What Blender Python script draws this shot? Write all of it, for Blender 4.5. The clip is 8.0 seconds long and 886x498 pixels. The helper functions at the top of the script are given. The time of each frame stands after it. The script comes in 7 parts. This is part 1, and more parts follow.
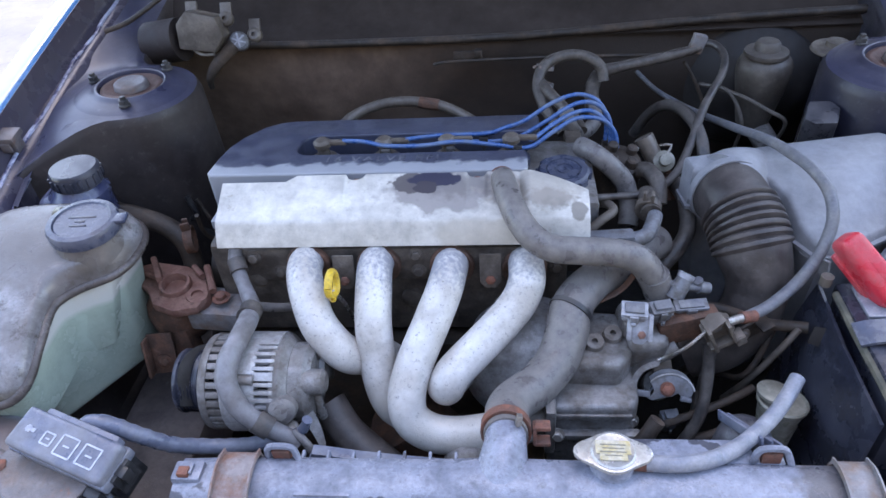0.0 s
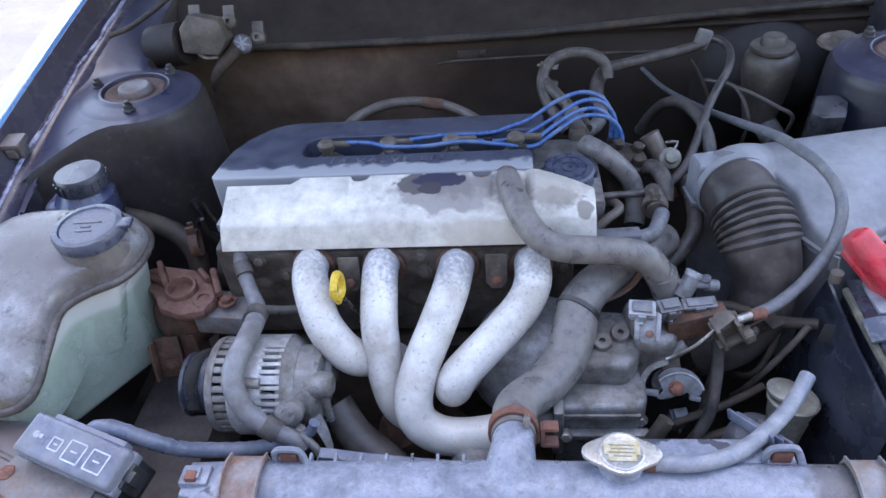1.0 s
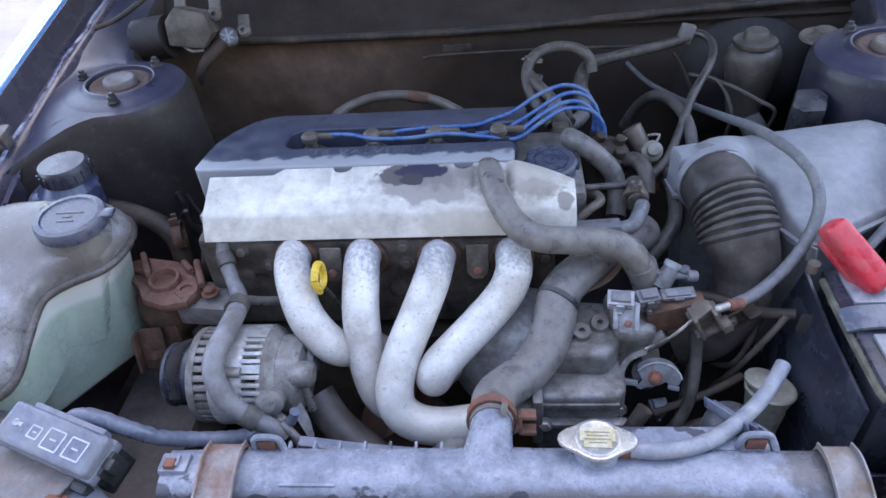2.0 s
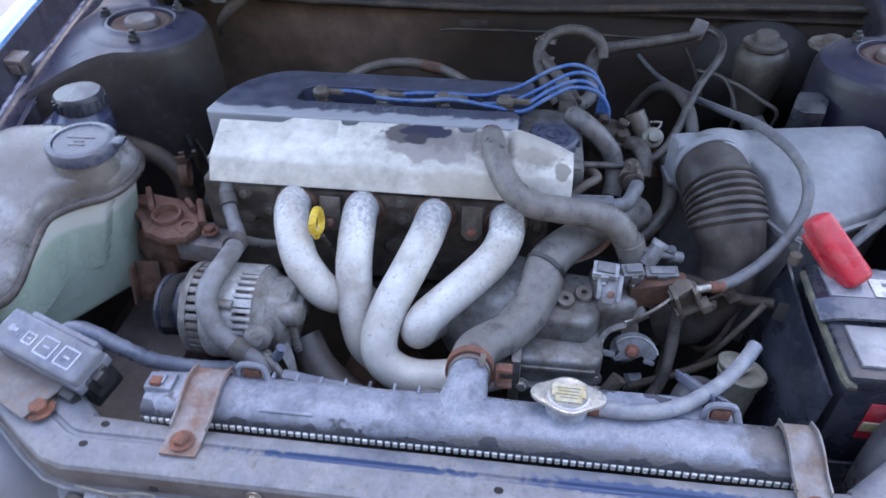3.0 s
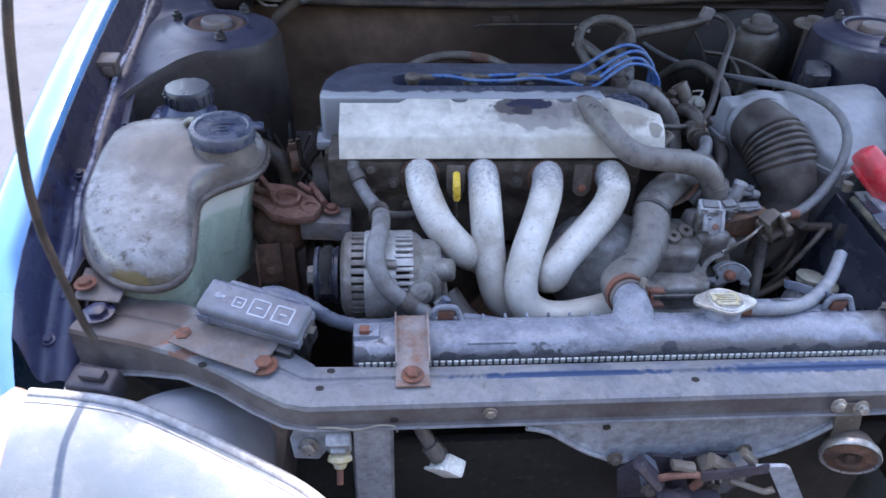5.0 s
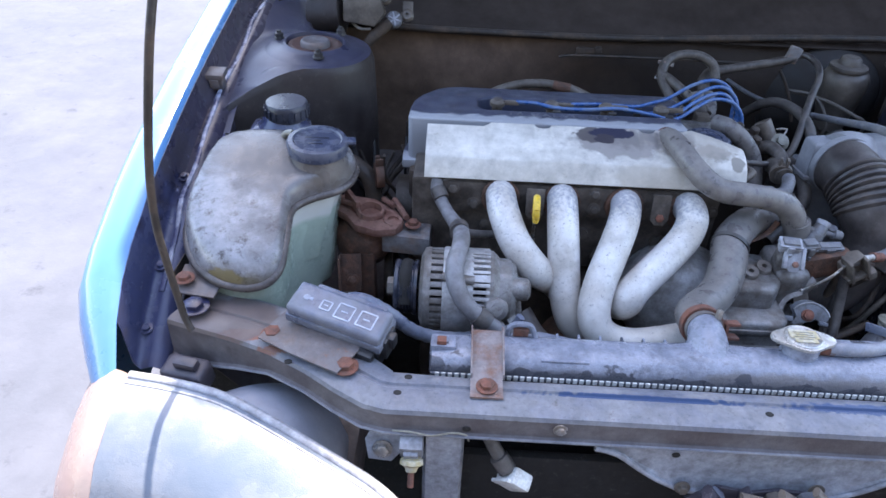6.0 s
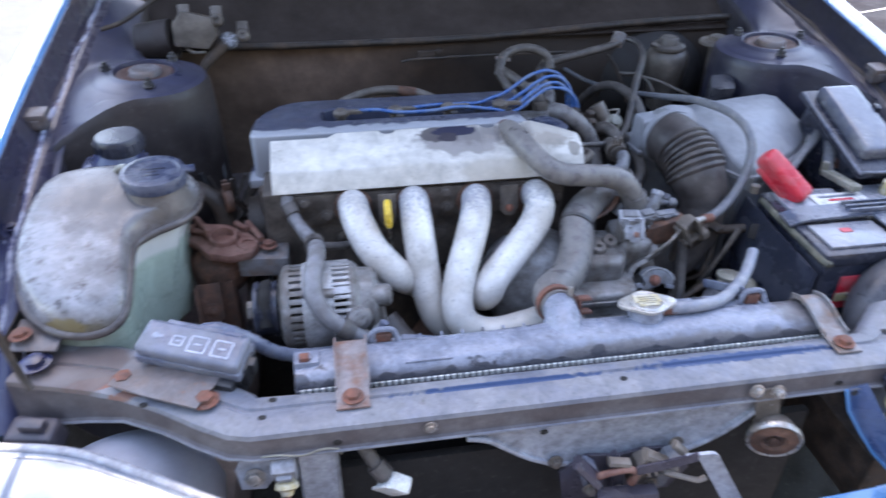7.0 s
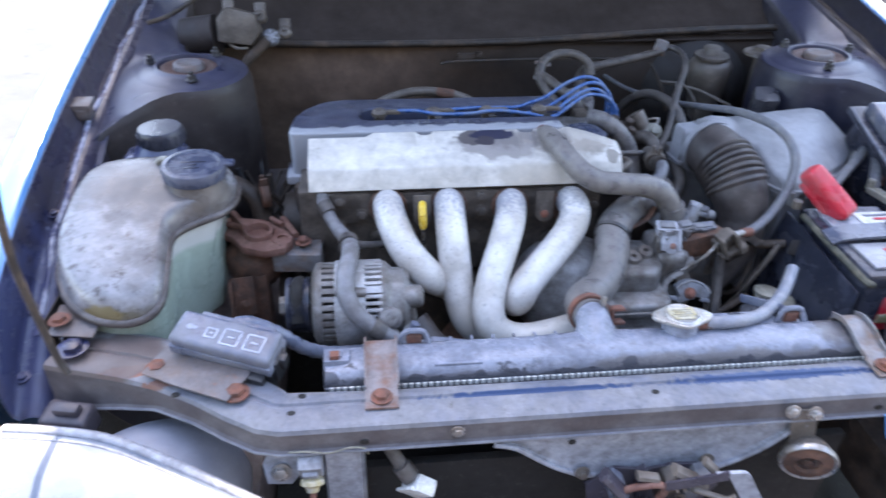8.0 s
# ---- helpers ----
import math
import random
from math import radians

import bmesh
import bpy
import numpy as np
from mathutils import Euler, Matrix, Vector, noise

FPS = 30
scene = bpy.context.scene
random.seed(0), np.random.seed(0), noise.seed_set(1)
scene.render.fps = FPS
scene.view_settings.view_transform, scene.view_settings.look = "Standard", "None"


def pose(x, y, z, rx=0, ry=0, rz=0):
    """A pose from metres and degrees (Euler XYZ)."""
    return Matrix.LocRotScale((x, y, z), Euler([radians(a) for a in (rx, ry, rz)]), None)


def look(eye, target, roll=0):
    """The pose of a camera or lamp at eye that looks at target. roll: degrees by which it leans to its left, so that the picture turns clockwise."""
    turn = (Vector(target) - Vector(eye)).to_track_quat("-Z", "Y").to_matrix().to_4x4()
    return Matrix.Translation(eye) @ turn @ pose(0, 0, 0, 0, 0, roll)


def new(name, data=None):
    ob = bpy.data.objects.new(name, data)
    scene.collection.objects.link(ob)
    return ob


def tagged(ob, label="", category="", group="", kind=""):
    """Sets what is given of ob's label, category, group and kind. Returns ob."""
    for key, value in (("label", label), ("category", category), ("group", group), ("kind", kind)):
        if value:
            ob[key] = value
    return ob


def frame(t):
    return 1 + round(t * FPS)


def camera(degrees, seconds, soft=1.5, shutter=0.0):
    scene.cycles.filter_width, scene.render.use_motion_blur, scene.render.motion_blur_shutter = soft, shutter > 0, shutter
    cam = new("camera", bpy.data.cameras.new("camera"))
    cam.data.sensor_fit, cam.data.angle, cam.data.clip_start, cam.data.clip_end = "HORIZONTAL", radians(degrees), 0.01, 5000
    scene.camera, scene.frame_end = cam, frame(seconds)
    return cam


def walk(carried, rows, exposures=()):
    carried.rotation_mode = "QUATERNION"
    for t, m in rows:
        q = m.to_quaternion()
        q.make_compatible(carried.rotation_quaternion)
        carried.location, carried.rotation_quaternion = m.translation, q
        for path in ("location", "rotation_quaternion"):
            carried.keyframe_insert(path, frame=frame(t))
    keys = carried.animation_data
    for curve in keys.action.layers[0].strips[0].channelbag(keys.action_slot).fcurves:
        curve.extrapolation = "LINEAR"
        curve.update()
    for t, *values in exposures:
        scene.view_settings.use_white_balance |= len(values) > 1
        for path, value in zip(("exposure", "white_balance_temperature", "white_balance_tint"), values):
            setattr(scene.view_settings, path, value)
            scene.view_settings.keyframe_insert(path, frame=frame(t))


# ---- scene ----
cam = camera(64.9, 8.0, soft=1.55, shutter=0.4)
PATH = [
    (0, (0.065, -0.28, 1.337), (-0.12, 1.264, 0.079), -5.0),
    (0.5, (0.065, -0.277, 1.339), (-0.133, 1.267, 0.084), -5.7),
    (1, (0.067, -0.276, 1.336), (-0.139, 1.265, 0.078), -6.2),
    (1.2, (0.072, -0.276, 1.332), (-0.145, 1.264, 0.075), -6.2),
    (2.3, (0.087, -0.29, 1.327), (-0.075, 1.25, 0.061), -4.8),
    (2.5, (0.09, -0.295, 1.323), (-0.052, 1.243, 0.053), -3.3),
    (3, (0.094, -0.331, 1.31), (-0.098, 1.201, 0.038), -0.2),
    (3.5, (0.085, -0.358, 1.293), (-0.208, 1.16, 0.024), -0.6),
    (3.8, (0.014, -0.389, 1.294), (-0.243, 1.155, 0.050), -1.2),
    (4, (-0.063, -0.408, 1.302), (-0.3, 1.162, 0.086), -5.8),
    (4.2, (-0.169, -0.434, 1.289), (-0.304, 1.185, 0.123), -6.2),
    (4.5, (-0.224, -0.453, 1.287), (-0.153, 1.136, 0.074), -0.8),
    (4.7, (-0.221, -0.462, 1.29), (-0.053, 1.12, 0.077), 2.1),
    (5.8, (-0.234, -0.496, 1.304), (-0.261, 1.127, 0.134), 2.4),
    (6, (-0.248, -0.503, 1.304), (-0.281, 1.13, 0.149), 2.3),
    (6.5, (-0.25, -0.516, 1.307), (-0.275, 1.127, 0.168), 0.5),
    (6.8, (-0.212, -0.512, 1.316), (-0.081, 1.122, 0.171), -0.3),
    (7, (-0.195, -0.51, 1.303), (0.069, 1.122, 0.177), 0.4),
    (7.2, (-0.176, -0.508, 1.309), (0.158, 1.106, 0.176), 0.7),
    (7.5, (-0.177, -0.512, 1.307), (0.191, 1.1, 0.183), 2.0),
    (8, (-0.202, -0.506, 1.303), (-0.017, 1.139, 0.18), 1.2),
]
walk(cam, [(t, look(eye, target, roll)) for t, eye, target, roll in PATH],
     exposures=[(0.0, 2.88, 7640, 15), (2.5, 2.82, 7620, 15), (3.5, 2.68, 7430, 14), (4.3, 2.54, 7150, 14), (6.0, 2.72, 7200, 13), (7.0, 2.93, 7440, 14), (8.0, 3.01, 7490, 14)])


# ---- light ----
SUN_EL, SUN_AZ = 60.0, 0.0        # degrees up; degrees from straight behind the car towards its passenger side
sun_way = Vector((-math.sin(radians(SUN_AZ)) * math.cos(radians(SUN_EL)), math.cos(radians(SUN_AZ)) * math.cos(radians(SUN_EL)), math.sin(radians(SUN_EL))))
world = bpy.data.worlds.new("sky")
scene.world = world
world.use_nodes = True
wn = world.node_tree
sky = wn.nodes.new("ShaderNodeTexSky")
sky.sky_type, sky.sun_disc = "NISHITA", False
sky.sun_elevation, sky.sun_rotation = radians(SUN_EL), math.atan2(sun_way.x, sun_way.y)
wn.links.new(sky.outputs["Color"], wn.nodes["Background"].inputs["Color"])
wn.nodes["Background"].inputs["Strength"].default_value = 0.15
sun = bpy.data.lights.new("sun", "SUN")
sun.energy, sun.angle, sun.color = 3.2, radians(0.8), (1.0, 0.94, 0.86)
new("sun", sun).matrix_world = look(sun_way * 20, (0, 0, 0))


# ---- materials ----
def grimy(name, base, dirt, rough=0.6, metal=0.0, amount=0.5, size=0.05, bump=0.15, fine=0.0015, edge=0.10, spread=0.28, coat=0.0, third=None, third_amount=0.35, third_size=0.02, speck=0.28):
    """A surface of one colour with patches of dirt, fine grain, and at will a third colour in spots."""
    m = bpy.data.materials.new(name)
    m.use_nodes = True
    n, l = m.node_tree.nodes, m.node_tree.links
    b = n["Principled BSDF"]
    co = n.new("ShaderNodeTexCoord").outputs["Object"]

    def noise_node(length, detail=6.0, r=0.6):
        t = n.new("ShaderNodeTexNoise")
        t.inputs["Scale"].default_value, t.inputs["Detail"].default_value, t.inputs["Roughness"].default_value = 1.0 / length, detail, r
        l.new(co, t.inputs["Vector"])
        return t.outputs["Fac"]

    def step(fac, middle, width):
        t = n.new("ShaderNodeMapRange")
        t.inputs["From Min"].default_value, t.inputs["From Max"].default_value = middle - width, middle + width
        l.new(fac, t.inputs["Value"])
        return t.outputs["Result"]

    def mix(fac, a, c):
        t = n.new("ShaderNodeMix")
        t.data_type = "RGBA"
        if fac is not None:
            l.new(fac, t.inputs[0])
        for value, slot in ((a, 6), (c, 7)):
            if isinstance(value, tuple):
                t.inputs[slot].default_value = (*value, 1.0)
            else:
                l.new(value, t.inputs[slot])
        return t.outputs[2]

    big, small = noise_node(size), noise_node(fine, 3.0)
    patch = step(big, 1.0 - (0.3 + 0.4 * amount), edge)
    colour = mix(patch, base, dirt)
    if third:
        colour = mix(step(noise_node(third_size, 8.0, 0.7), 0.75 - 0.3 * third_amount, 0.06), colour, third)
    vary = n.new("ShaderNodeMix")
    vary.data_type, vary.blend_type = "RGBA", "MULTIPLY"
    vary.inputs[0].default_value = 1.0
    l.new(colour, vary.inputs[6])
    tone = n.new("ShaderNodeMapRange")
    tone.inputs["To Min"].default_value, tone.inputs["To Max"].default_value = 1.0 - spread, 1.0 + spread
    l.new(noise_node(size * 0.16, 5.0), tone.inputs["Value"])
    l.new(tone.outputs["Result"], vary.inputs[7])
    fade = n.new("ShaderNodeMix")
    fade.data_type, fade.blend_type = "RGBA", "MULTIPLY"
    fade.inputs[0].default_value = 1.0
    l.new(vary.outputs[2], fade.inputs[6])
    slow = n.new("ShaderNodeMapRange")
    slow.inputs["From Min"].default_value, slow.inputs["From Max"].default_value = 0.3, 0.7
    slow.inputs["To Min"].default_value, slow.inputs["To Max"].default_value = 1.0 - spread * 0.7, 1.0 + spread * 0.7
    l.new(noise_node(size * 0.55, 7.0, 0.65), slow.inputs["Value"])
    l.new(slow.outputs["Result"], fade.inputs[7])
    worn = fade.outputs[2]
    if speck:
        dark = n.new("ShaderNodeMix")
        dark.data_type, dark.blend_type = "RGBA", "MULTIPLY"
        dark.inputs[7].default_value = (0.42, 0.40, 0.39, 1.0)
        strength = n.new("ShaderNodeMath")
        strength.operation = "MULTIPLY"
        strength.inputs[1].default_value = speck
        l.new(step(noise_node(0.006, 8.0, 0.72), 0.60, 0.05), strength.inputs[0])
        l.new(strength.outputs[0], dark.inputs[0])
        l.new(worn, dark.inputs[6])
        light = n.new("ShaderNodeMix")
        light.data_type, light.blend_type = "RGBA", "SCREEN"
        light.inputs[7].default_value = (0.10, 0.095, 0.09, 1.0)
        strength = n.new("ShaderNodeMath")
        strength.operation = "MULTIPLY"
        strength.inputs[1].default_value = speck
        l.new(step(noise_node(0.011, 9.0, 0.75), 0.62, 0.06), strength.inputs[0])
        l.new(strength.outputs[0], light.inputs[0])
        l.new(dark.outputs[2], light.inputs[6])
        worn = light.outputs[2]
    l.new(worn, b.inputs["Base Color"])
    ro = n.new("ShaderNodeMapRange")
    ro.inputs["To Min"].default_value, ro.inputs["To Max"].default_value = max(0.05, rough - 0.15), min(1.0, rough + 0.2)
    l.new(patch, ro.inputs["Value"])
    l.new(ro.outputs["Result"], b.inputs["Roughness"])
    b.inputs["Metallic"].default_value = metal
    b.inputs["Coat Weight"].default_value = coat
    if bump:
        bp = n.new("ShaderNodeBump")
        bp.inputs["Strength"].default_value, bp.inputs["Distance"].default_value = min(1.0, bump * 1.3), 0.0013
        both = n.new("ShaderNodeMath")
        both.operation = "MULTIPLY_ADD"
        both.inputs[1].default_value = 1.6
        l.new(noise_node(0.012, 4.0), both.inputs[0])
        l.new(small, both.inputs[2])
        l.new(both.outputs[0], bp.inputs["Height"])
        l.new(bp.outputs["Normal"], b.inputs["Normal"])
    return m


def coordinate_mix(m, axis, low, high, colour, ragged=0.02, noise_length=0.03):
    """Turns material m into the given colour past a ragged border along one axis."""
    n, l = m.node_tree.nodes, m.node_tree.links
    b = n["Principled BSDF"]
    old = b.inputs["Base Color"].links[0].from_socket
    co = n.new("ShaderNodeTexCoord").outputs["Object"]
    t = n.new("ShaderNodeTexNoise")
    t.inputs["Scale"].default_value, t.inputs["Detail"].default_value = 1.0 / noise_length, 6.0
    l.new(co, t.inputs["Vector"])
    sep = n.new("ShaderNodeSeparateXYZ")
    l.new(co, sep.inputs["Vector"])
    add = n.new("ShaderNodeMath")
    add.operation = "MULTIPLY_ADD"
    l.new(t.outputs["Fac"], add.inputs[0])
    add.inputs[1].default_value = ragged
    l.new(sep.outputs[axis], add.inputs[2])
    r = n.new("ShaderNodeMapRange")
    r.inputs["From Min"].default_value, r.inputs["From Max"].default_value = low + ragged / 2, high + ragged / 2
    l.new(add.outputs[0], r.inputs["Value"])
    x = n.new("ShaderNodeMix")
    x.data_type = "RGBA"
    l.new(r.outputs["Result"], x.inputs[0])
    l.new(old, x.inputs[6])
    x.inputs[7].default_value = (*colour, 1.0)
    l.new(x.outputs[2], b.inputs["Base Color"])
    return m


def spot(m, centre, radius, colour, ragged=0.5, strength=1.0, noise_length=0.03, soft=0.08):
    """Lays a ragged stain of a colour over material m, round a centre; radius is in metres for each axis."""
    n, l = m.node_tree.nodes, m.node_tree.links
    b = n["Principled BSDF"]
    old = b.inputs["Base Color"].links[0].from_socket
    co = n.new("ShaderNodeTexCoord").outputs["Object"]
    sub = n.new("ShaderNodeVectorMath")
    sub.operation = "SUBTRACT"
    l.new(co, sub.inputs[0])
    sub.inputs[1].default_value = centre
    div = n.new("ShaderNodeVectorMath")
    div.operation = "DIVIDE"
    l.new(sub.outputs[0], div.inputs[0])
    div.inputs[1].default_value = radius
    ln = n.new("ShaderNodeVectorMath")
    ln.operation = "LENGTH"
    l.new(div.outputs[0], ln.inputs[0])
    t = n.new("ShaderNodeTexNoise")
    t.inputs["Scale"].default_value, t.inputs["Detail"].default_value = 1.0 / noise_length, 7.0
    l.new(co, t.inputs["Vector"])
    add = n.new("ShaderNodeMath")
    add.operation = "MULTIPLY_ADD"
    l.new(t.outputs["Fac"], add.inputs[0])
    add.inputs[1].default_value = ragged
    l.new(ln.outputs["Value"], add.inputs[2])
    r = n.new("ShaderNodeMapRange")
    r.inputs["From Min"].default_value, r.inputs["From Max"].default_value = 1.0 + soft + ragged / 2, 1.0 - soft + ragged / 2
    r.inputs["To Max"].default_value = strength
    l.new(add.outputs[0], r.inputs["Value"])
    x = n.new("ShaderNodeMix")
    x.data_type = "RGBA"
    l.new(r.outputs["Result"], x.inputs[0])
    l.new(old, x.inputs[6])
    x.inputs[7].default_value = (*colour, 1.0)
    l.new(x.outputs[2], b.inputs["Base Color"])
    return m


M = {
    "black": grimy("black_plastic", (0.025, 0.025, 0.028), (0.075, 0.07, 0.068), 0.5, amount=0.45, size=0.06, fine=0.0012),
    "soot": grimy("oily_dark_metal", (0.026, 0.019, 0.015), (0.078, 0.054, 0.040), 0.7, amount=0.4, size=0.04, bump=0.4, fine=0.004),
    "greyplastic": grimy("grey_dusty_plastic", (0.225, 0.231, 0.255), (0.270, 0.270, 0.282), 0.5, amount=0.5, size=0.09, speck=0.12),
    "fuse": grimy("blue_grey_plastic", (0.105, 0.12, 0.17), (0.165, 0.173, 0.205), 0.42, amount=0.45, size=0.05),
    "rubber": grimy("dusty_rubber_hose", (0.118, 0.108, 0.107), (0.178, 0.164, 0.156), 0.42, amount=0.5, size=0.018, spread=0.15, fine=0.001),
    "bellows": grimy("brown_black_rubber", (0.042, 0.035, 0.034), (0.084, 0.070, 0.065), 0.5, amount=0.5, size=0.05),
    "cable": grimy("cable_sheath", (0.045, 0.040, 0.040), (0.098, 0.084, 0.076), 0.45, amount=0.5, size=0.025),
    "alu": grimy("dusty_cast_aluminium", (0.225, 0.217, 0.216), (0.135, 0.118, 0.106), 0.45, metal=0.25, amount=0.5, size=0.03, bump=0.4, fine=0.002, third=(0.062, 0.050, 0.042), third_amount=0.36, third_size=0.016, speck=0.4),
    "alubright": grimy("light_cast_aluminium", (0.42, 0.418, 0.432), (0.28, 0.268, 0.262), 0.5, metal=0.25, amount=0.45, size=0.025, bump=0.3),
    "pipe": grimy("pale_coated_pipe", (0.62, 0.60, 0.585), (0.46, 0.43, 0.40), 0.5, metal=0.1, amount=0.4, size=0.05, bump=0.25, spread=0.12, third=(0.165, 0.16, 0.17), third_amount=0.37, third_size=0.0042, speck=0.2),
    "shield": grimy("stained_pale_shield", (0.575, 0.552, 0.512), (0.475, 0.45, 0.412), 0.5, metal=0.15, amount=0.4, size=0.08, bump=0.15, third=(0.33, 0.29, 0.24), third_amount=0.22, third_size=0.03, speck=0.22),
    "cover": grimy("faded_cover_paint", (0.042, 0.048, 0.080), (0.058, 0.064, 0.094), 0.5, amount=0.4, size=0.05, bump=0.12, spread=0.16),
    "rust": grimy("rusty_steel", (0.200, 0.072, 0.045), (0.135, 0.070, 0.055), 0.85, amount=0.5, size=0.012, bump=0.5, fine=0.002, third=(0.25, 0.19, 0.17), third_amount=0.15),
    "mountrust": grimy("brown_rusted_casting", (0.145, 0.060, 0.044), (0.205, 0.110, 0.086), 0.7, amount=0.5, size=0.02, bump=0.5, fine=0.003, third=(0.07, 0.04, 0.032), third_amount=0.35),
    "tankseam": grimy("grimy_tank_seam", (0.10, 0.085, 0.082), (0.055, 0.044, 0.042), 0.35, amount=0.45, size=0.03),
    "darkrust": grimy("dark_rusty_casting", (0.075, 0.04, 0.028), (0.15, 0.075, 0.05), 0.85, amount=0.45, size=0.02, bump=0.5, fine=0.003),
    "bracket": grimy("worn_grey_bracket", (0.20, 0.195, 0.205), (0.21, 0.15, 0.12), 0.6, metal=0.2, amount=0.4, size=0.03, bump=0.3),
    "rustplate": grimy("rusty_strap_steel", (0.225, 0.195, 0.195), (0.20, 0.105, 0.075), 0.6, amount=0.36, size=0.026, bump=0.4, third=(0.13, 0.06, 0.04), third_amount=0.22, third_size=0.010),
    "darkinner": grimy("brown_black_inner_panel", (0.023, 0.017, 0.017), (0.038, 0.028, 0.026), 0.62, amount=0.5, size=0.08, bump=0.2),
    "bearing": grimy("dull_brown_bearing", (0.085, 0.036, 0.026), (0.092, 0.058, 0.048), 0.75, amount=0.45, size=0.02, bump=0.3),
    "inner": grimy("dusty_inner_body_paint", (0.050, 0.044, 0.058), (0.078, 0.067, 0.078), 0.42, amount=0.45, size=0.09, bump=0.12),
    "bead": grimy("chipped_seam_paint", (0.05, 0.055, 0.12), (0.33, 0.36, 0.46), 0.35, amount=0.45, size=0.026, edge=0.10, spread=0.3),
    "navy": grimy("navy_inner_fender_paint", (0.023, 0.022, 0.048), (0.050, 0.044, 0.060), 0.32, amount=0.4, size=0.05, third=(0.27, 0.30, 0.42), third_amount=0.26, third_size=0.016),
    "sky": grimy("light_blue_car_paint", (0.075, 0.215, 0.44), (0.095, 0.24, 0.45), 0.3, speck=0.0, metal=0.1, amount=0.35, size=0.2, bump=0.0, spread=0.05, coat=0.6),
    "support": grimy("worn_blue_grey_paint", (0.135, 0.144, 0.176), (0.190, 0.190, 0.206), 0.50, amount=0.5, size=0.05, bump=0.2, edge=0.08, third=(0.085, 0.066, 0.062), third_amount=0.22, third_size=0.025, speck=0.45),
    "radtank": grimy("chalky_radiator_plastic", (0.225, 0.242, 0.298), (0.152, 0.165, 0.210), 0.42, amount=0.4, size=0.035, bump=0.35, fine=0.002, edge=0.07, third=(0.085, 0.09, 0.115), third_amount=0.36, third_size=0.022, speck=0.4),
    "tank": grimy("yellowed_tank_plastic", (0.255, 0.254, 0.272), (0.146, 0.136, 0.140), 0.30, amount=0.45, size=0.05, spread=0.28, bump=0.16, coat=0.12, third=(0.070, 0.058, 0.054), third_amount=0.5, third_size=0.020, speck=0.5),
    "tankdark": grimy("green_tinted_tank", (0.37, 0.445, 0.375), (0.31, 0.375, 0.315), 0.22, amount=0.4, size=0.06, spread=0.08, speck=0.05),
    "firewall": grimy("brown_dusty_firewall", (0.108, 0.068, 0.048), (0.190, 0.126, 0.090), 0.9, amount=0.5, size=0.12, bump=0.3, fine=0.004, speck=0.1),
    "cowl": grimy("dark_grey_underhood", (0.038, 0.029, 0.025), (0.050, 0.039, 0.034), 0.9, amount=0.5, size=0.15, speck=0.0),
    "wire": grimy("blue_ignition_lead", (0.035, 0.105, 0.29), (0.10, 0.155, 0.27), 0.4, amount=0.35, size=0.02, spread=0.1, bump=0.0),
    "red": grimy("red_plastic", (0.55, 0.03, 0.05), (0.50, 0.10, 0.11), 0.4, amount=0.4, size=0.03, spread=0.1),
    "yellow": grimy("yellow_plastic", (0.66, 0.44, 0.03), (0.52, 0.34, 0.05), 0.45, amount=0.4, size=0.008),
    "capmetal": grimy("worn_bright_cap", (0.46, 0.45, 0.44), (0.36, 0.34, 0.31), 0.3, metal=0.4, amount=0.4, size=0.02),
    "caplabel": grimy("yellowed_cap_label", (0.42, 0.34, 0.17), (0.46, 0.42, 0.33), 0.6, amount=0.5, size=0.01),
    "steel": grimy("dull_steel", (0.38, 0.37, 0.36), (0.26, 0.22, 0.19), 0.4, metal=0.7, amount=0.45, size=0.02),
    "connector": grimy("pale_grey_connector", (0.15, 0.154, 0.172), (0.095, 0.088, 0.085), 0.5, amount=0.4, size=0.015),
    "whiteplug": grimy("white_plug_plastic", (0.66, 0.66, 0.64), (0.45, 0.43, 0.40), 0.5, amount=0.35, size=0.01),
    "battery": grimy("black_battery_case", (0.022, 0.025, 0.038), (0.048, 0.051, 0.07), 0.28, amount=0.4, size=0.06),
    "battop": grimy("dusty_battery_top", (0.18, 0.19, 0.235), (0.26, 0.26, 0.285), 0.2, amount=0.5, size=0.05, coat=0.2),
    "plate": grimy("brown_grey_plate_steel", (0.115, 0.105, 0.112), (0.150, 0.112, 0.098), 0.55, amount=0.45, size=0.04, bump=0.3, third=(0.23, 0.085, 0.05), third_amount=0.25, third_size=0.02),
    "railpaint": grimy("dusty_rail_paint", (0.100, 0.080, 0.078), (0.150, 0.122, 0.114), 0.6, amount=0.5, size=0.05, bump=0.3, third=(0.24, 0.23, 0.25), third_amount=0.14, third_size=0.02),
    "cup": grimy("yellowed_cup_plastic", (0.24, 0.228, 0.19), (0.17, 0.155, 0.125), 0.4, amount=0.4, size=0.03),
    "barface": grimy("dirty_shaded_paint", (0.082, 0.068, 0.070), (0.125, 0.112, 0.116), 0.6, amount=0.45, size=0.05, bump=0.2),
    "bluehose": grimy("pale_blue_grey_hose", (0.175, 0.190, 0.235), (0.235, 0.240, 0.268), 0.45, amount=0.5, size=0.02),
    "cablegrey": grimy("blue_grey_cable_sheath", (0.115, 0.120, 0.14), (0.16, 0.16, 0.168), 0.45, amount=0.5, size=0.02),
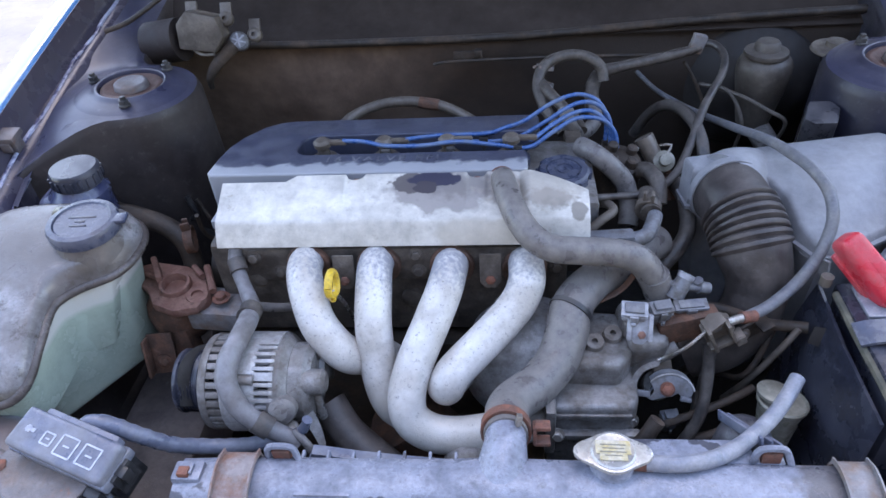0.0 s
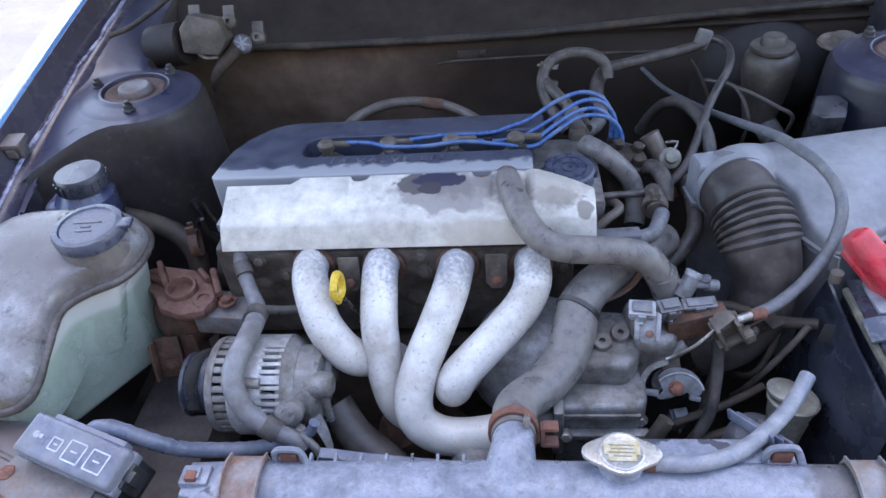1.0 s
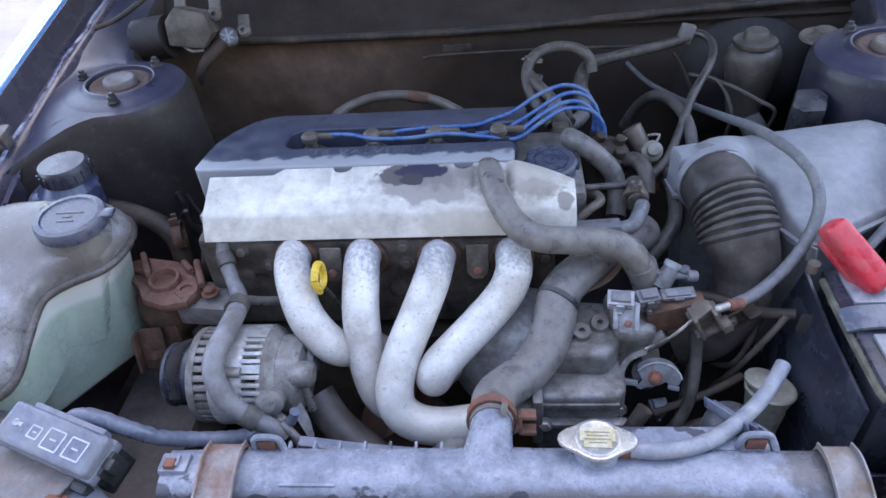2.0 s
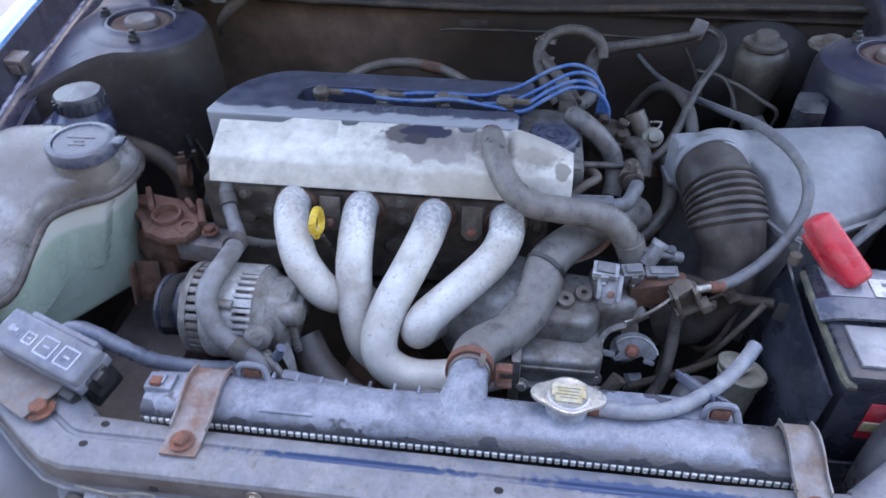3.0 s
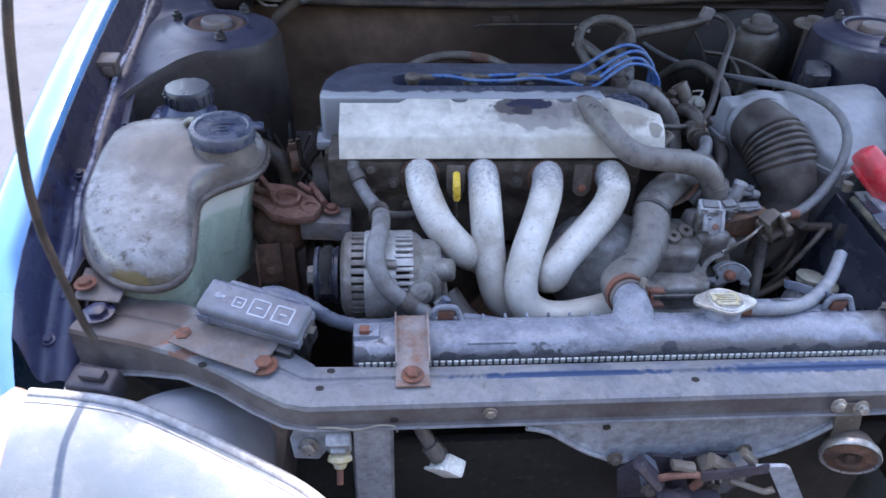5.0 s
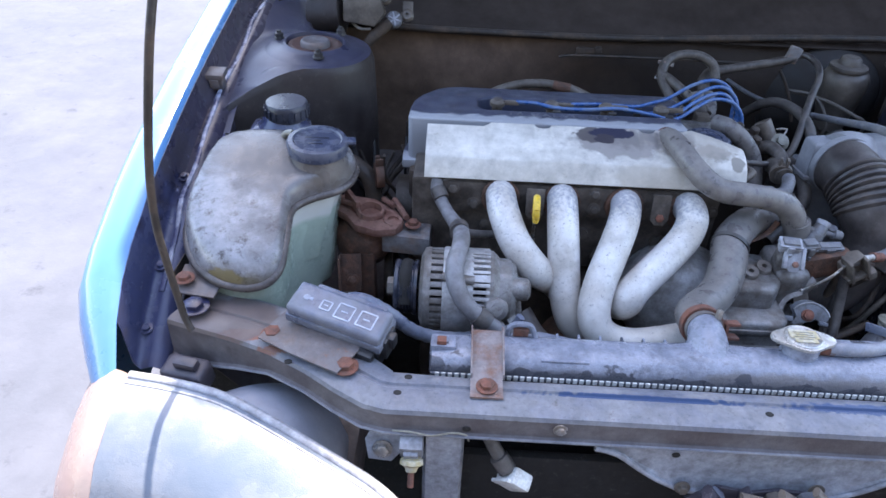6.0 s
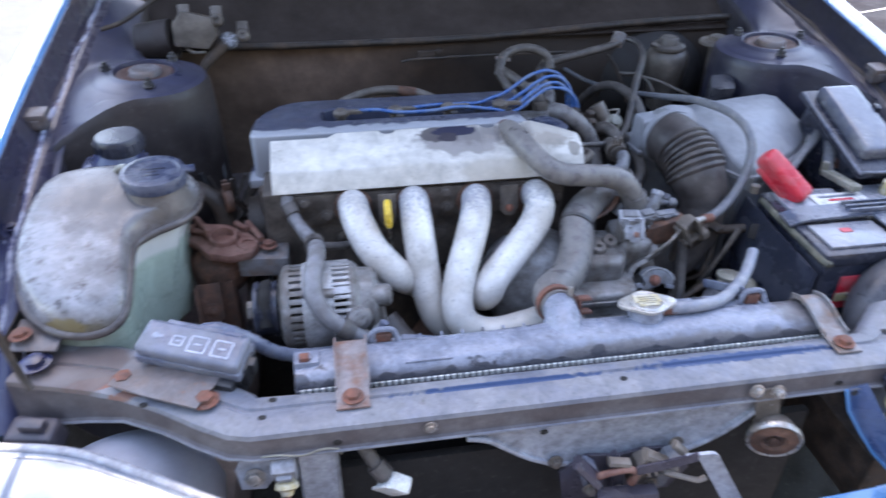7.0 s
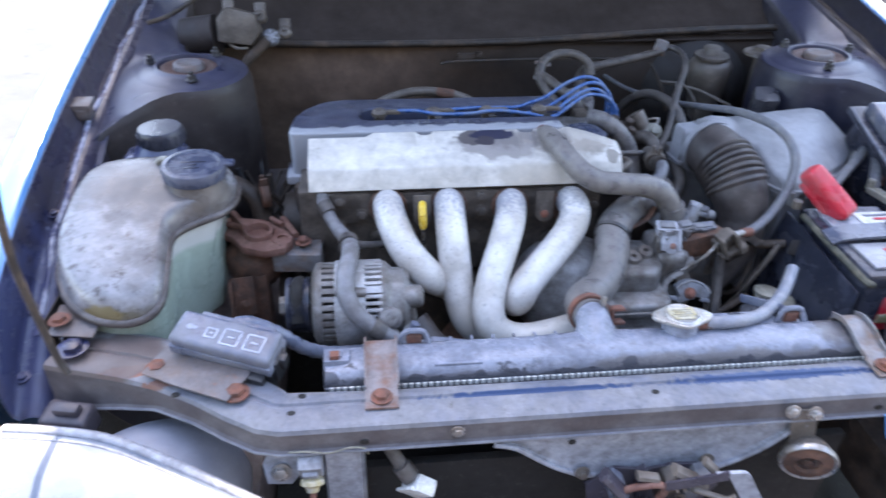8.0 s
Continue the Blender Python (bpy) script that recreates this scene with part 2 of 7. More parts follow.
    "head": grimy("dirty_head_casting", (0.050, 0.040, 0.034), (0.118, 0.097, 0.082), 0.65, amount=0.5, size=0.03, bump=0.4, fine=0.004),
    "lampblock": grimy("pale_lamp_plastic", (0.30, 0.31, 0.345), (0.20, 0.20, 0.22), 0.45, amount=0.4, size=0.02),
    "mossy": grimy("dirty_tray_edge", (0.065, 0.065, 0.052), (0.135, 0.125, 0.095), 0.8, amount=0.5, size=0.02, bump=0.4),
    "lampbowl": grimy("grey_lamp_bowl", (0.250, 0.258, 0.305), (0.285, 0.290, 0.330), 0.7, amount=0.45, size=0.08, bump=0.06, spread=0.10, speck=0.12),
    "lens": grimy("hazy_lamp_lens", (0.098, 0.124, 0.168), (0.14, 0.160, 0.20), 0.25, speck=0.0, amount=0.4, size=0.1, spread=0.05, coat=0.5),
    "amber": grimy("amber_lens", (0.25, 0.185, 0.175), (0.22, 0.175, 0.17), 0.3, speck=0.0, amount=0.3, size=0.05, spread=0.05),
    "boosterpaint": grimy("dark_blue_booster_paint", (0.016, 0.013, 0.013), (0.034, 0.028, 0.026), 0.8, amount=0.4, size=0.06, speck=0.1),
    "towertop": grimy("blue_black_tower_paint", (0.037, 0.040, 0.074), (0.052, 0.049, 0.070), 0.36, amount=0.45, size=0.09, bump=0.06, edge=0.28, coat=0.05),
    "reservoir": grimy("grey_brown_reservoir", (0.135, 0.112, 0.094), (0.082, 0.066, 0.054), 0.5, amount=0.45, size=0.04),
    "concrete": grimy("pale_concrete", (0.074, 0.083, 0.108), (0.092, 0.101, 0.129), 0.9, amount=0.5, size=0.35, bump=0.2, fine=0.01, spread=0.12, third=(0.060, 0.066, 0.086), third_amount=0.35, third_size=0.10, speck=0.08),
    "tarmac": grimy("dark_ground", (0.0085, 0.009, 0.0150), (0.015, 0.015, 0.021), 0.8, amount=0.5, size=0.3, bump=0.4, fine=0.008),
    "blockerwall": grimy("dark_blocker_wall", (0.045, 0.047, 0.05), (0.07, 0.07, 0.07), 0.9, amount=0.5, size=0.6, bump=0.3, fine=0.01),
    "navyplastic": grimy("dark_blue_plastic", (0.045, 0.054, 0.088), (0.088, 0.094, 0.125), 0.35, amount=0.4, size=0.03),
    "mark": grimy("white_print", (0.42, 0.45, 0.53), (0.30, 0.32, 0.39), 0.6, amount=0.3, size=0.01),
    "bottlebrown": grimy("brown_fluid_bottle", (0.078, 0.066, 0.058), (0.118, 0.100, 0.086), 0.5, amount=0.45, size=0.04),
    "psblue": grimy("glossy_blue_black_bottle", (0.035, 0.045, 0.105), (0.07, 0.075, 0.12), 0.22, amount=0.4, size=0.04, coat=0.4),
    "letter": grimy("worn_raised_letters", (0.055, 0.060, 0.082), (0.16, 0.165, 0.19), 0.5, amount=0.5, size=0.012, bump=0.1),
    "hosebrown": grimy("brown_grey_old_hose", (0.058, 0.048, 0.043), (0.112, 0.095, 0.082), 0.5, amount=0.5, size=0.014, spread=0.25, fine=0.001, speck=0.5),
    "navypaint": grimy("mid_blue_inner_paint", (0.055, 0.095, 0.205), (0.085, 0.125, 0.22), 0.35, amount=0.4, size=0.05, bump=0.1, coat=0.2, speck=0.1),
    "coilblack": grimy("grey_black_module_plastic", (0.034, 0.034, 0.042), (0.062, 0.060, 0.068), 0.4, amount=0.45, size=0.03),
    "clampgrey": grimy("pale_corroded_clamp", (0.27, 0.265, 0.235), (0.165, 0.155, 0.12), 0.5, amount=0.45, size=0.02, bump=0.3),
    "strapblue": grimy("blue_grey_strap_plastic", (0.085, 0.098, 0.138), (0.150, 0.155, 0.180), 0.3, amount=0.45, size=0.03),
    "lidgloss": grimy("glossy_dusty_lid", (0.105, 0.115, 0.150), (0.17, 0.172, 0.19), 0.18, amount=0.4, size=0.05, bump=0.05, coat=0.4),
    "sleeve": grimy("pale_grey_sleeve", (0.185, 0.183, 0.198), (0.128, 0.120, 0.122), 0.5, amount=0.45, size=0.03, spread=0.2),
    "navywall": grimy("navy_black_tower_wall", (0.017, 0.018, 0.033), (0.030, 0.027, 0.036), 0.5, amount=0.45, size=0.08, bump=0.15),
    # Near-black: tyres and belt, and the shade in slots, recesses and gaps.
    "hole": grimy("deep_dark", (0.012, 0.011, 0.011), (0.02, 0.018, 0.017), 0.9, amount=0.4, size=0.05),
}
for key in ("tarmac", "concrete", "cowl"):
    M[key].node_tree.nodes["Principled BSDF"].inputs["Specular IOR Level"].default_value = 0.08
coordinate_mix(M["cover"], "Y", 0.492, 0.484, (0.285, 0.295, 0.322), ragged=0.045, noise_length=0.022)
spot(M["shield"], (-0.012, 0.430, 0.85), (0.066, 0.030, 0.05), (0.26, 0.24, 0.23), 1.7, 0.9, 0.020, 0.16)
spot(M["shield"], (0.010, 0.440, 0.85), (0.060, 0.018, 0.05), (0.17, 0.155, 0.15), 1.8, 0.75, 0.010, 0.35)
spot(M["shield"], (-0.052, 0.443, 0.85), (0.030, 0.015, 0.05), (0.090, 0.080, 0.082), 1.6, 0.95, 0.014, 0.08)
spot(M["shield"], (-0.026, 0.448, 0.855), (0.033, 0.0105, 0.03), (0.026, 0.028, 0.055), 0.9, 1.0, 0.010, 0.06)
spot(M["shield"], (-0.036, 0.436, 0.852), (0.014, 0.010, 0.03), (0.045, 0.040, 0.052), 0.9, 1.0, 0.010, 0.05)
spot(M["shield"], (0.118, 0.412, 0.85), (0.026, 0.012, 0.03), (0.20, 0.18, 0.155), 1.6, 0.85, 0.008, 0.25)
spot(M["shield"], (0.150, 0.398, 0.845), (0.010, 0.010, 0.03), (0.20, 0.18, 0.155), 0.9, 0.9, 0.010, 0.10)
spot(M["shield"], (0.10, 0.43, 0.86), (0.055, 0.030, 0.04), (0.34, 0.30, 0.26), 2.2, 0.6, 0.014, 0.25)
spot(M["navy"], (-0.63, 0.20, 0.70), (0.06, 0.16, 0.14), (0.060, 0.075, 0.165), 2.2, 0.65, 0.022, 0.25)
coordinate_mix(M["navy"], "Y", 0.40, 0.62, (0.070, 0.062, 0.082), ragged=0.12, noise_length=0.03)
# Firewall darkens towards the driver side: shade put into the colour.
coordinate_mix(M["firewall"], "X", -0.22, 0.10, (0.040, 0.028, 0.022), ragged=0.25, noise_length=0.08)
coordinate_mix(M["tankdark"], "Z", 0.764, 0.772, (0.56, 0.565, 0.54), ragged=0.008, noise_length=0.03)
spot(M["tank"], (-0.47, 0.33, 0.82), (0.045, 0.07, 0.04), (0.115, 0.10, 0.098), 1.5, 0.7, 0.016, 0.35)
spot(M["shield"], (0.03, 0.385, 0.82), (0.05, 0.02, 0.02), (0.42, 0.38, 0.32), 1.2, 0.5, 0.03)
for cx, w, deep in ((-0.035, 0.115, 0.0036), (0.25, 0.125, 0.0075)):
    spot(M["support"], (cx, 0.036, 0.737), (w, deep, 0.02), (0.020, 0.052, 0.135), 1.5, 0.95, 0.008, 0.15)
spot(M["support"], (-0.485, 0.107, 0.737), (0.050, 0.010, 0.03), (0.24, 0.085, 0.05), 2.4, 0.9, 0.007, 0.15)
spot(M["support"], (-0.44, 0.082, 0.737), (0.045, 0.006, 0.03), (0.20, 0.085, 0.055), 2.2, 0.85, 0.007, 0.2)
spot(M["tank"], (-0.435, 0.338, 0.830), (0.055, 0.030, 0.035), (0.105, 0.088, 0.075), 1.5, 0.75, 0.018, 0.3)
spot(M["tank"], (-0.50, 0.36, 0.85), (0.060, 0.065, 0.04), (0.105, 0.095, 0.096), 1.5, 0.8, 0.014, 0.35)
spot(M["tank"], (-0.545, 0.37, 0.85), (0.075, 0.065, 0.03), (0.105, 0.094, 0.092), 1.7, 0.85, 0.018, 0.30)
spot(M["tank"], (-0.52, 0.178, 0.752), (0.06, 0.022, 0.016), (0.10, 0.082, 0.045), 1.4, 0.8, 0.015, 0.3)
spot(M["support"], (-0.55, 0.13, 0.737), (0.10, 0.05, 0.05), (0.105, 0.078, 0.072), 1.1, 0.9, 0.05)
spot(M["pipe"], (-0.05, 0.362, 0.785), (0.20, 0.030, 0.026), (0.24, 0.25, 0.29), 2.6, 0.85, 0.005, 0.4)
spot(M["pipe"], (-0.03, 0.235, 0.665), (0.16, 0.06, 0.030), (0.46, 0.42, 0.37), 1.2, 0.7, 0.03, 0.5)
spot(M["radtank"], (0.17, 0.080, 0.732), (0.17, 0.03, 0.013), (0.15, 0.145, 0.155), 1.8, 0.85, 0.03, 0.15)
spot(M["radtank"], (-0.14, 0.072, 0.728), (0.12, 0.02, 0.008), (0.13, 0.13, 0.15), 1.8, 0.8, 0.025, 0.2)
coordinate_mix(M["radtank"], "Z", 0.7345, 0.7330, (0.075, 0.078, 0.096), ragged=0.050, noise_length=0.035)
spot(M["radtank"], (0.36, 0.10, 0.735), (0.04, 0.03, 0.02), (0.09, 0.085, 0.09), 1.5, 0.9, 0.02, 0.2)
spot(M["inner"], (-0.56, 0.60, 0.88), (0.12, 0.12, 0.05), (0.12, 0.10, 0.11), 1.2, 0.5, 0.06)
spot(M["tank"], (-0.535, 0.182, 0.752), (0.035, 0.012, 0.02), (0.16, 0.12, 0.05), 0.9, 0.85, 0.015)
# Darker band under the car, painted to cut light bounced into the bay.
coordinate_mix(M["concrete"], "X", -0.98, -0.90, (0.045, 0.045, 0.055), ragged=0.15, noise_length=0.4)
# Near-white past x 1.5, the overexposed ground put into its colour.
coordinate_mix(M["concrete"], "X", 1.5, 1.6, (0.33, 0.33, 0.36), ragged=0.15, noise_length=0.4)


# ---- mesh helpers ----
def vec(*p):
    return Vector(p)


def smooth_path(points, step=0.006):
    p = [Vector(q) for q in points]
    if len(p) == 2:
        return [p[0].lerp(p[1], i / 4) for i in range(5)], [i / 4 for i in range(5)]
    q = [p[0] * 2 - p[1], *p, p[-1] * 2 - p[-2]]
    out, where = [], []
    for i in range(1, len(q) - 2):
        n = max(2, int((q[i + 1] - q[i]).length / step))
        for k in range(n):
            t = k / n
            a, b, c, d = q[i - 1], q[i], q[i + 1], q[i + 2]
            out.append(0.5 * (2 * b + (c - a) * t + (2 * a - 5 * b + 4 * c - d) * t * t + (3 * b - a - 3 * c + d) * t ** 3))
            where.append(i - 1 + t)
    out.append(p[-1])
    where.append(len(p) - 1)
    return out, where


def tube(points, r, seg=14, step=0.006, hole=0.0, flat=1.0, ribs=None):
    """A round hose or rod along a smooth path; r is one radius or one for each point; hole: inner radius of open ends; ribs: (pitch, depth)."""
    path, where = smooth_path(points, step)
    radii = r if isinstance(r, (list, tuple)) else [r] * len(points)
    bm = bmesh.new()
    rings, up, run = [], None, 0.0
    for i, c in enumerate(path):
        t = (path[min(i + 1, len(path) - 1)] - path[max(i - 1, 0)]).normalized()
        if up is None:
            up = t.orthogonal().normalized() if abs(t.z) > 0.9 else (vec(0, 0, 1) - t * t.z).normalized()
        up = (up - t * up.dot(t)).normalized()
        side = t.cross(up)
        if i:
            run += (c - path[i - 1]).length
        w = where[i] if len(points) > 2 else where[i] * (len(radii) - 1)
        k = min(int(w), len(radii) - 2)
        rad = radii[k] + (radii[k + 1] - radii[k]) * (w - k)
        if ribs:
            rad += ribs[1] * math.sin(run / ribs[0] * 2 * math.pi)
        rings.append([bm.verts.new(c + (side * math.cos(a) + up * math.sin(a) * flat) * rad) for a in (2 * math.pi * j / seg for j in range(seg))])
    for a, b in zip(rings, rings[1:]):
        for j in range(seg):
            bm.faces.new((a[j], a[(j + 1) % seg], b[(j + 1) % seg], b[j]))
    for ring, sign in ((rings[0], -1), (rings[-1], 1)):
        if hole:
            c = sum((v.co for v in ring), Vector()) / seg
            t = (path[-1] - path[-2]).normalized() if sign > 0 else (path[1] - path[0]).normalized()
            lip = [bm.verts.new(c + (v.co - c) * (hole / (v.co - c).length)) for v in ring]
            deep = [bm.verts.new(v.co - t * sign * hole * 1.5) for v in lip]
            for x, y in ((ring, lip), (lip, deep)):
                for j in range(seg):
                    bm.faces.new((x[j], x[(j + 1) % seg], y[(j + 1) % seg], y[j]))
            bm.faces.new(deep)
        else:
            bm.faces.new(ring)
    bmesh.ops.recalc_face_normals(bm, faces=bm.faces)
    return bm


def lathe(profile, seg=28):
    """A turned body round z from (radius, height) pairs."""
    bm = bmesh.new()
    rings = []
    for r, z in profile:
        if r < 1e-6:
            rings.append([bm.verts.new((0, 0, z))])
        else:
            rings.append([bm.verts.new((r * math.cos(2 * math.pi * j / seg), r * math.sin(2 * math.pi * j / seg), z)) for j in range(seg)])
    for a, b in zip(rings, rings[1:]):
        for j in range(seg):
            k = (j + 1) % seg
            if len(a) == 1 and len(b) > 1:
                bm.faces.new((a[0], b[k], b[j]))
            elif len(b) == 1 and len(a) > 1:
                bm.faces.new((a[j], a[k], b[0]))
            elif len(a) > 1:
                bm.faces.new((a[j], a[k], b[k], b[j]))
    for ring in (rings[0], rings[-1]):
        if len(ring) > 2:
            bm.faces.new(ring)
    bmesh.ops.recalc_face_normals(bm, faces=bm.faces)
    return bm


def soften(bm, width, segments=2, angle=30):
    if width > 0:
        edges = [e for e in bm.edges if len(e.link_faces) == 2 and e.calc_face_angle(0) > radians(angle)]
        bmesh.ops.bevel(bm, geom=edges, offset=width, segments=segments, affect="EDGES", profile=0.6, clamp_overlap=True)
    return bm


def box(sx, sy, sz, bev=0.003, seg=2):
    bm = bmesh.new()
    bmesh.ops.create_cube(bm, size=1.0)
    bmesh.ops.scale(bm, vec=(sx, sy, sz), verts=bm.verts)
    return soften(bm, bev, seg)


def prism(outline, z0, z1, bev=0.0, seg=2):
    """A plate of the given outline between two heights."""
    bm = bmesh.new()
    low = [bm.verts.new((x, y, z0)) for x, y in outline]
    high = [bm.verts.new((x, y, z1)) for x, y in outline]
    n = len(outline)
    for j in range(n):
        bm.faces.new((low[j], low[(j + 1) % n], high[(j + 1) % n], high[j]))
    bm.faces.new(low[::-1])
    bm.faces.new(high)
    bmesh.ops.recalc_face_normals(bm, faces=bm.faces)
    return soften(bm, bev, seg, 20)


def loft(rings):
    bm = bmesh.new()
    made = [[bm.verts.new(p) for p in ring] for ring in rings]
    n = len(made[0])
    for a, b in zip(made, made[1:]):
        for j in range(n):
            bm.faces.new((a[j], a[(j + 1) % n], b[(j + 1) % n], b[j]))
    bm.faces.new(made[0])
    bm.faces.new(made[-1])
    bmesh.ops.recalc_face_normals(bm, faces=bm.faces)
    return bm


def sheet(rows, thick=0.0016):
    """A bent sheet from rows of points, with real thickness."""
    bm = bmesh.new()
    made = [[bm.verts.new(p) for p in row] for row in rows]
    for a, b in zip(made, made[1:]):
        for j in range(len(a) - 1):
            bm.faces.new((a[j], a[j + 1], b[j + 1], b[j]))
    bmesh.ops.recalc_face_normals(bm, faces=bm.faces)
    bmesh.ops.solidify(bm, geom=list(bm.faces), thickness=thick)
    bmesh.ops.recalc_face_normals(bm, faces=bm.faces)
    return bm


def strap(points, width_way, width, thick=0.002, bev=0.0):
    """A flat strip of metal along a path, wide in one direction."""
    path, _ = smooth_path(points, 0.004)
    w = Vector(width_way).normalized() * width / 2
    return sheet([[p - w, p + w] for p in path], thick)


def along(a, b, twist=0.0):
    """The pose at a whose z axis points to b."""
    d = (Vector(b) - Vector(a)).normalized()
    return Matrix.Translation(a) @ d.to_track_quat("Z", "Y").to_matrix().to_4x4() @ Matrix.Rotation(radians(twist), 4, "Z")


def put(bm, m):
    bm.transform(m if isinstance(m, Matrix) else Matrix.Translation(m))
    return bm


def join(*parts):
    out = bmesh.new()
    for p in parts:
        me = bpy.data.meshes.new("tmp")
        p.to_mesh(me)
        out.from_mesh(me)
        bpy.data.meshes.remove(me)
        p.free()
    return out


def mesh_from(name, bm, material, sharp=38):
    me = bpy.data.meshes.new(name)
    bm.to_mesh(me)
    bm.free()
    me.materials.append(material)
    me.polygons.foreach_set("use_smooth", [True] * len(me.polygons))
    me.set_sharp_from_angle(angle=radians(sharp))
    return me


def thing(name, label, category, at, group="", kind=""):
    ob = new(name)
    ob.empty_display_size = 0.02
    ob.location = at
    bpy.context.view_layer.update()
    return tagged(ob, label, category, group, kind)


def part(name, bm, material, parent, label="", sharp=38):
    ob = new(name, mesh_from(name, bm, M[material], sharp))
    ob.parent = parent
    if parent.data is None:
        ob.matrix_parent_inverse = Matrix.Translation(-Vector(parent.location))
    if label:
        tagged(ob, label)
    return ob


def single(name, bm, material, label, category, group="", kind="", sharp=38):
    return tagged(new(name, mesh_from(name, bm, M[material], sharp)), label, category, group, kind)


def hexhead(at, way, r=0.007, h=0.006, washer=1.5):
    """A flanged hex bolt head on a surface, with its axis along way."""
    bm = bmesh.new()
    a = lathe([(r * washer, 0), (r * washer, 0.0015), (r * 1.05, 0.002)], 18)
    b = lathe([(r, 0.0015), (r, 0.0015 + h * 0.85), (r * 0.8, 0.0015 + h), (0, 0.0015 + h)], 6)
    bm.free()
    return put(join(a, b), along(at, Vector(at) + Vector(way)))


def ring_clip(at, way, r, w=0.01, thick=0.0012, ears=True):
    """A spring clip round a hose."""
    m = along(at, Vector(at) + Vector(way))
    bm = lathe([(r, -w / 2), (r + thick, -w / 2), (r + thick, w / 2), (r, w / 2), (r, -w / 2)], 24)
    if ears:
        bm = join(bm, put(box(0.004, 0.012, w, 0.001), vec(-0.004, r + 0.006, 0)), put(box(0.004, 0.014, w * 0.6, 0.001), vec(0.006, r + 0.006, 0)))
    return put(bm, m)


XC = 0.054      # the car's middle line


def mirror(x):
    return 2 * XC - x


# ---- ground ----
ground = single("ground", put(box(160, 160, 0.2, 0), (0, 0, -0.1)), "concrete", "pale concrete yard, worn and mottled, darkened in a band under the car", "ground", kind="structure")

# Unseen wall behind the camera, added to cut light on front faces.
yard = single("sky_blocker_wall", put(box(13, 0.25, 4.4, 0.02), (0, -4.2, 2.2)), "blockerwall", "unseen dark wall added to block the low front sky", "wall", kind="structure")

# Darker patch of ground with a diagonal edge, just above the yard.
patch = single("dark_ground_patch", prism([(1.4, 1.25), (2.94, 2.76), (3.47, 3.27), (4.6, 4.4), (4.6, 9.0), (1.4, 9.0)], 0.0, 0.004), "tarmac", "dark ground patch with pale thin lines", "tarmac", kind="structure")
for a, b in (((3.24, 3.71), (4.01, 3.96)), ((2.98, 2.98), (3.36, 3.15)), ((3.55, 4.16), (3.85, 4.14))):
    part("pale_line", strap([(*a, 0.006), ((a[0] + b[0]) / 2, (a[1] + b[1]) / 2 - 0.01, 0.006), (*b, 0.006)], (-0.3, 1, 0), 0.016, 0.002), "concrete", patch)

# ---- car body ----
car = thing("car_body", "light blue car front end with open bonnet, dusty inner panels", "car", (XC, 0.4, 0.0))


def along_y(y, table):
    """A height read off a table of (y, z) pairs."""
    for (a, p), (b, q) in zip(table, table[1:]):
        if y <= b:
            return p + (q - p) * max(0.0, (y - a) / (b - a))
    return table[-1][1]


def crest_z(y):
    return along_y(y, ((0.0, 0.632), (0.05, 0.674), (0.10, 0.717), (0.15, 0.757), (0.20, 0.788), (0.30, 0.831), (0.40, 0.862), (0.50, 0.888), (0.60, 0.911), (0.70, 0.931), (0.80, 0.951), (1.2, 1.025)))


def seam_z(y):
    return along_y(y, ((0.05, 0.612), (0.10, 0.642), (0.20, 0.708), (0.30, 0.766), (0.40, 0.814), (0.50, 0.843), (0.60, 0.865), (0.70, 0.887), (0.80, 0.905), (0.90, 0.922), (1.2, 0.968)))


def fender(side):
    inner, outer = [], []
    for i in range(27):
        y = 0.035 + i * 0.042
        c, z = crest_z(y), seam_z(y)
        nose = min(1.0, max(0.0, (0.17 - y) / 0.14))
        draw = 0.030 * nose * nose
        hang = 0.10 if y < 0.5 else 0.022
        deep = [(-0.606, z - hang), (-0.610, z - 0.014), (-0.619, z - 0.001), (-0.627, z + 0.002), (-0.634, z + 0.001), (-0.644, z - 0.003), (-0.650, z + 0.003), (-0.6525, z + 0.010), (-0.6555, c - 0.014), (-0.6575, c - 0.003)]
        top = [(-0.6575, c - 0.003), (-0.661, c), (-0.669, c + 0.0025), (-0.684, c + 0.002), (-0.699, c - 0.003), (-0.712, c - 0.013), (-0.721, c - 0.030), (-0.730, c - 0.065), (-0.757, c - 0.24), (-0.760, c - 0.42)]
        back = [0.0, 0.0, 0.004, 0.014, 0.028, 0.045, 0.060, 0.085, 0.11, 0.12]
        inner.append([vec(x + draw, y, h) if side < 0 else vec(mirror(x + draw), y, h) for x, h in deep])
        outer.append([vec(x + draw, y + d * nose, h) if side < 0 else vec(mirror(x + draw), y + d * nose, h) for (x, h), d in zip(top, back)])
    return inner, outer


